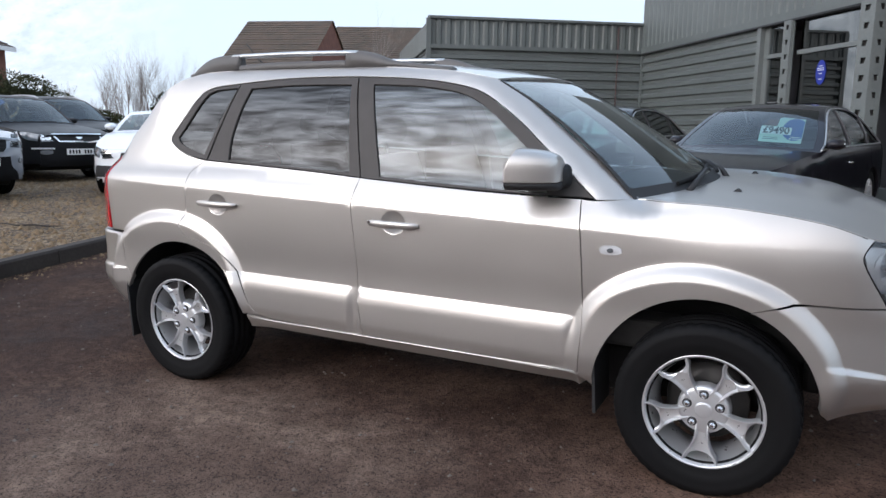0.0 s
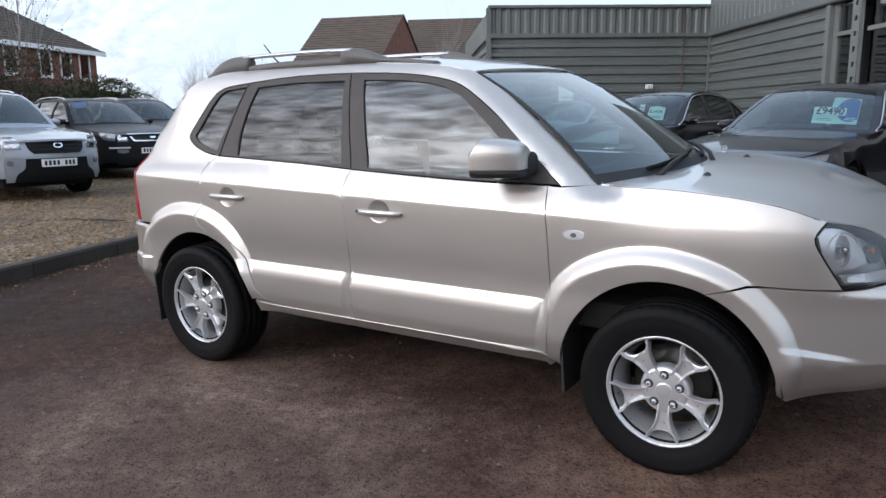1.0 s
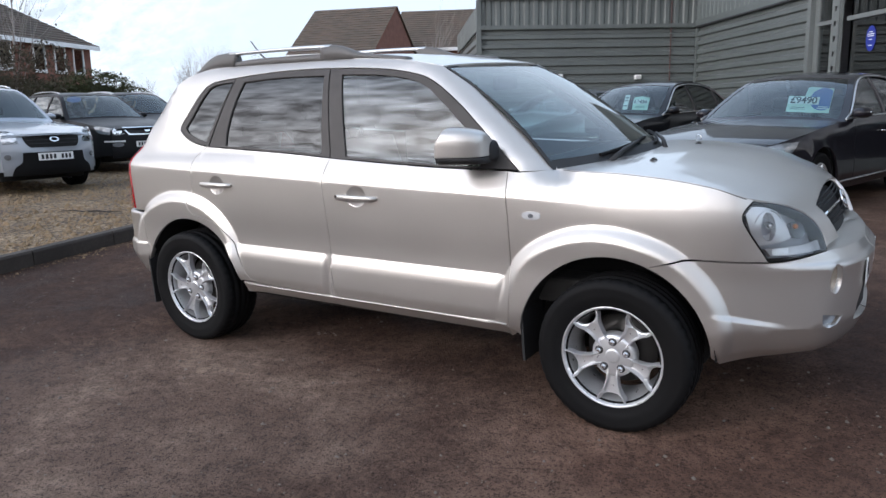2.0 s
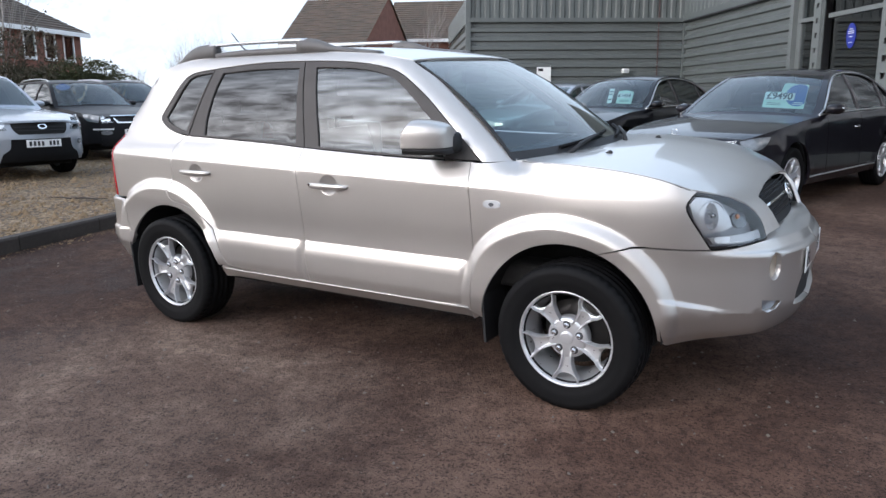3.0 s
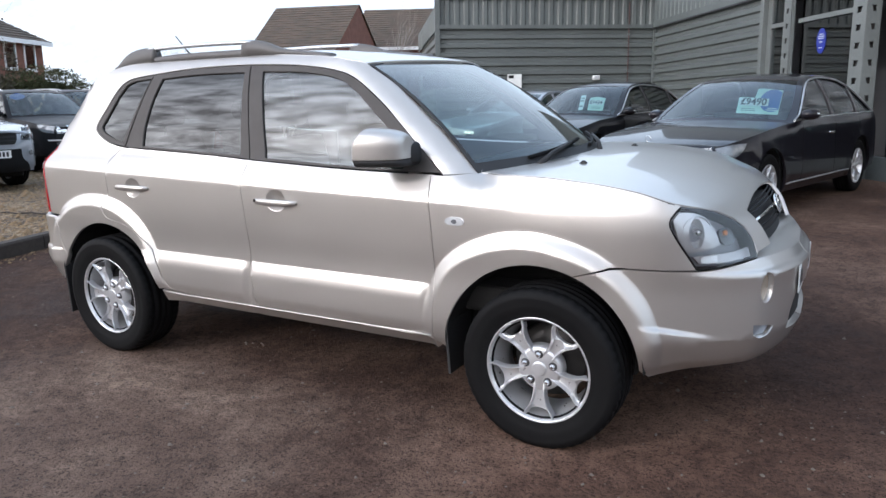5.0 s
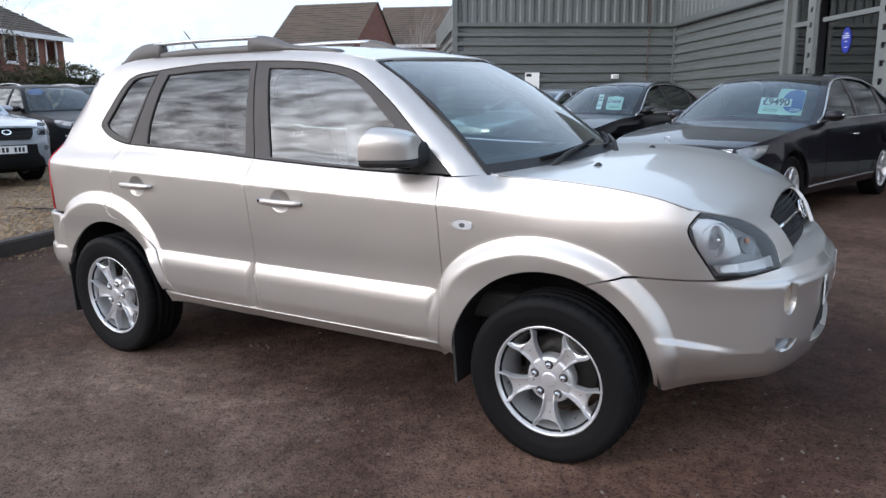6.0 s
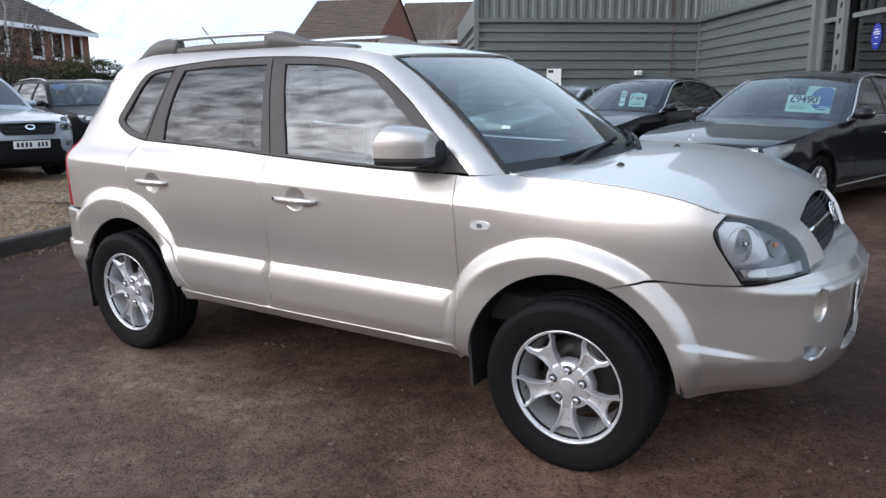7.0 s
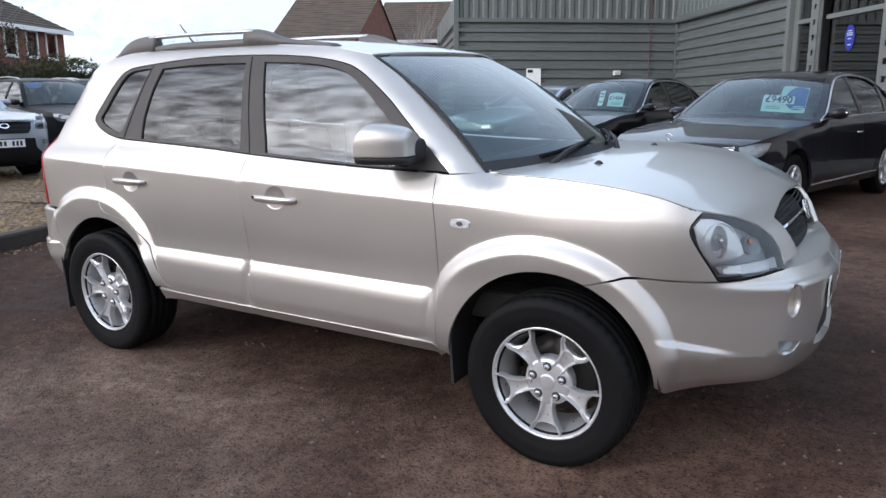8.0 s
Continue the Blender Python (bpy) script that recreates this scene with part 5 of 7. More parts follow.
    panel("housing", shrink(HEAD, 0.003), side, M["lamp_dark"], lamp, thick=0, lift=-0.06, gap=0, step=0.04, **kw)
    panel("bezel", HEAD, side, M["trim"], lamp, holes=[shrink(HEAD, 0.009)], thick=0.07, lift=-0.004, gap=0.003, step=0.04, **kw)
    hole_o = ring([(3.242 + .034 * math.cos(a), .905 + .058 * math.sin(a)) for a in frange(0, 2 * math.pi, 22)], step=.02)
    bowl_o = ring([(3.145, .955), (3.175, .988), (3.235, .985)], [(3.235, .985), (3.285, .968), (3.315, .935)], [(3.315, .935), (3.335, .895), (3.345, .86)], [(3.345, .86), (3.29, .842), (3.205, .83)], [(3.205, .83), (3.165, .885), (3.145, .955)])
    panel("bowl", bowl_o, side, M["reflector"], lamp, thick=0.03, lift=-0.026, gap=0, step=0.03, label="bright faceted reflector", holes=[hole_o], **kw)
    c = side(3.245, .905)
    cup = part("lamp_cup", lathe([(0.060, 0.0), (0.054, 0.014), (0.040, 0.028), (0.02, 0.036), (0.0, 0.038)], 14, "y"), M["cup"], lamp)
    cup.matrix_local = Matrix.Translation((c.x - 0.022, (c.y + 0.022) * flip, c.z)) @ Matrix.Rotation(radians(46 if flip > 0 else 134), 4, "Z")
    part("bulb", lathe([(0, -.02), (0.010, -.018), (0.014, -.002), (0.012, .02), (0.012, .05)], 16, "y"), M["chrome"], cup, smooth=True)
    strip_o = ring([(3.245, .792), (3.36, .797), (3.49, .814)], [(3.49, .814), (3.485, .845)], [(3.485, .845), (3.36, .828), (3.222, .818)], [(3.222, .818), (3.245, .792)])
    panel("position_lamp", strip_o, side, M["lens"], lamp, thick=0.02, lift=-0.018, gap=0, step=0.03, label="ribbed clear strip", **kw)
    for k in range(5):
        z0 = .797 + .0048 * k
        panel("rib", ring([(3.25, z0), (3.32, z0 + .002)], [(3.32, z0 + .004), (3.25, z0 + .002)], step=.02), side, M["chrome"], lamp, thick=0.004, lift=-0.013, gap=0, step=.05, **kw)
    turn_o = ring([(3.40 + .040 * math.cos(a), .892 + .036 * math.sin(a)) for a in frange(0, 2 * math.pi, 16)], step=.02)
    panel("turn_lamp", turn_o, side, M["lamp_grey"], lamp, thick=0.02, lift=-0.04, gap=0, step=.03, **kw)
    panel("turn_bulb", ring([(3.385 + .008 * math.cos(a), .905 + .010 * math.sin(a)) for a in frange(0, 2 * math.pi, 12)], step=.01), side, M["amber"], lamp, thick=0.01, lift=-0.03, gap=0, step=.03, **kw)
    # mud flaps
    for x0, z0, z1, yy in ((2.206, .245, .47, -.775), (-.395, .19, .52, -.785)):
        b = loft([[Vector((x0 + dx + 0.012 * (1 - s), yy + dy + 0.22 * 0, z0 + (z1 - z0) * s)) for dx, dy in ((-.006, -.055), (.006, -.055), (.006, .16), (-.006, .16))] for s in (0, .4, 1)])
        part("mud_flap", mirrored(b, flip), M["trim"], hero)
    # roof rail: plinth, feet and a bright bar
    ry = -0.463
    def rail_z(x):
        return spline(((-.2, 1.588), (.08, 1.625), (.45, 1.642), (.8, 1.643), (1.1, 1.632), (1.42, 1.60)), x)
    def rail_top(x):
        return spline(((-.17, 1.600), (-.12, 1.64), (-.06, 1.676), (.03, 1.698), (.17, 1.706)), x) if x < .2 else spline(((.86, 1.700), (.92, 1.703), (1.0, 1.688), (1.1, 1.655), (1.2, 1.640), (1.35, 1.625), (1.43, 1.606)), x)
    rail = part("roof_rail", mirrored(loft([[Vector((x, ry + dy, z)) for dy, z in ((-.03, rail_z(x) - .02), (-.026, rail_z(x) + .012), (-.01, rail_z(x) + .018), (.02, rail_z(x) + .012), (.03, rail_z(x) - .02))] for x in frange(-.17, 1.42, 26)]), flip), M["rail"], hero, "grey plastic roof rail base", True)
    for a, b, nm in ((-.17, .175, "rear_foot"), (.845, 1.43, "front_foot")):
        part(nm, mirrored(loft([[Vector((x, ry + dy * (1.0 if zt < .9 else .75), rail_z(x) + (rail_top(x) - rail_z(x)) * zt)) for dy, zt in ((-.030, -.2), (-.028, .5), (-.022, .9), (-.008, 1.0), (.012, 1.0), (.022, .9), (.028, .5), (.03, -.2))] for x in frange(a, b, 14)]), flip), M["rail"], rail, "moulded grey rail foot", True)
    part("rail_bar", mirrored(loft([[Vector((x, ry + .018 * math.cos(t), 1.693 + .010 * math.sin(math.pi * (x - .1) / .85) * .6 + .0115 * math.sin(t))) for t in [2 * math.pi * i / 12 for i in range(12)]] for x in frange(.12, .90, 12)]), flip), M["satin"], rail, "satin silver rail bar", True)
    # wiper
part("aerial", tube([(-.05, 0.02, 1.655), (-.12, 0.02, 1.70), (-.215, 0.02, 1.80)], [.006, .005, .003]), M["trim"], hero, "short black roof aerial", True)
for t0, tip, b0, b1 in ((.36, .84, .34, 1.08), (1.22, 1.62, 1.16, 1.86)):
    def on_screen(s, t, out):
        return windscreen(s, t) + Vector((.45, 0, .89)) * out
    w = part("wiper", tube([on_screen(-.03, t0, .012), on_screen(.01, t0 + (tip - t0) * .35, .030), on_screen(.055, tip, .026)], [.014, .010, .007]), M["trim"], hero, "black windscreen wiper", True)
    part("blade", tube([on_screen(.025 + .055 * (q - b0) / (b1 - b0), q, .012) for q in frange(b0, b1, 8)], .009, 6), M["rubber"], w)
# cowl between bonnet and windscreen
part("cowl", grid(2, 61, lambda i, j: (lambda t: (windscreen(-.02, t) if i else bonnet(0.0, t)) + Vector((0.05 * (1 - i) - 0.01 * i, 0, -0.016 - 0.022 * (1 - i))))(2 * j / 60)), M["trim"], hero, "black plastic cowl below the windscreen", True)
for s in (-1, 1):
    jet_at = bonnet(.19, 1 + s * .52)
    part("washer_jet", loft([[jet_at + Vector((dx * q, dy * q, .022 * (1 - q) - .004)) for dx, dy in ((-.024, -.013), (.016, -.013), (.016, .013), (-.024, .013))] for q in (1.0, .55, .25)]), M["trim"], hero, "small black washer jet")
# grille
grille = panel("grille", shrink(GRILLE, -0.015), bonnet, M["trim"], hero, thick=0, lift=-0.05, gap=0, step=0.05, away=(2.8, 0, 0.6), label="dark grille with a cross bar")
def on_nose(s, t, out=0.0):
    return bonnet(s, t) + Vector((out, 0, 0))
for k, (s0, m_) in enumerate(((.87, "well"), (.885, "well"), (.90, "well"), (.918, "chrome"), (.935, "well"), (.95, "well"), (.965, "well"))):
    part("grille_bar", tube([on_nose(s0, t, -.030 if k != 3 else -.018) for t in frange(.30, 1.70, 14)], .004 if k != 3 else .006), M[m_], grille, smooth=True)
bm = lathe([(.043, -.004), (.05, -.008), (.057, -.004), (.055, .002), (.043, .002)], 32, "z")
bmesh.ops.scale(bm, vec=(1, 1.35, 1), verts=bm.verts)
emblem = part("emblem", bm, M["chrome"], grille, "chrome oval emblem", True)
c = on_nose(.905, 1.0)
emblem.matrix_local = Matrix.Translation((c.x + .006, 0, c.z - .01)) @ Matrix.Rotation(radians(68), 4, "Y") @ Matrix.Scale(.72, 4)
for y0 in (-.026, .026):
    part("bar", box((-.042, y0 - .009, -.002), (.042, y0 + .009, .006), .002, Matrix.Rotation(.22, 4, "Z")), M["chrome"], emblem)
part("bar", box((-.007, -.03, -.002), (.007, .03, .006), .002), M["chrome"], emblem)
# front number plate, bent to the bumper
def plate_face(y, z):
    p = side(4.078 - abs(y) * 1.025, z)
    return Vector((p.x, y, p.z))
plate_x = plate_face(0, .65).x - .012
# black block added behind the plate, standing in for the shadow there
part("plate_plinth", box((plate_x - .08, -.235, .605), (plate_x - .001, .235, .695), .01), M["trim"], hero, "added black block in place of the shadow behind the plate")
np_ = part("number_plate", box((plate_x, -.25, .595), (plate_x + .005, .25, .705), .002), M["plate"], hero, "white number plate")
for k in range(7):
    y0 = -.205 + .058 * k + (.03 if k > 3 else 0)
    part("bar", box((plate_x + .0055, y0 - .018, .615), (plate_x + .0062, y0 + .018, .685)), M["ink"], np_)
# shelf of the bumper below grille and lamps
part("bumper_shelf", grid(3, 41, lambda i, j: (lambda t: bonnet(1.0, t).lerp(Vector((side(3.516 + .56 * min(t, 2 - t), .80).x + .004, bonnet(1.0, t).y, side(3.516 + .56 * min(t, 2 - t), .80).z)), i / 2) - Vector((.05 if i == 0 else 0, 0, .004)))(2 * j / 40)), M["silver"], hero, smooth=True)
# cabin
part("dashboard", loft([[Vector((x, y, z)) for x, z in ((2.36, 1.07), (2.10, 1.10), (1.92, 1.06), (1.86, .95), (1.9, .7), (2.36, .7))] for y in frange(-.66, .66, 8)]), M["trim"], hero, "dark dashboard", True)
for y in (-.36, .36):
    for x0, tag in ((1.05, "front"), (.10, "rear")):
        st = part("seat", loft([[Vector((x0 + dx, y + yy, z)) for dx, z in ((0, .62), (.50, .66), (.52, .74), (.12, .78), (-.02, 1.2), (-.10, 1.2), (-.09, .75))] for yy in (-.24, -.20, .20, .24)]), M["seat"], hero, "dark cloth seat", True)
        part("headrest", loft([[Vector((x0 - .06 + .045 * math.cos(a), y + yy, 1.32 + (.085 if abs(yy) < .1 else .06) * math.sin(a))) for a in [2 * math.pi * i / 12 for i in range(12)]] for yy in (-.13, -.1, .1, .13)]), M["seat"], st, smooth=True)
        part("headrest_post", tube([(x0 - .06, y, 1.18), (x0 - .06, y, 1.27)], .008), M["chrome"], st)
steer = part("steering_wheel", tube([(1.80 - .07 * math.sin(a) * .5, -.36 + .185 * math.cos(a), .99 + .17 * math.sin(a)) for a in frange(0, 2 * math.pi, 28)], .014, close=False), M["trim"], hero, "black steering wheel", True)
part("hub", box((1.78, -.42, .94), (1.84, -.30, 1.03), .02), M["trim"], steer)
part("cabin_floor", box((-.6, -.66, .48), (2.5, .66, .60), .02), M["seat"], hero, "dark cabin floor")
part("parcel_shelf", box((-.62, -.62, 1.0), (-.1, .62, 1.02), .005), M["seat"], hero)
part("headlining", grid(12, 13, lambda i, j: roof(-.6 + 2.2 * i / 11, .12 + 1.76 * j / 12) - Vector((0, 0, .03))), M["lining"], hero, "pale headlining", True)
part("rear_view_mirror", box((1.70, -.12, 1.43), (1.73, .12, 1.50), .012), M["trim"], hero)


# ---- the building: ribbed sheet walls, a glazed front and two pierced columns ----
CORNER, ALONG_B, ALONG_A = Vector((-1.39, 16.03, 0)), Vector((0.574, -0.819, 0)), Vector((-0.819, -0.574, 0))
BASE = 0.20
YARD = Vector((3.6, -3.6, 1.37))


def on_wall(along, s, z, out=0.0):
    """A place s metres along a wall from the inner corner, out metres before its face."""
    n = Vector((along.y, -along.x, 0))
    if n.dot(Vector((3.5, -3.5, 0)) - CORNER) < 0:
        n = -n
    p = CORNER + along * s + n * out
    return YARD + (Vector((p.x, p.y, z)) - YARD) * 1.06


def ribbed(along, s0, s1, z0, z1, pitch=0.218, depth=0.05, upright=False, thick=0.12):
    """A profiled steel sheet with its back, ribs lying or upright."""
    prof = []
    a, b = (s0, s1) if upright else (z0, z1)
    p = a
    while p < b - 1e-6:
        for q, d in ((0.0, 0.0), (0.36, 0.0), (0.50, -depth), (0.86, -depth), (0.98, 0.0)):
            if p + q * pitch < b:
                prof.append((p + q * pitch, d))
        p += pitch
    prof.append((b, 0.0))
    bm = bmesh.new()
    rows = []
    for v, d in prof:
        ends = ((v, z0), (v, z1)) if upright else ((s0, v), (s1, v))
        rows.append([bm.verts.new(on_wall(along, s, z, d)) for s, z in ends])
    for r0, r1 in zip(rows, rows[1:]):
        bm.faces.new((r0[0], r0[1], r1[1], r1[0]))
    back = [bm.verts.new(on_wall(along, s, z, -thick)) for s, z in ((s0, z0), (s1, z0), (s1, z1), (s0, z1))]
    bm.faces.new(back)
    bmesh.ops.recalc_face_normals(bm, faces=bm.faces)
    return bm


def slab(along, s0, s1, z0, z1, o0, o1, bevel=0.0):
    """A straight bar or board on a wall, between o0 and o1 before its face."""
    bm = bmesh.new()
    vs = [bm.verts.new(on_wall(along, s, z, o)) for s in (s0, s1) for z in (z0, z1) for o in (o0, o1)]
    for f in ((0, 1, 3, 2), (4, 6, 7, 5), (0, 4, 5, 1), (2, 3, 7, 6), (0, 2, 6, 4), (1, 5, 7, 3)):
        bm.faces.new([vs[i] for i in f])
    bmesh.ops.recalc_face_normals(bm, faces=bm.faces)
    if bevel:
        bmesh.ops.bevel(bm, geom=bm.edges[:], offset=bevel, segments=1, affect="EDGES")
    return bm


def structure(name, bm, material, label, parent=None, smooth=False):
    ob = part(name, bm, material, parent, label, smooth)
    if parent is None:
        tagged(ob, category=name.split("_")[0], kind="structure")
    return ob


A_END, B_GLASS, B_END = 5.42, 5.40, 15.0
wall_a = structure("wall_north", ribbed(ALONG_A, 0.0, A_END, BASE, 3.26), M["cladding"], "grey-green wall of lying ribbed steel sheets")
part("upper_cladding", ribbed(ALONG_A, 0.0, A_END, 3.35, 3.96, 0.235, 0.03, True), M["cladding"], wall_a, "upright ribbed sheet band")
part("flashing", slab(ALONG_A, -.0, A_END + .03, 3.26, 3.35, -.05, .045), M["cladding"], wall_a)
part("coping", slab(ALONG_A, -.0, A_END + .05, 3.96, 4.02, -.2, .06), M["cladding"], wall_a, "folded metal coping")
part("corner_trim", slab(ALONG_A, A_END - .02, A_END + .10, BASE, 3.96, -.10, .03), M["cladding"], wall_a)
side_wall = structure("wall_west", ribbed(ALONG_B, -9.0, 0.0, BASE, 3.26), M["cladding"], "grey-green end wall of ribbed steel sheets")
part("upper_cladding", ribbed(ALONG_B, -9.0, 0.0, 3.35, 3.96, 0.235, 0.03, True), M["cladding"], side_wall)
for ch in (side_wall, *side_wall.children):
    for v in ch.data.vertices:
        v.co += ALONG_A * A_END * 1.06
part("roof_deck", (lambda bm: ([bm.verts.new(p) for p in (on_wall(ALONG_A, 0, 3.9, -.05), on_wall(ALONG_A, A_END, 3.9, -.05), on_wall(ALONG_A, A_END, 3.9, -.05) - ALONG_B * 9, on_wall(ALONG_A, 0, 3.9, -.05) - ALONG_B * 9)], bm.faces.new(bm.verts[:]), bm)[2])(bmesh.new()), M["cladding"], wall_a)

wall_b = structure("wall_east", ribbed(ALONG_B, 0.0, B_GLASS, BASE, 3.24), M["cladding"], "grey-green wall of lying ribbed steel sheets")
part("upper_cladding", ribbed(ALONG_B, 0.0, B_END, 3.40, 6.6, 0.235, 0.016, True), M["cladding"], wall_b, "tall upright ribbed sheet fascia")
part("fascia", slab(ALONG_B, 0.0, B_END, 3.27, 3.41, -.10, .03), M["cladding"], wall_b, "plain folded fascia")
part("drip", slab(ALONG_B, 0.0, B_END, 3.235, 3.268, -.08, .05), M["trim"], wall_b)
part("corner_trim", slab(ALONG_B, 0.0, 0.09, BASE, 3.24, -.05, .02), M["cladding"], wall_b)
part("jamb", slab(ALONG_B, B_GLASS, B_GLASS + .12, BASE, 3.24, -.14, .03), M["steel"], wall_b)
part("jamb", slab(ALONG_B, B_GLASS + .12, B_GLASS + .26, BASE, 3.24, -.14, -.06), M["steel"], wall_b)
shop = structure("window_1", slab(ALONG_B, B_GLASS + .26, B_END, BASE - .1, BASE + .40, -.16, .02), M["steel"], "dark glazed shop front in grey steel frames")
for s0, s1 in ((B_GLASS + .24, 6.26), (6.60, 8.44), (8.95, 10.7), (10.75, 12.7), (12.75, B_END)):
    part("pane", slab(ALONG_B, s0, s1, BASE + .40, 2.68, -.10, -.088), M["dark_glass"], shop, "dark glass pane")
    part("pane", slab(ALONG_B, s0, s1, 2.74, 3.24, -.10, -.088), M["dark_glass"], shop, "dark glass pane")
    part("transom", slab(ALONG_B, s0 - .02, s1 + .02, 2.675, 2.745, -.13, -.03), M["steel"], shop, "pale steel transom")
    part("mullion", slab(ALONG_B, s1, s1 + .06, BASE + .2, 3.24, -.13, -.03), M["steel"], shop)
# dim rooms behind the glass
part("room_back", slab(ALONG_B, B_GLASS - .5, B_END, BASE - .1, 3.3, -4.2, -4.1), M["room"], shop)
part("room_end", slab(ALONG_B, B_GLASS - .4, B_GLASS - .3, BASE - .1, 3.3, -4.1, -.14), M["room"], shop)
part("room_floor", slab(ALONG_B, B_GLASS - .3, B_END, BASE - .12, BASE, -4.1, -.17), M["room"], shop)
part("room_ceiling", slab(ALONG_B, B_GLASS - .3, B_END, 3.28, 3.32, -4.1, -.12), M["room"], shop)
for s0 in (7.9, 9.6):
    part("inner_post", slab(ALONG_B, s0, s0 + .12, BASE, 3.26, -1.4, -1.28), M["white_paint"], shop)


def pierced_column(s0, s1, out, both=True):
    """A steel column whose face and near side are pierced by a row of cornered holes."""
    col = tagged(part("column", slab(ALONG_B, s0 + .03, s1 - .04, BASE - .05, 3.26, .0, out - .04), M["disc"]), "grey steel column pierced with rows of holes, before the glazing", "column", "pierced columns", "structure")

    def holes(c, w):
        out_h = []
        z = BASE + .2
        while z < 3.1:
            out_h.append([Vector(p) for p in ((c - w, z), (c - w, z + .085), (c + w, z + .085), (c + w * .4, z))])
            z += .245
        return out_h
    far = on_wall(ALONG_B, s0 - 6, 1.5, -5)
    panel("face", [Vector(p) for p in ((s0, BASE - .05), (s1, BASE - .05), (s1, 3.25), (s0, 3.25))], lambda a, b: on_wall(ALONG_B, a, b, out), M["steel"], col, holes=holes((s0 + s1) / 2, (s1 - s0) * .20), step=1.0, thick=.015, gap=0, away=far, label="pierced face plate")
    panel("side_plate", [Vector(p) for p in ((0, BASE - .05), (out, BASE - .05), (out, 3.25), (0, 3.25))], lambda a, b: on_wall(ALONG_B, s1, b, a), M["steel"], col, holes=holes(out / 2, out * .16) if both else (), step=1.0, thick=.015, gap=0, away=far, label="pierced side plate")
    part("flange", slab(ALONG_B, s0, s0 + .01, BASE - .05, 3.25, .0, out - .001), M["steel"], col)


# things fixed to the walls
sign = tagged(part("oval_sign", bmesh.new(), M["sign_blue"]), "blue oval sticker with pale lettering on the shop glass", "sign")
bm = bmesh.new()
bm.faces.new([bm.verts.new(on_wall(ALONG_B, 7.2 + .125 * math.cos(t), 2.345 + .205 * math.sin(t) * (1 if math.sin(t) < 0 else .92), -.082)) for t in [2 * math.pi * i / 40 for i in range(40)]])
bmesh.ops.recalc_face_normals(bm, faces=bm.faces)
ext = bmesh.ops.extrude_face_region(bm, geom=bm.faces[:])
bmesh.ops.translate(bm, vec=on_wall(ALONG_B, 0, 0, .005) - on_wall(ALONG_B, 0, 0, 0), verts=[v for v in ext["geom"] if isinstance(v, bmesh.types.BMVert)])
bm.to_mesh(sign.data)
bm.free()
for z, w in ((2.44, .05), (2.405, .085), (2.375, .08), (2.32, .04), (2.23, .045)):
    part("bar", slab(ALONG_B, 7.2 - w, 7.2 + w, z - .006, z + .006, -.076, -.074), M["sign_white"], sign)
lampbox = tagged(part("wall_light", slab(ALONG_A, 1.39, 1.55, 2.00, 2.11, -.01, .13, .01), M["white_paint"]), "small white square lamp box on the ribbed wall", "wall light")
part("lens", slab(ALONG_A, 1.41, 1.53, 2.015, 2.09, .13, .136), M["lens"], lampbox)
board = tagged(part("notice_board", slab(ALONG_A, 3.36, 3.72, 1.62, 2.16, -.005, .02, .004), M["sign_white"]), "white notice board with a dark corner mark on the wall", "notice board")
part("bar", slab(ALONG_A, 3.56, 3.69, 2.06, 2.13, .0205, .0225), M["ink"], board)
part("bar", slab(ALONG_A, 3.42, 3.66, 1.80, 1.82, .0205, .0225), M["ink"], board)
pipe = tagged(part("wall_pipe", slab(ALONG_A, .63, .655, BASE, 3.9, -.01, .02, .005), M["pipe"]), "thin rust-red conduit running up the ribbed wall", "pipe")
for z in (1.2, 2.2, 3.1):
    part("clip", slab(ALONG_A, .60, .68, z, z + .03, -.01, .036), M["steel"], pipe)


# ---- houses beyond ----
def far_point(az, d, z):
    return Vector((3.2 - math.sin(radians(az)) * d, -3.6 + math.cos(radians(az)) * d, z))


def tile_roof(name, a, b, c, d, parent, rows=18):
    """Roof slope a-b (eave) to d-c (ridge), laid in overlapping courses."""
    n = (b - a).cross(d - a).normalized()
    if n.z < 0:
        n = -n
    prof = [(0.0, 0.0)]
    for k in range(rows):
        prof += [(k / rows + .0005, .05), ((k + 1) / rows, .012)]
    bm = grid(len(prof), 2, lambda i, j: (a if j == 0 else b).lerp(d if j == 0 else c, prof[i][0]) + n * prof[i][1])
    return part(name, bm, M["roof_tile"], parent, "brown concrete-tiled roof slope")


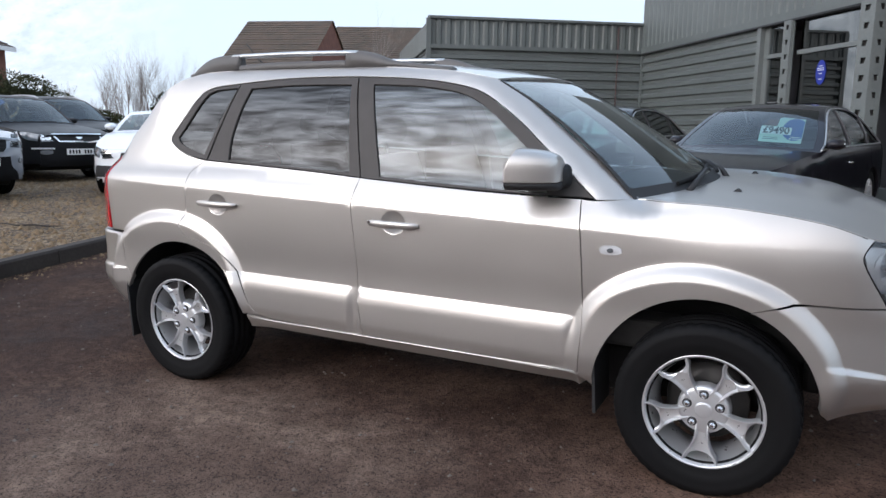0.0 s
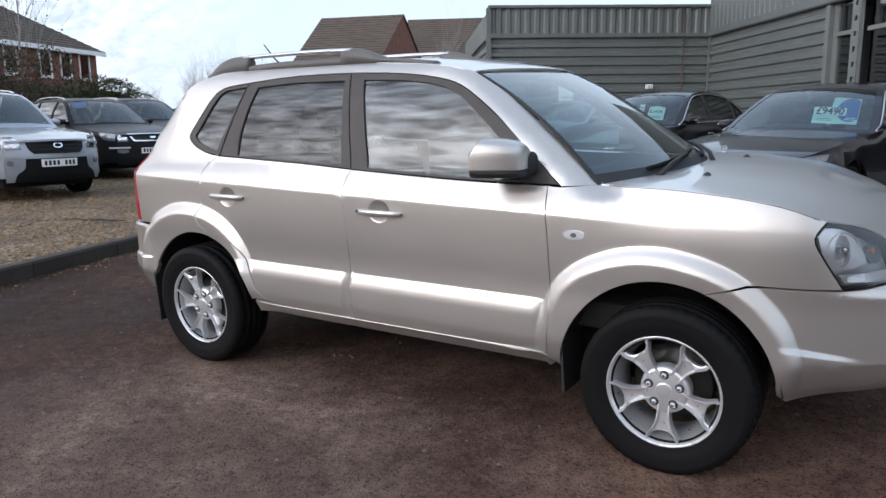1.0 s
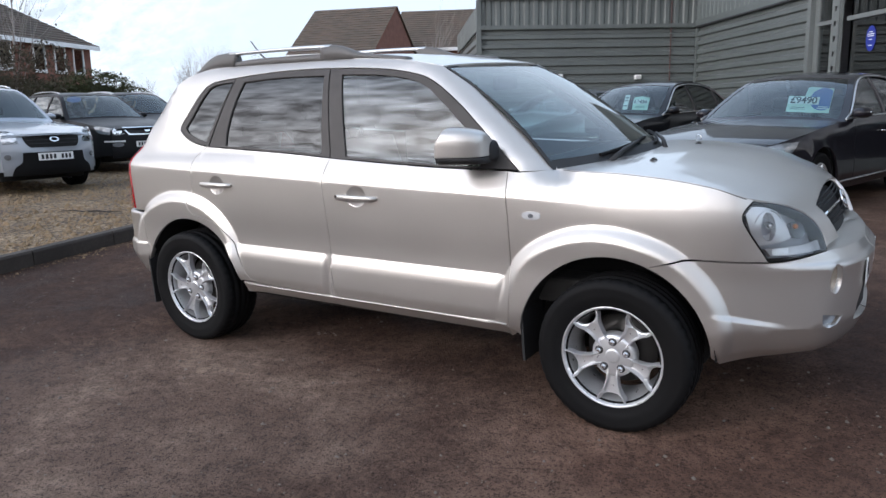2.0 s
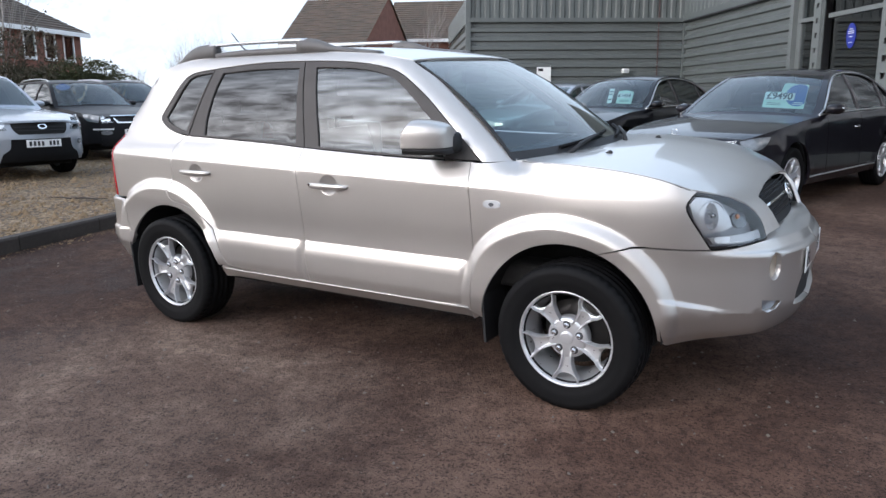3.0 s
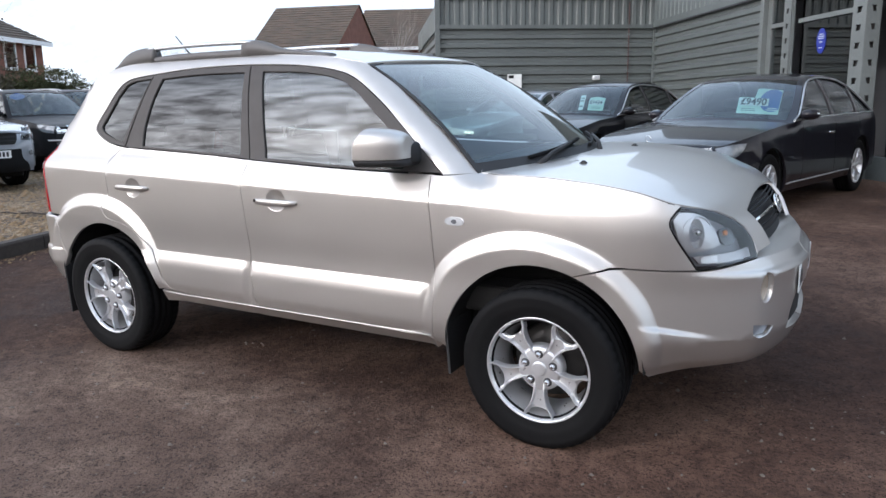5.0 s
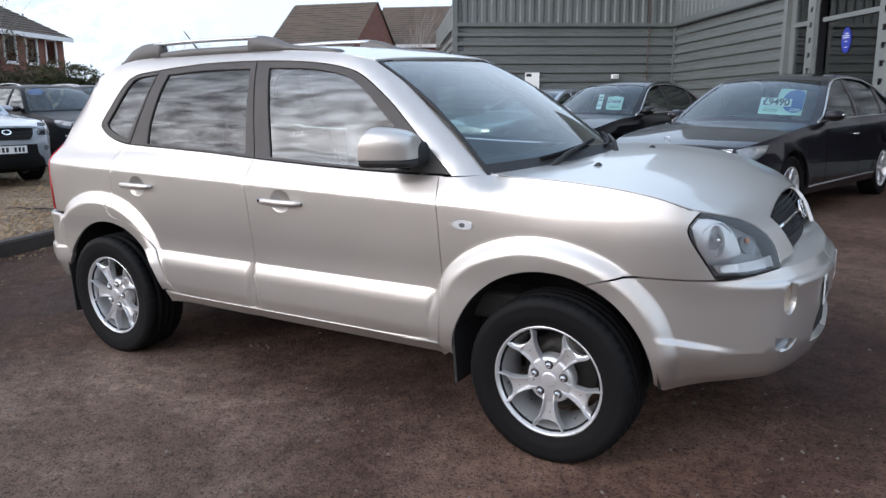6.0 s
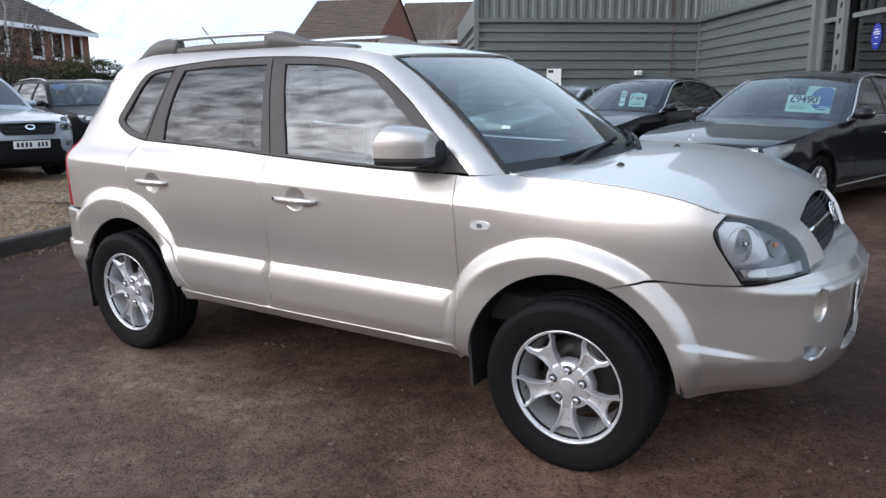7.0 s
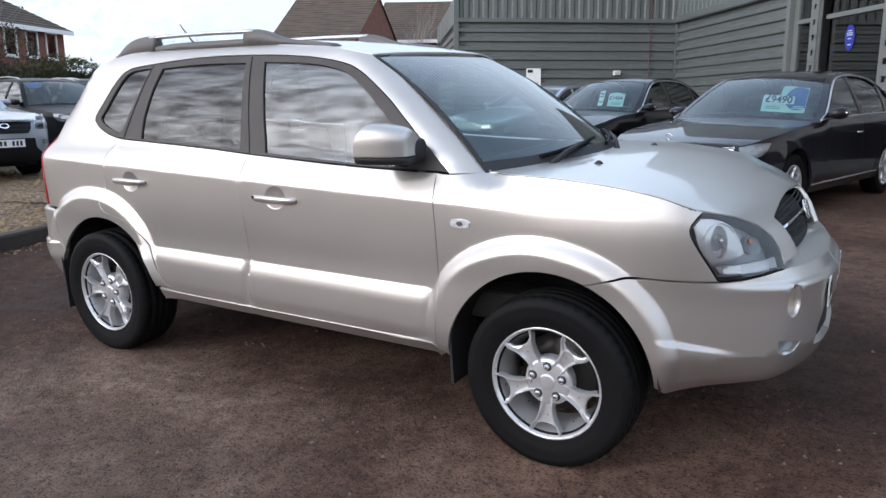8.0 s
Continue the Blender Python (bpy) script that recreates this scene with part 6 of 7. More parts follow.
def house(label, p0, p1, depth, eave, ridge, windows=(), hip=(0, 0), over=0.35):
    """A brick house: front wall from p0 to p1, with tiled roof; hip is how far the ridge stands in at each end."""
    u = (p1 - p0).normalized()
    n = Vector((u.y, -u.x, 0))
    if n.dot(Vector((3, -3, 0)) - p0) < 0:
        n = -n
    L = (p1 - p0).length
    root = thing("house", Matrix.Translation(p0), label, "house")
    root.matrix_world = Matrix.Translation(p0)

    def q(s, back, z):
        return u * s - n * back + Vector((0, 0, z))
    bm = bmesh.new()
    lo = [bm.verts.new(q(s, b, -.5)) for s, b in ((0, 0), (L, 0), (L, depth), (0, depth))]
    hi = [bm.verts.new(q(s, b, eave)) for s, b in ((0, 0), (L, 0), (L, depth), (0, depth))]
    for i in range(4):
        bm.faces.new((lo[i], lo[(i + 1) % 4], hi[(i + 1) % 4], hi[i]))
    for s, k, h in ((0, 0, hip[0]), (L, 1, hip[1])):
        if not h:
            top = bm.verts.new(q(s, depth / 2, ridge))
            bm.faces.new((hi[0] if k == 0 else hi[1], hi[3] if k == 0 else hi[2], top))
    bmesh.ops.recalc_face_normals(bm, faces=bm.faces)
    part("wall", bm, M["brick"], root, "red-brown brick walls")
    r0, r1 = hip[0] if hip[0] else -over * .3, L - hip[1] if hip[1] else L + over * .3
    e0, e1 = (-over if hip[0] else -over * .3), (L + over if hip[1] else L + over * .3)
    de = (ridge - eave) / (depth / 2) * over
    tile_roof("roof_slope", q(e0, -over, eave - de * .6), q(e1, -over, eave - de * .6), q(r1, depth / 2, ridge), q(r0, depth / 2, ridge), root)
    tile_roof("roof_slope", q(e0, depth + over, eave - de * .6), q(e1, depth + over, eave - de * .6), q(r1, depth / 2, ridge), q(r0, depth / 2, ridge), root)
    for s, r, h in ((e0, r0, hip[0]), (e1, r1, hip[1])):
        if h:
            tile_roof("roof_slope", q(s, -over, eave - de * .6), q(s, depth + over, eave - de * .6), q(r, depth / 2, ridge), q(r, depth / 2 - .001, ridge), root)
    bm = bmesh.new()
    add_box(bm, (e0, -.0, 0), (e1, .05, .22))
    m = Matrix((u.to_4d(), (n).to_4d(), (0, 0, 1, 0), (0, 0, 0, 1))).transposed()
    m.translation = n * over + Vector((0, 0, eave - de * .6 - .2))
    bmesh.ops.transform(bm, matrix=m, verts=bm.verts)
    part("fascia", bm, M["white_paint"], root, "white fascia board under the eave")
    for s, z, w, h in windows:
        m = Matrix((u.to_4d(), n.to_4d(), (0, 0, 1, 0), (0, 0, 0, 1))).transposed()
        m.translation = q(s, -.02, z)
        win = part("window", box((-w / 2, -.05, -.09), (w / 2, .07, -.02), .01, m), M["white_paint"], root, "white-framed window")
        part("pane", box((-w / 2 + .04, .004, .02), (w / 2 - .04, .016, h - .04), 0, m), M["house_glass"], win)
        # dark sheet on the solid wall, in place of the unlit room behind
        part("room_blind", box((-w / 2 + .04, -.019, .02), (w / 2 - .04, -.012, h - .04), 0, m), M["seat"], win)
        for a, b, c, d in ((-w / 2, -w / 2 + .06, 0, h), (w / 2 - .06, w / 2, 0, h), (-w / 2 + .06, w / 2 - .06, 0, .06), (-w / 2 + .06, w / 2 - .06, h - .06, h)):
            part("frame", box((a, -.03, c), (b, .05, d), .005, m), M["white_paint"], win)
        part("curtain", box((-w / 2 + .05, -.011, .03), (-w / 2 + w * .2, -.003, h - .05), 0, m), M["curtain"], win)
        part("curtain", box((w * .16, -.011, .03), (w / 2 - .05, -.003, h - .05), 0, m), M["curtain"], win)
    return root


# ---- trees and hedge ----
def branch(bm, p, d, length, r, depth, rng, droop=0.0, spread=0.6):
    """Grows a tapering limb and its twigs."""
    steps = 4
    ringv = None
    q = p.copy()
    for k in range(steps + 1):
        rr = r * (1 - .65 * k / steps)
        a = d.orthogonal().normalized()
        b = d.cross(a).normalized()
        nn = 5 if depth > 1 else 3
        cur = [bm.verts.new(q + (a * math.cos(t) + b * math.sin(t)) * rr) for t in [2 * math.pi * i / nn for i in range(nn)]]
        if ringv:
            for i in range(nn):
                bm.faces.new((ringv[i], ringv[(i + 1) % nn], cur[(i + 1) % nn], cur[i]))
        ringv = cur
        if depth > 0 and k >= 1:
            for _ in range(2 if depth > 1 else 3):
                nd = (d + Vector((rng.uniform(-1, 1), rng.uniform(-1, 1), rng.uniform(-.3, .9))) * spread).normalized()
                branch(bm, q, nd, length * rng.uniform(.42, .68), rr * .6, depth - 1, rng, droop, spread)
        d = (d + Vector((rng.uniform(-.12, .12), rng.uniform(-.12, .12), rng.uniform(-.02, .1) - droop))).normalized()
        q = q + d * length / steps


def bare_tree(base, height, seed, label, r=0.10, leaves=0, depth=3):
    rng = random.Random(seed)
    root = thing("tree", Matrix.Translation(base), label, "tree", "bare winter trees")
    bm = bmesh.new()
    branch(bm, Vector((0, 0, -.1)), Vector((rng.uniform(-.05, .05), rng.uniform(-.05, .05), 1)).normalized(), height * .62, r, depth, rng)
    tips = [v.co.copy() for v in bm.verts if v.co.z > height * .45]
    part("trunk", bm, M["bark"], root, "bare twiggy branches")
    if leaves:
        bm = bmesh.new()
        for _ in range(leaves):
            c = rng.choice(tips)
            a, b = Vector([rng.gauss(0, 1) for _ in range(3)]).normalized() * .045, Vector([rng.gauss(0, 1) for _ in range(3)]).normalized() * .045
            bm.faces.new([bm.verts.new(c + a), bm.verts.new(c + b), bm.verts.new(c - a), bm.verts.new(c - b)])
        part("crown", bm, M["dry_leaf"], root, "few brown leaves left")
    return root


def leaf_mass(name, centres, count, size, seed, material):
    """Many small leaf sprays in uneven clumps: centres are (place, radius along x, y, z)."""
    rng = random.Random(seed)
    verts, faces = [], []
    for _ in range(count):
        c, rad = rng.choice(centres)
        v = Vector([rng.gauss(0, 1) for _ in range(3)]).normalized() * rng.uniform(.55, 1.0) ** .5
        p = Vector((c.x + v.x * rad[0], c.y + v.y * rad[1], c.z + v.z * rad[2]))
        a = Vector([rng.gauss(0, 1) for _ in range(3)]).normalized() * size * rng.uniform(.5, 1.3)
        b = Vector([rng.gauss(0, 1) for _ in range(3)]).normalized() * size * rng.uniform(.4, .9)
        k = len(verts)
        verts += [tuple(p - a), tuple(p + b), tuple(p + a), tuple(p - b * .6)]
        faces.append((k, k + 1, k + 2, k + 3))
    me = bpy.data.meshes.new(name)
    me.from_pydata(verts, [], faces)
    me.materials.append(material)
    return new(name, me)


# ---- parked cars ----
class Shape:
    """Side, top and end surfaces of a car, from a few sizes; x ahead from the rear axle, y to its left."""

    def __init__(self, wb, fo, ro, hw, top, belt, deck, nose, cowl, screen_top, roof_back, tail, sill=0.24, tyre=0.33, lean=0.30, nose_x=0.10, tail_round=0.16, tumble=0.0):
        self.wb = wb
        self.fo = fo
        self.ro = ro
        self.hw = hw
        self.top = top
        self.belt = belt
        self.deck = deck
        self.nose = nose
        self.cowl = cowl
        self.screen_top = screen_top
        self.roof_back = roof_back
        self.tail = tail
        self.sill = sill
        self.tyre = tyre
        self.lean = lean
        self.nose_x = nose_x
        self.tail_round = tail_round
        self.tumble = tumble
        self.front, self.back = wb + fo, -ro
        f, b = self.front, self.back
        self.plan = ((b, hw * .86), (b + tail_round, hw * .95), (b + .55, hw * .99), (wb * .5, hw), (f - .65, hw * .985), (f - .32, hw * .93), (f - .12, hw * .84), (f, hw * .74))
        # shoulder line along the body, then bonnet and boot
        self.line = ((b, deck - .05), (b + .25, deck), (tail, belt + .03), (cowl - .3, belt), (cowl, belt - .015), (cowl + .45, belt - .05), (f - .35, nose + .06), (f - .08, nose))

    def shoulder(self, x):
        return spline(self.line, x)

    def roof_z(self, x):
        t, c, k, b = self.top, self.screen_top, self.roof_back, self.tail
        return spline(((b - .4, self.belt), (b, self.belt + .04), (k - .2, t - .10), (k + .15, t - .02), ((c + k) / 2, t), (c - .15, t - .025), (c, t - .055), (self.cowl, self.belt)), x)

    def inset(self, x, z):
        s = self.shoulder(x)
        i = .06 * max(0, (.45 - z) / .25) ** 2 + .012 * max(0, (z - .6) / .4)
        for ax in (0, self.wb):
            r = math.hypot(x - ax, z - self.tyre)
            if r < self.tyre + .16:
                i -= .02 * step01(self.tyre + .16, self.tyre + .06, r)
        if z > s - .10:
            i += .35 * (z - s + .10) ** 2 / .10 if z < s else .035 + (z - s) * (.28 + self.lean * .9 * (z - s))
        return i

    def side(self, x, z):
        return Vector((x, -(spline(self.plan, x) - self.inset(x, z)), z))

    def bonnet(self, s, t):
        """s 0 at the screen, 1 at the nose; t 0 right, 2 left."""
        k = min(t, 2 - t)
        xe = self.cowl + .02 + (self.front - .06 - self.cowl) * s
        e = self.side(xe, self.shoulder(xe) - .0)
        g = 1 - (1 - k) ** 2
        y = e.y * (1 - k)
        return Vector((e.x + ((self.nose_x + .045) * s * s + .16 * (1 - s)) * g, y if t <= 1 else -y, e.z + (.020 * (1 - s) + .016) * g))

    def deck_top(self, s, t):
        k = min(t, 2 - t)
        xe = self.tail + .02 + (self.back + .02 - self.tail) * s
        e = self.side(xe, self.shoulder(xe))
        g = 1 - (1 - k) ** 2
        y = e.y * (1 - k)
        return Vector((e.x - .10 * s * g, y if t <= 1 else -y, e.z + .03 * g))

    def pillar(self, x):
        """Where the glasshouse side meets roof or screen."""
        return self.side(x, self.roof_z(x) - .03)

    def cap(self, u, t):
        """Roof, screen and tail glass in one sweep: u runs from the tail (0) over the roof to the cowl."""
        k = min(t, 2 - t)
        e = self.pillar(u)
        g = 1 - (1 - k) ** 2
        fwd = step01(self.screen_top - .3, self.cowl, u) * .19 - step01(self.roof_back + .2, self.tail, u) * .12
        y = e.y * (1 - k)
        return Vector((e.x + fwd * g, y if t <= 1 else -y, e.z + .04 * g))

    def nose_face(self, y, z):
        """Front end: x over y and height."""
        w = spline(self.plan, self.front)
        q = min(1.2, abs(y) / w)
        lean = .10 * max(0, (z - .62) / .3) ** 2 + .09 * max(0, (.42 - z) / .2) ** 2
        return Vector((self.front + self.nose_x - self.nose_x * q ** 2.2 - lean * (1 - .4 * q), y, z))

    def tail_face(self, y, z):
        w = spline(self.plan, self.back)
        q = min(1.2, abs(y) / w)
        return Vector((self.back - .06 + .06 * q ** 2.4 + .10 * max(0, (z - .8) / .4) ** 2, y, z))


def parked_car(name, m, sh, skin, label, splits, kind, group, rim_turn=0, chrome_line=False, rails=False):
    """A parked car. splits: where the doors begin and end, front to back."""
    root = thing(name, m, label, "car", group)
    mid = (sh.wb * .5, 0, .6)
    st = .12
    for flip in (1, -1):
        kw = dict(away=mid, flip=flip, step=st, thick=.03, gap=.004)
        f_arch, r_arch = ((sh.wb, sh.tyre), sh.tyre + .055), ((0, sh.tyre), sh.tyre + .055)
        a, b, c = splits

        def top(x0, x1, n=8):
            return [(x, sh.shoulder(x)) for x in frange(x0, x1, n)]
        f, bk = sh.front - .006, sh.back + .03
        panel("front_wing", ring(top(a, f), [(f, sh.nose), (f, sh.sill + .06)], [(f, sh.sill + .06), (sh.wb + f_arch[1] * .98, sh.sill + .02)], arc(f_arch, -14, 194), [(sh.wb - f_arch[1] * .98, sh.sill), (a, sh.sill)], [(a, sh.sill), (a, sh.shoulder(a))]), sh.side, skin, root, **kw)
        panel("front_door", ring(top(b, a), [(a, sh.shoulder(a)), (a, sh.sill)], [(a, sh.sill), (b, sh.sill)], [(b, sh.sill), (b, sh.shoulder(b))]), sh.side, skin, root, **kw)
        if c > r_arch[1]:
            panel("rear_door", ring(top(c, b), [(b, sh.shoulder(b)), (b, sh.sill)], [(b, sh.sill), (c, sh.sill)], [(c, sh.sill), (c, sh.shoulder(c))]), sh.side, skin, root, **kw)
            panel("rear_wing", ring(top(bk, c), [(c, sh.shoulder(c)), (c, sh.sill)], [(c, sh.sill), (r_arch[1] * .98, sh.sill)], arc(r_arch, -14, 194), [(-r_arch[1] * .98, sh.sill + .02), (bk, sh.sill + .08)], [(bk, sh.sill + .08), (bk, sh.shoulder(bk))]), sh.side, skin, root, **kw)
        else:
            zc = r_arch[0][1] + math.sqrt(max(.001, r_arch[1] ** 2 - c * c)) if abs(c) < r_arch[1] else sh.sill
            ang = math.degrees(math.atan2(zc - sh.tyre, c))
            panel("rear_door", ring(top(c, b), [(b, sh.shoulder(b)), (b, sh.sill)], [(b, sh.sill), (r_arch[1] * .98, sh.sill)], arc(r_arch, -14, ang), [(c, zc), (c, sh.shoulder(c))]), sh.side, skin, root, **kw)
            panel("rear_wing", ring(top(bk, c), [(c, sh.shoulder(c)), (c, zc)], arc(r_arch, ang, 194), [(-r_arch[1] * .98, sh.sill + .02), (bk, sh.sill + .08)], [(bk, sh.sill + .08), (bk, sh.shoulder(bk))]), sh.side, skin, root, **kw)
        # glasshouse side with its windows
        g0, g1 = sh.tail + .02, sh.cowl - .02
        crown = [(x, sh.roof_z(x) - .03) for x in frange(g0, g1, 26)]
        house_o = ring(crown, [(g1, sh.shoulder(g1) + .002), (g0, sh.shoulder(g0) + .002)])
        inner = []
        cuts = [x for x in (c, b, a) if g0 + .1 < x < g1 - .05]
        edges_x = [g0 + .12] + [x for x in cuts if x > g0 + .4] + [g1 - .05]
        edges_x = sorted(edges_x)
        for x0, x1 in zip(edges_x, edges_x[1:]):
            if x1 - x0 < .22:
                continue
            x0, x1 = x0 + .035, x1 - .035
            xs = frange(x0, x1, 8)
            up = [(x, max(sh.roof_z(x) - .075, sh.shoulder(x) + .045)) for x in xs]
            inner.append(ring([(x, sh.shoulder(x) + .03) for x in xs[::-1]], up))
        side_frame = panel("side_frame", house_o, sh.side, skin, root, holes=inner, **dict(kw, step=.15))
        for o in inner:
            panel("window_pane", shrink(o, -.008), sh.side, M["car_glass"], side_frame, away=mid, flip=flip, step=.2, thick=0, lift=-.012, gap=0, label="tinted side window")
        if chrome_line:
            xs = frange(edges_x[0], g1 - .02, 18)
            path = [sh.side(x, sh.shoulder(x) + .018) - Vector((0, .006, 0)) for x in xs] + [sh.side(x, max(sh.roof_z(x) - .062, sh.shoulder(x) + .02)) - Vector((0, .006, 0)) for x in xs[::-1]]
            part("chrome_strip", mirrored(tube(path + path[:1], .011, 6, False), flip), M["satin"], side_frame, "chrome window surround")
        # door handles and mirror
        for x in ((a + b) / 2 - (a - b) * .32, (b + c) / 2 - (b - c) * .25 if c > r_arch[1] * .4 else None):
            if x is not None:
                p = sh.side(x, sh.belt - .16)
                part("door_handle", mirrored(loft([[p + Vector((dx, -.012 - .02 * q + .01 * math.cos(t), .013 * math.sin(t))) for t in [2 * math.pi * i / 6 for i in range(6)]] for dx, q in ((-.09, 0), (-.05, 1), (.05, 1), (.09, 0))]), flip), M["chrome"] if chrome_line else skin, root, smooth=True)
        p = sh.side(sh.cowl - .32, sh.belt + .07)
        n = 12
        mir = part("door_mirror", mirrored(loft([[p + Vector((.0 + .16 * s, -.10 + .105 * math.cos(t) * math.cos(s * 1.25) ** .7, .065 * math.sin(t) * math.cos(s * 1.2) ** .6)) for t in [2 * math.pi * i / n for i in range(n)]] for s in (0, .25, .5, .75, 1)]), flip), skin, root, smooth=True)
        if chrome_line:
            part("mirror_strip", mirrored(box(tuple(p + Vector((-.006, -.212, -.004))), tuple(p + Vector((.07, -.03, .012))), .004), flip), M["chrome"], mir, "bright strip on the mirror")
        part("mirror_arm", mirrored(box(tuple(p + Vector((.02, -.04, -.05))), tuple(p + Vector((.09, .05, -.02))), .01), flip), M["trim"], mir)
        # wheels
        for x in (0, sh.wb):
            w = part("wheel", tyre_mesh(sh.tyre, sh.tyre * .66, .22, 48), M["rubber"], root, smooth=True)
            w.matrix_local = pose(x, -flip * (sh.hw - .125), sh.tyre, 0, 0, 0 if flip > 0 else 180) @ pose(0, 0, 0, 0, rim_turn, 0)
            part("rim", rim_mesh(sh.tyre * .67), M["alloy"], w, smooth=True)
            sp = None
            for k in range(5):
                if sp is None:
                    ob = sp = part("spoke", spoke_mesh(), M["alloy"], w)
                else:
                    ob = new("spoke", sp.data)
                    ob.parent = w
                ob.rotation_euler = (0, radians(72 * k - 90), 0)
                q = sh.tyre * .67 / .222
                ob.scale = (q, 1, q)
            part("hub", lathe([(0, -.085), (.03, -.083), (.06, -.074), (.07, -.05)], 20), M["alloy"], w, smooth=True)
            bm = bmesh.new()
            c0, r0 = (x, sh.tyre), sh.tyre + .06
            va = [bm.verts.new((c0[0] + r0 * math.cos(t), flip * -(sh.hw - .03), c0[1] + r0 * math.sin(t))) for t in frange(-.2, math.pi + .2, 16)]
            vb = [bm.verts.new((v.co.x, flip * -(sh.hw - .45), v.co.z)) for v in va]
            for i in range(16):
                bm.faces.new((va[i], va[i + 1], vb[i + 1], vb[i]))
            bm.faces.new(vb)
            part("arch_liner", bm, M["well"], root)
    if rails:
        for t in (.10, 1.90):
            us = frange(sh.roof_back + .05, sh.screen_top - .12, 10)
            part("roof_rail", tube([sh.cap(u, t) + Vector((0, 0, .012 + .03 * math.sin(math.pi * k / 10) ** .3)) for k, u in enumerate(us)], .014, 6), M["satin"], root, "satin silver roof rail", True)
    kw = dict(away=mid, step=.07, gap=.004)
    panel("bonnet", ring([(0, 0), (0, 1), (0, 2)], [(0, 2), (1, 2)], [(1, 2), (1, 1), (1, 0)], [(1, 0), (0, 0)], step=.08), sh.bonnet, skin, root, thick=.02, **kw)
    if kind == "saloon":
        panel("boot_lid", ring([(0, 0), (0, 1), (0, 2)], [(0, 2), (1, 2)], [(1, 2), (1, 1), (1, 0)], [(1, 0), (0, 0)], step=.08), sh.deck_top, skin, root, thick=.02, **kw)

    def band(u0, u1, t0=0.0, t1=2.0):
        return ring([(u, t0) for u in frange(u0, u1, 8)], [(u1, t) for t in frange(t0, t1, 10)], [(u, t1) for u in frange(u1, u0, 8)], [(u0, t) for t in frange(t1, t0, 10)], step=.1)
    t_ = sh.tail + .02
    panel("roof", band(sh.roof_back, sh.screen_top), sh.cap, skin, root, thick=.02, **dict(kw, step=.16, gap=0))
    w0, w1 = sh.screen_top + .03, sh.cowl - .015
    hole = band(w0 + .03, w1 - .05, .09, 1.91)
    screen = panel("windscreen", shrink(hole, -.01), sh.cap, M["screen_glass"], root, thick=0, lift=-.004, away=mid, step=.16, gap=0, label="windscreen reflecting the sky")
    panel("screen_edge", band(sh.screen_top, sh.cowl - .005), sh.cap, skin, screen, holes=[hole], thick=.01, **dict(kw, step=.16, gap=0))
    hole = band(t_ + .06, sh.roof_back - .05, .12, 1.88)
    panel("rear_screen", shrink(hole, -.01), sh.cap, M["car_glass"], root, thick=0, lift=-.004, away=mid, step=.16, gap=0)
    panel("rear_frame", band(t_, sh.roof_back), sh.cap, skin, root, holes=[hole], thick=.01, **dict(kw, step=.16, gap=0))
    # ends
    w = spline(sh.plan, sh.front) + .005
    zt = sh.nose + .008
    front_o = ring([(y, sh.sill) for y in frange(-w, w, 10)], [(w, sh.sill), (w, sh.nose - .045)], [(y, sh.nose - .045 + (zt - sh.nose + .045) * (1 - (y / w) ** 2)) for y in frange(w, -w, 12)], [(-w, sh.nose - .045), (-w, sh.sill)], step=.08)
    bumper = panel("front_bumper", front_o, sh.nose_face, skin, root, thick=.03, **dict(kw, gap=.001))

    def lip(i, j):
        y = w * (j / 15 - 1)
        edge = sh.nose_face(y, sh.nose - .045 + (zt - sh.nose + .045) * (1 - (y / w) ** 2))
        return edge + Vector((.012, 0, -.008)) if i == 3 else sh.bonnet(.95 + .025 * i, j / 15) + Vector((0, 0, .004 + .002 * i))
    part("nose_lip", grid(4, 31, lip), skin, bumper, smooth=True)
    wr = spline(sh.plan, sh.back) + .005
    zt = sh.shoulder(sh.back)
    panel("tail_panel", ring([(y, sh.sill + .05) for y in frange(-wr, wr, 10)], [(wr, sh.sill + .05), (wr, zt)], [(y, zt + .03 * (1 - (y / wr) ** 2)) for y in frange(wr, -wr, 10)], [(-wr, zt), (-wr, sh.sill + .05)], step=.08), sh.tail_face, skin, root, thick=.03, **dict(kw, gap=.001))
    # cabin and floor
    part("underbody", box((sh.back + .2, -sh.hw + .28, .20), (sh.front - .25, sh.hw - .28, .45), .03), M["well"], root)
    part("cabin_floor", box((sh.tail + .2, -sh.hw + .16, .45), (sh.cowl + .1, sh.hw - .16, .56), .02), M["seat"], root)
    part("dashboard", box((sh.cowl - .45, -sh.hw + .2, sh.belt - .25), (sh.cowl + .05, sh.hw - .2, sh.belt - .03), .05), M["trim"], root)
    for y in (-.37, .37):
        s_ = part("seat", loft([[Vector((sh.wb * .42 + dx, y + yy, .45 + dz)) for dx, dz in ((0, 0), (.5, 0), (.5, .14), (.1, .16), (-.12, sh.belt - .38), (-.22, sh.belt - .38), (-.14, .1))] for yy in (-.24, -.2, .2, .24)]), M["seat"], root, smooth=True)
        part("headrest", box((sh.wb * .42 - .23, y - .12, sh.belt + .1), (sh.wb * .42 - .13, y + .12, sh.belt + .25), .03), M["seat"], s_)
    return root, bumper, screen


def on_front(root, sh, name, outline, material, parent, lift=.006, thick=.01, label="", holes=(), step=.06):
    return panel(name, outline, sh.nose_face, material, parent, holes=holes, thick=thick, lift=lift, gap=0, step=step, away=(sh.wb * .5, 0, .6), label=label)


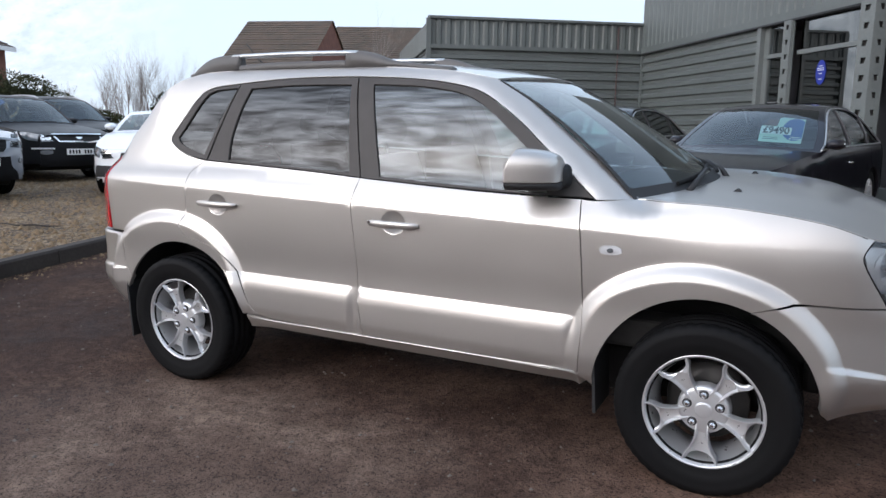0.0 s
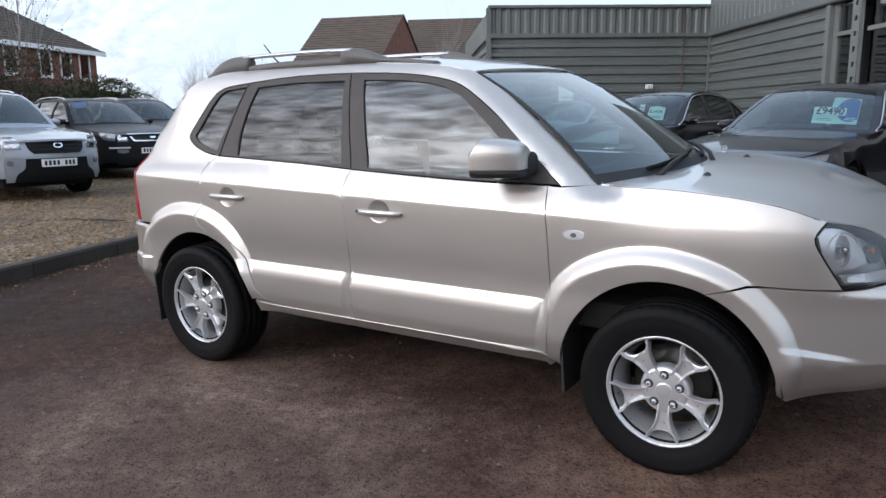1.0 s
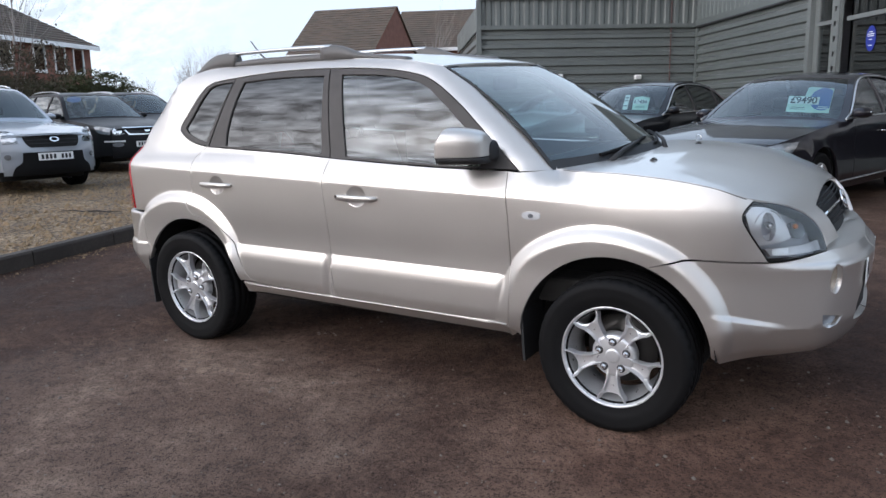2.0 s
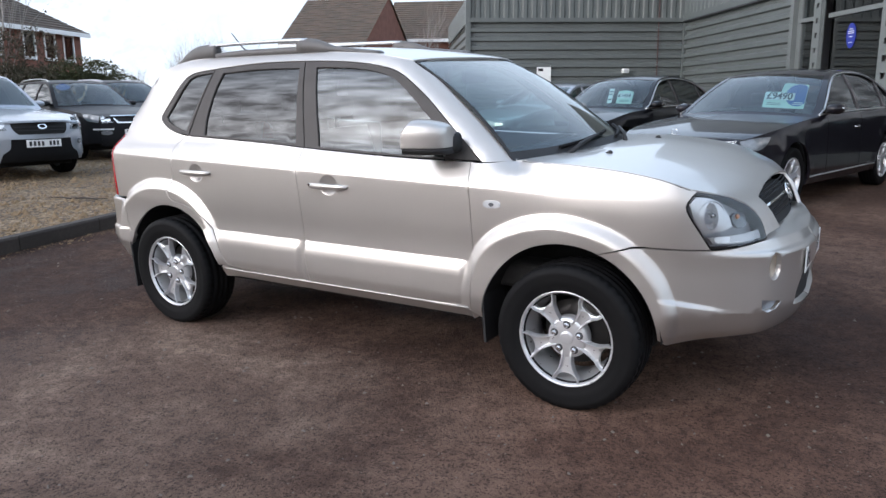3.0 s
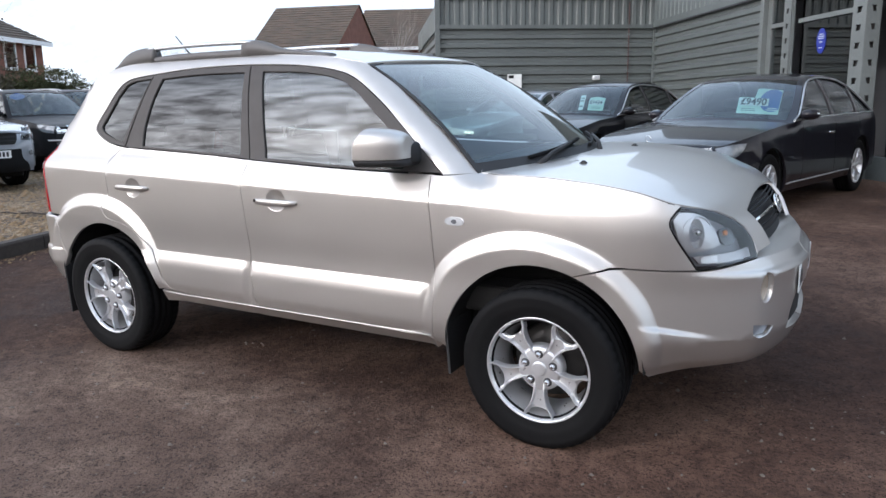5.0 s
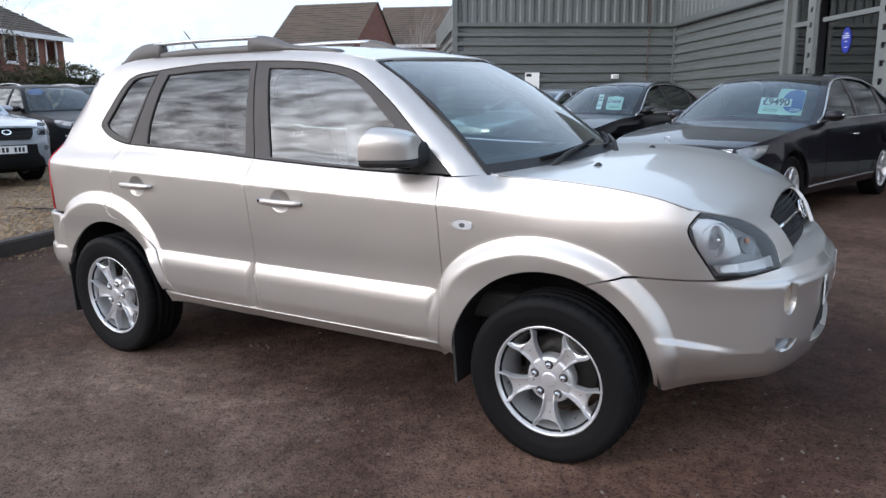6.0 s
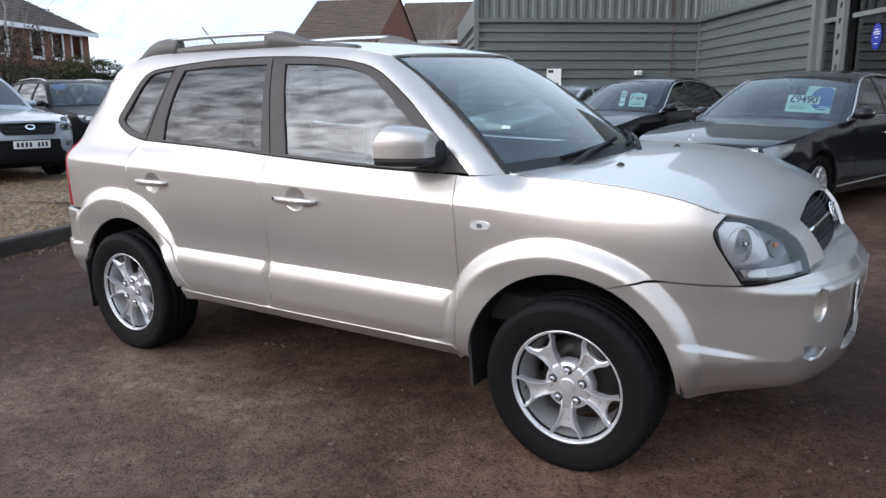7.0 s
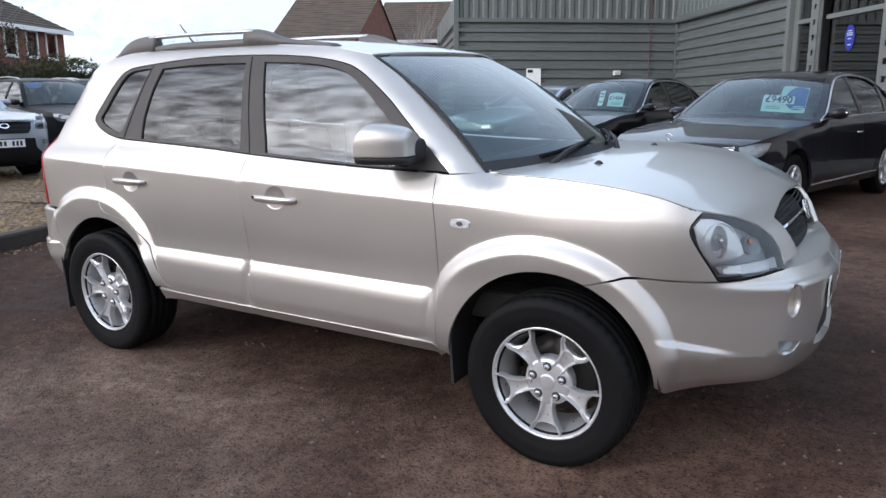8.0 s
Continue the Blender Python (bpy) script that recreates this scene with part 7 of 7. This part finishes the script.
def plate(sh, parent, z, y=0.0, w=.26):
    p = on_front(None, sh, "number_plate", quad(y - w, y + w, z - .056, z + .056), M["plate"], parent, .022, .012, "white number plate")
    for k in range(8):
        if k == 4:
            continue
        y0 = y - .205 + .058 * k
        on_front(None, sh, "bar", quad(y0 - .018, y0 + .018, z - .035, z + .035), M["ink"], p, .0235, 0)
    return p


def headlamps(sh, root, z0, z1, y0, y1, sweep=.12, cut=.08):
    """A pair of clear lamps that wrap from the nose into the wings."""
    y1 = min(y1, spline(sh.plan, sh.front) * .97)
    for flip in (1, -1):
        f = sh.front
        o = ring([(f - .035, z0 + .01), (f - .04, z1)], [(f - .04, z1), (f - .04 - sweep, z1 + .03), (f - .04 - sweep * 2, z1 + .035)], [(f - .04 - sweep * 2, z1 + .035), (f - .04 - sweep * 1.2, z0 + .05), (f - .035, z0 + .01)], step=.05)
        lamp = panel("head_lamp", o, sh.side, M["lamp_grey"], root, flip=flip, thick=.02, lift=.004, gap=0, step=.06, away=(sh.wb * .5, 0, .6), label="clear head lamp")
        o = ring([(-y1, z0), (-y0, z0 + .015)], [(-y0, z0 + .015), (-y0 - cut, z1)], [(-y0 - cut, z1), (-y1, z1 + .01)], [(-y1, z1 + .01), (-y1, z0)], step=.05)
        panel("lamp_glass", o, sh.nose_face, M["lens_clear"], lamp, flip=flip, thick=.0, lift=.012, gap=0, step=.06, away=(sh.wb * .5, 0, .6))
        panel("lamp_bowl", o, sh.nose_face, M["lamp_grey"], lamp, flip=flip, thick=.01, lift=.003, gap=0, step=.06, away=(sh.wb * .5, 0, .6))
        for q in (.32, .72):
            cy, cz = -y0 - (y1 - y0) * q - .02, (z0 + z1) / 2 + .008
            panel("bulb", oval(cy, cz, (z1 - z0) * .34, (z1 - z0) * .34, 14), sh.nose_face, M["chrome"], lamp, flip=flip, thick=.004, lift=.008, gap=0, step=.05, away=(sh.wb * .5, 0, .6))


def place(rear, head):
    """Pose of a car from its rear axle's middle on the ground and its heading in degrees."""
    a = radians(head)
    over = 0.045 if rear[0] < kerb_x(rear[1]) else 0.0
    zr = ground_z(*rear) + over
    fr = (rear[0] + 2.8 * math.cos(a), rear[1] + 2.8 * math.sin(a))
    pitch = math.degrees(math.atan2(ground_z(*fr) + over - zr, 2.8))
    return Matrix.Translation((rear[0], rear[1], zr)) @ Matrix.Rotation(a, 4, "Z") @ Matrix.Rotation(radians(-pitch), 4, "Y")


M["car_glass"] = glass("tinted_car_glass", (0.22, 0.38, 0.37), 0.06)
M["screen_glass"] = glass("windscreen_glass", (0.60, 0.80, 0.82), 0.04, 1.47)

HEAD_SALOON = math.degrees(math.atan2(5.0 - 7.95, 2.80 - 3.55))
saloon = Shape(3.03, .88, 1.0, .905, 1.55, 1.0, .98, .80, 2.36, 1.46, .28, -.78, tyre=.345, lean=.45, nose_x=.16)
root, bumper, screen = parked_car("saloon_car", place((2.66, 8.15), HEAD_SALOON), saloon, M["charcoal"], "dark grey luxury saloon with a price sheet in its windscreen", (2.12, 1.02, .05), "saloon", "cars for sale", chrome_line=True)
headlamps(saloon, root, .655, .785, .46, .88, .17)
g = on_front(root, saloon, "grille", ring([(-.36, .78), (.36, .78)], [(.36, .78), (.28, .52), (-.28, .52), (-.36, .78)]), M["trim"], bumper, .01, .02, "dark grille in a chrome frame")
for k in range(4):
    on_front(root, saloon, "grille_bar", quad(-.34 + .02 * k, .34 - .02 * k, .735 - .06 * k, .748 - .06 * k), M["chrome"], g, .03, .006)
plate(saloon, bumper, .46)
c = saloon.bonnet(.94, 1.0)
orn = part("bonnet_ornament", lathe([(.030, -.003), (.034, 0), (.030, .003), (.0275, 0), (.030, -.003)], 20, "y"), M["chrome"], root, "small upright chrome ring", True)
orn.matrix_local = Matrix.Translation((c.x, 0, c.z + .045)) @ Matrix.Rotation(radians(90), 4, "Z")
part("stem", tube([(0, 0, -.05), (0, 0, -.03)], .006, 6), M["chrome"], orn)


def lettering(text, size, m, material, parent):
    cu = bpy.data.curves.new("text", "FONT")
    cu.body, cu.size, cu.align_x, cu.align_y, cu.extrude = text, size, "CENTER", "CENTER", 0.0005
    cu.offset = size * .022
    cu.materials.append(material)
    ob = new("lettering", cu)
    ob.parent = parent
    ob.matrix_local = m
    return ob


def screen_frame(sh, u, t, lift):
    """A flat pose close behind the windscreen, leaning back less than the glass: x across to the viewer's right, y up."""
    p = sh.cap(u, t) - Vector((.02, 0, .17))
    up = Vector((-.42, 0, .91)).normalized()
    across = (sh.cap(u, t + .05) - sh.cap(u, t - .05)).normalized()
    n = across.cross(up).normalized()
    if n.x < 0:
        n = -n
    across = up.cross(n)
    m = Matrix((across.to_4d(), up.to_4d(), n.to_4d(), (0, 0, 0, 1))).transposed()
    for i in range(3):
        m[3][i] = 0
    m.translation = p + n * lift
    return m


def flat(name, outline, m, material, parent, label=""):
    bm = bmesh.new()
    f = bm.faces.new([bm.verts.new((p[0], p[1], 0)) for p in outline])
    ext = bmesh.ops.extrude_face_region(bm, geom=[f])
    bmesh.ops.translate(bm, vec=(0, 0, .0015), verts=[v for v in ext["geom"] if isinstance(v, bmesh.types.BMVert)])
    bmesh.ops.recalc_face_normals(bm, faces=bm.faces)
    bmesh.ops.transform(bm, matrix=m, verts=bm.verts)
    return part(name, bm, material, parent, label)


def sheet(root, sh, u, t, text, big=True):
    """Price sheet with its roundel and figures, stuck behind a windscreen."""
    m = root.matrix_world @ screen_frame(sh, u, t, .012) @ Matrix.Scale(.86, 4)

    def at(z):
        return m @ Matrix.Translation((0, 0, z))
    card = flat("price_sheet", [(-.28, -.13), (-.27, -.14), (.27, -.14), (.28, -.13), (.28, .22), (.0, .24), (-.05, .23), (-.07, .10), (-.27, .10), (-.28, .09)] if big else [(-.17, -.14), (.17, -.14), (.17, .13), (-.02, .16), (-.17, .13)], m, M["sign_green"], None, "pale green price sheet with large figures behind a windscreen")
    tagged(card, category="price sheet", group="price sheets")
    if big:
        flat("roundel", [(min(.275, .17 + .165 * math.cos(a)), .06 + .165 * math.sin(a)) for a in frange(0, 2 * math.pi, 30)[:-1]], at(.004), M["sign_pale_blue"], card, "blue roundel")
        for z, w in ((-.055, .06), (-.08, .075)):
            flat("bar", [(.19 - w, z - .006), (.19 + w, z - .006), (.19 + w, z + .006), (.19 - w, z + .006)], at(.009), M["sign_white"], card)
    if text:
        q = 1.0 if big else .8
        x0 = -.06 if big else .0
        flat("figure_panel", [(x0 - .21 * q, -.025), (x0 + .19 * q, -.025), (x0 + .19 * q, .085), (x0 - .21 * q, .085)], at(.013), M["sign_white"], card)
        lettering(text, .138 * q, at(.018) @ Matrix.Translation((x0 - .01, .03, 0)), M["ink"], card)
    for z, w in ((-.07, .09), (-.095, .10)):
        flat("bar", [(-.13 - w, z - .004), (-.13 + w, z - .004), (-.13 + w, z + .004), (-.13 - w, z + .004)] if big else [(-.1, z - .004), (.1, z - .004), (.1, z + .004), (-.1, z + .004)], at(.005), M["steel"], card)
    return card


M["sign_pale_blue"] = mat("sheet_blue", (0.05, 0.13, 0.42), 0.5, var=0.1, scale=6)
sheet(root, saloon, 1.80, 1.38, "£9490")
for flip in (1, -1):
    part("sill_strip", mirrored(tube([saloon.side(x, .335) - Vector((0, .006, 0)) for x in frange(.45, 2.58, 10)], .009, 6), flip), M["satin"], root, "bright strip along the sill")

saloon2 = Shape(2.85, .85, 1.0, .90, 1.56, .99, .98, .75, 2.16, 1.30, .22, -.74, tyre=.335, lean=.45, nose_x=.14)
root, bumper, screen = parked_car("saloon_car", place((-.42, 11.1), HEAD_SALOON + 2), saloon2, M["black"], "black saloon with a price sheet, parked by the ribbed wall", (1.95, .92, .0), "saloon", "cars for sale", chrome_line=True)
headlamps(saloon2, root, .60, .71, .46, .84)
on_front(root, saloon2, "grille", quad(-.32, .32, .54, .74, -.02, -.02), M["trim"], bumper, .01, .02, "dark grille")
plate(saloon2, bumper, .44)
sheet(root, saloon2, 1.64, 1.30, "£1434", False)
m_ = root.matrix_world @ screen_frame(saloon2, 1.60, .86, .012)
slip = flat("note_slip", [(-.05, -.14), (.05, -.14), (.05, .14), (-.05, .14)], m_, M["sign_white"], None, "narrow white slip of paper behind the windscreen")
tagged(slip, category="paper slip")
for z in (-.07, .03, .08):
    flat("bar", [(-.035, z - .012), (.035, z - .012), (.035, z + .012), (-.035, z + .012)], m_ @ Matrix.Translation((0, 0, .005)), M["steel"], slip)

hatch = Shape(2.6, .8, .85, .87, 1.47, 1.0, .95, .76, 1.85, 1.0, -.3, -.75, tyre=.31, lean=.4)
root, bumper, screen = parked_car("hatchback_car", place((-2.8, 12.5), HEAD_SALOON + 3), hatch, M["grey_silver"], "pale silver car tucked behind the black saloon", (1.7, .75, -.1), "hatch", "cars for sale")
headlamps(hatch, root, .60, .74, .44, .82)
plate(hatch, bumper, .45)

# the row on the gravel
suv_shape = Shape(2.70, .93, 1.03, .93, 1.72, 1.10, 1.12, .90, 2.02, 1.32, -.45, -.92, tyre=.355, lean=.32, sill=.30, nose_x=.22)
root, bumper, screen = parked_car("suv", place((-7.85 - 3.62, 2.86 + .3), -5), suv_shape, M["grey_silver"], "pale silver off-road estate with a black lower bumper, on gravel", (1.92, .9, .0), "suv", "cars for sale", rails=True)
headlamps(suv_shape, root, .765, .965, .48, .90, .18)
g = on_front(root, suv_shape, "grille", ring([(-.43, .915), (.43, .915)], [(.43, .915), (.40, .78), (.34, .715)], [(.34, .715), (-.34, .715)], [(-.34, .715), (-.40, .78), (-.43, .915)]), M["well"], bumper, .012, .02, "black grille with cross bars")
for k in range(3):
    on_front(root, suv_shape, "grille_bar", quad(-.41 + .03 * k, .41 - .03 * k, .866 - .05 * k, .874 - .05 * k), M["trim"], g, .026, .006)
on_front(root, suv_shape, "emblem", oval(0, .822, .068, .038), M["chrome"], g, .036, .01, "chrome oval emblem", [oval(0, .822, .05, .024)])
on_front(root, suv_shape, "lower_bumper", ring([(-.60, .30), (.60, .30)], [(.60, .30), (.56, .42), (.47, .50), (.45, .645)], [(.45, .645), (-.45, .645)], [(-.45, .645), (-.47, .50), (-.56, .42), (-.60, .30)]), M["rubber"], bumper, .012, .02, "black plastic lower bumper")
for s in (-1, 1):
    on_front(root, suv_shape, "fog_lamp", oval(s * .63, .58, .04, .04), M["lamp_grey"], bumper, .022, .01)
plate(suv_shape, bumper, .575)

kia = Shape(2.64, .90, .90, .925, 1.64, 1.06, 1.08, .86, 2.0, 1.22, -.45, -.85, tyre=.35, lean=.36, sill=.28, nose_x=.13)
root, bumper, screen = parked_car("suv", place((-9.81 - 3.54 * .99, 6.0 + 3.54 * .139), -8), kia, M["dusty_black"], "black crossover with chrome-edged grille, on gravel", (1.9, .9, .0), "suv", "cars for sale", rails=True)
headlamps(kia, root, .74, .88, .46, .88, .18, .14)
g = on_front(root, kia, "grille", ring([(-.46, .88), (.46, .88)], [(.46, .88), (.36, .76), (-.36, .76)], [(-.36, .76), (-.46, .88)]), M["trim"], bumper, .012, .02, "dark grille")
on_front(root, kia, "grille_rim", ring([(-.49, .895), (.49, .895)], [(.49, .895), (.38, .74), (-.38, .74)], [(-.38, .74), (-.49, .895)]), M["chrome"], g, .012, .02, "chrome grille rim", [ring([(-.45, .875), (.45, .875)], [(.45, .875), (.355, .765), (-.355, .765)], [(-.355, .765), (-.45, .875)])])
on_front(root, kia, "emblem", oval(0, .82, .06, .032), M["chrome"], g, .03, .01)
for s in (-1, 1):
    on_front(root, kia, "lamp_bar", quad(s * .64 - .18, s * .64 + .18, .608, .636), M["satin"], bumper, .014, .01, "bright bar above the fog lamp")
    on_front(root, kia, "fog_lamp", oval(s * .59, .553, .10, .042, 16, .8), M["lamp_grey"], bumper, .014, .01)
plate(kia, bumper, .56)
tagged(flat("sticker", [(.15 * math.cos(a), .07 * math.sin(a)) for a in frange(0, 2 * math.pi, 24)[:-1]], root.matrix_world @ screen_frame(kia, 1.40, .42, .012) @ Matrix.Translation((0, .16, 0)), M["sign_pale_blue"], None, "blue oval sticker behind the windscreen"), category="sticker")

kia_copy = Shape(2.66, .9, .95, .92, 1.70, 1.08, 1.1, .88, 2.0, 1.25, -.45, -.9, tyre=.35, lean=.34, sill=.28)
root, bumper, screen = parked_car("suv", place((-12.4 - 3.56 * .99, 9.0 + 3.56 * .139), -8), kia_copy, M["dusty_black"], "dark grey off-road estate behind the black crossover", (1.9, .9, .0), "suv", "cars for sale", rails=True)
headlamps(kia_copy, root, .76, .92, .46, .86, .16)
plate(kia_copy, bumper, .58)

coupe = Shape(2.47, .86, .85, .92, 1.35, .98, .93, .72, 1.72, .90, -.35, -.75, tyre=.33, lean=.5, nose_x=.2)
root, bumper, screen = parked_car("coupe_car", place((-6.2 - 3.33 * .616, 4.5 + 3.33 * .788), -52), coupe, M["white"], "white two-door coupe parked on the gravel", (1.65, .45, .2), "coupe", "cars for sale")
headlamps(coupe, root, .60, .74, .48, .86, .14, .1)
on_front(root, coupe, "grille", ring([(-.36, .70), (.36, .70)], [(.36, .70), (.40, .50), (.30, .32)], [(.30, .32), (-.30, .32)], [(-.30, .32), (-.40, .50), (-.36, .70)]), M["trim"], bumper, .01, .02, "tall dark grille")
for s in (-1, 1):
    on_front(root, coupe, "air_intake", quad(s * .64 - .15, s * .64 + .15, .33, .50, .03, .03), M["trim"], bumper, .01, .015, "dark air intake")
plate(coupe, bumper, .45)

# ---- kerb and gravel ----
ky = frange(-9, 14, 26)
for k, y0 in enumerate(ky[:-1]):
    y1 = ky[k + 1] - .008
    bm = loft([[Vector((kerb_x(y) + dx, y, (ground_z(kerb_x(y), y) - .05) if low else ground_z(kerb_x(y), y) + h)) for dx, h, low in ((0, 0, True), (0.0, .12, False), (-.015, .14, False), (-.125, .14, False), (-.125, 0, True))] for y in (y0, y1)])
    ob = part("kerb", bm, M["kerb"])
    tagged(ob, "dark weathered concrete kerb stone edging the gravel", "kerb", "kerb stones", "structure")
gxs, gys = stretch(-60, -2.0, -14, -2.0, .4), stretch(-14, 40, -6, 12, .4)
def gravel_point(i, j):
    y = gys[j]
    x = min(gxs[i], 0) if i < len(gxs) - 1 else 0
    s = i / (len(gxs) - 1)
    x = kerb_x(y) - .12 + (gxs[i] + 2.0)
    return (x, y, gravel_z(x, y) + .012 * noise.noise((x * .8, y * .8, 0)))
tagged(part("gravel", grid(len(gxs), len(gys), gravel_point), M["gravel"], smooth=True), "tan loose gravel parking strip", "gravel", kind="structure")


def scatter(name, count, region, size, zf, material, label, seed, category):
    """Loose stones lying on the ground."""
    rng = np.random.default_rng(seed)
    base = np.array([(1, 0, -.2), (-.5, .87, -.2), (-.5, -.87, -.2), (.1, .1, .75), (.55, .6, .25), (-.7, -.05, .3)])
    tri = [(0, 1, 4), (1, 3, 4), (0, 4, 3), (1, 5, 3), (1, 2, 5), (2, 3, 5), (0, 3, 2)]
    verts, faces = [], []
    for _ in range(count):
        x, y = region(rng)
        s = size * (0.35 + rng.pareto(3.0))
        s = min(s, size * 3.2)
        a = rng.uniform(0, 6.28)
        c, si = math.cos(a), math.sin(a)
        q = base * s * rng.uniform(.7, 1.3, 3)
        z = zf(x, y)
        k = len(verts)
        verts += [(x + c * p[0] - si * p[1], y + si * p[0] + c * p[1], z + p[2]) for p in q]
        faces += [tuple(k + i for i in t) for t in tri]
    me = bpy.data.meshes.new(name)
    me.from_pydata(verts, [], faces)
    me.materials.append(material)
    return tagged(new(name, me), label, category, kind="stuff")


def near_yard(rng):
    return rng.uniform(-2.9, 5.5), rng.uniform(-3.2, 5.5) if rng.random() < .35 else rng.uniform(-3.0, .2)


def kerb_edge(rng):
    y = rng.uniform(-1.5, 3.0)
    return kerb_x(y) + abs(rng.normal(0, .12)) + .01, y


def gravel_area(rng):
    y = rng.uniform(-2.0, 6.0)
    return kerb_x(y) - .14 - rng.uniform(0, 1) ** 1.6 * 7.0, y


scatter("chippings", 9000, near_yard, .0040, ground_z, M["stone"], "fine pale chippings strewn on the tarmac", 3, "chippings")
scatter("kerb_grit", 700, kerb_edge, .009, ground_z, M["stone_tan"], "loose tan stones along the kerb", 4, "stones")
scatter("loose_gravel", 14000, gravel_area, .016, gravel_z, M["stone_tan"], "loose tan gravel stones", 5, "gravel stones")

twig_path = [(-5.25, 1.41), (-5.05, 1.47), (-4.88, 1.46), (-4.66, 1.53), (-4.45, 1.54), (-4.28, 1.59)]
tagged(part("twig", tube([(x, y, gravel_z(x, y) + .022 + .006 * (k % 2)) for k, (x, y) in enumerate(twig_path)], [.005, .008, .010, .011, .009, .004], 6), M["twig"]), "thin dark broken twig lying on the gravel", "twig")

# columns before the glazing
pierced_column(6.29, 6.52, .07, False)
pierced_column(8.42, 8.73, .22)

# ---- houses, hedge and trees ----
def under_ridge(r0, r1, depth):
    """The two foot points of a house's near wall below its ridge ends."""
    u = (r1 - r0).normalized()
    n = Vector((u.y, -u.x, 0))
    if n.dot(Vector((3, -3, 0)) - r0) < 0:
        n = -n
    return r0 + n * depth / 2, r1 + n * depth / 2


e0, e1 = under_ridge(far_point(41.35, 52.2, .4), far_point(35.55, 50.2, .4), 8.6)
house("brown-roofed brick house with a red brick gable, beyond the yard's building", e0, e1, 8.6, 4.5, 7.92 - .4)
e0, e1 = under_ridge(far_point(35.05, 59, .4), far_point(25.5, 58, .4), 8.6)
house("second brown-roofed brick house behind the first", e0, e1, 8.6, 5.3, 8.67 - .4)
bare_tree(far_point(32.9, 44, .3), 6.2, 41, "brown bare tree before the second house", .07)
p0, p1 = far_point(56.95, 46, .3), far_point(73, 33.5, .3)
house("red-brick house with a brown hipped roof and white windows", p0, p1, 8.0, 4.85, 7.5, [(s, 3.25, .88, 1.3) for s in (1.1, 2.6, 4.15, 6.5, 8.3)] + [(s, .7, 1.1, 1.3) for s in (1.2, 3.6, 6.4)], hip=(4.2, 4.2))
rng = random.Random(8)
clumps = []
for k in range(46):
    az = 51.2 + 27 * k / 45
    d = 31 - 8 * k / 45 + rng.uniform(-.6, .6)
    h = 2.15 * min(1, .40 + (az - 51.2) * .13) + rng.uniform(-.3, .35)
    for z in (h * .25, h * .55, h * .8):
        clumps.append((far_point(az + rng.uniform(-.3, .3), d, z + .3), (.85, .85, h * .30)))
tagged(leaf_mass("hedge", clumps, 150000, .055, 2, M["leaf"]), "dense dark evergreen hedge behind the parked cars", "hedge", kind="stuff")
bm = grid(30, 2, lambda i, j: far_point(50.4 + 27 * i / 29, 31.2 - 8 * i / 29, .2 + j * 2.2 * min(1, .36 + i * .11)))
tagged(part("hedge_core", bm, M["leaf"]), "dark twiggy inside of the hedge", "hedge", kind="stuff")
for az, d, h, sd in ((50.1, 62, 6.6, 3), (49.2, 60, 6.8, 5), (48.2, 61, 6.2, 7), (50.9, 63, 5.6, 9), (53.5, 44, 3.2, 13), (49.7, 58, 6.3, 31), (48.7, 59, 6.9, 32), (47.6, 60, 5.4, 33), (47.0, 58, 6.0, 34), (51.4, 60, 4.8, 35), (46.2, 62, 5.6, 36)):
    bare_tree(far_point(az, d, .3), h * .86, sd, "bare winter tree beyond the yard", .06)
bare_tree(far_point(61.6, 27, .3), 8.5, 21, "slender half-bare birch before the brick house", .04, 160, 2)
bare_tree(far_point(64.2, 26, .3), 9.5, 23, "slender half-bare birch before the brick house", .045, 160, 2)
brown = [(far_point(60.5 + rng.uniform(-1.5, 5.5), 25.5 + rng.uniform(-.5, .5), 1.2 + rng.uniform(0, 2.0)), (.7, .7, .7)) for _ in range(16)]
tagged(leaf_mass("bush", brown, 9000, .05, 16, M["dry_leaf"]), "brown half-bare shrub before the brick house", "bush")
bush = [(far_point(46.6 + rng.uniform(-1.2, 1.0), 45, .4 + rng.uniform(.3, 2.0)), (.8, .8, .7)) for _ in range(14)]
tagged(leaf_mass("bush", bush, 5000, .09, 6, M["leaf"]), "dark evergreen bush beyond the yard", "bush")
low = [(far_point(az, 52, rng.uniform(.3, .9)), (1.2, 1.2, .7)) for az in frange(44, 53, 14)]
tagged(leaf_mass("far_shrubs", low, 9000, .09, 7, M["leaf"]), "low dark shrubs beyond the yard", "shrubs", kind="stuff")

# plain wall that closes the yard behind the camera
bm = bmesh.new()
add_box(bm, (-50, -19.3, -.2), (40, -19.0, 2.9), .02)
tagged(part("wall_south", bm, M["fence"]), "plain dark boundary wall closing the yard", "wall", kind="structure")
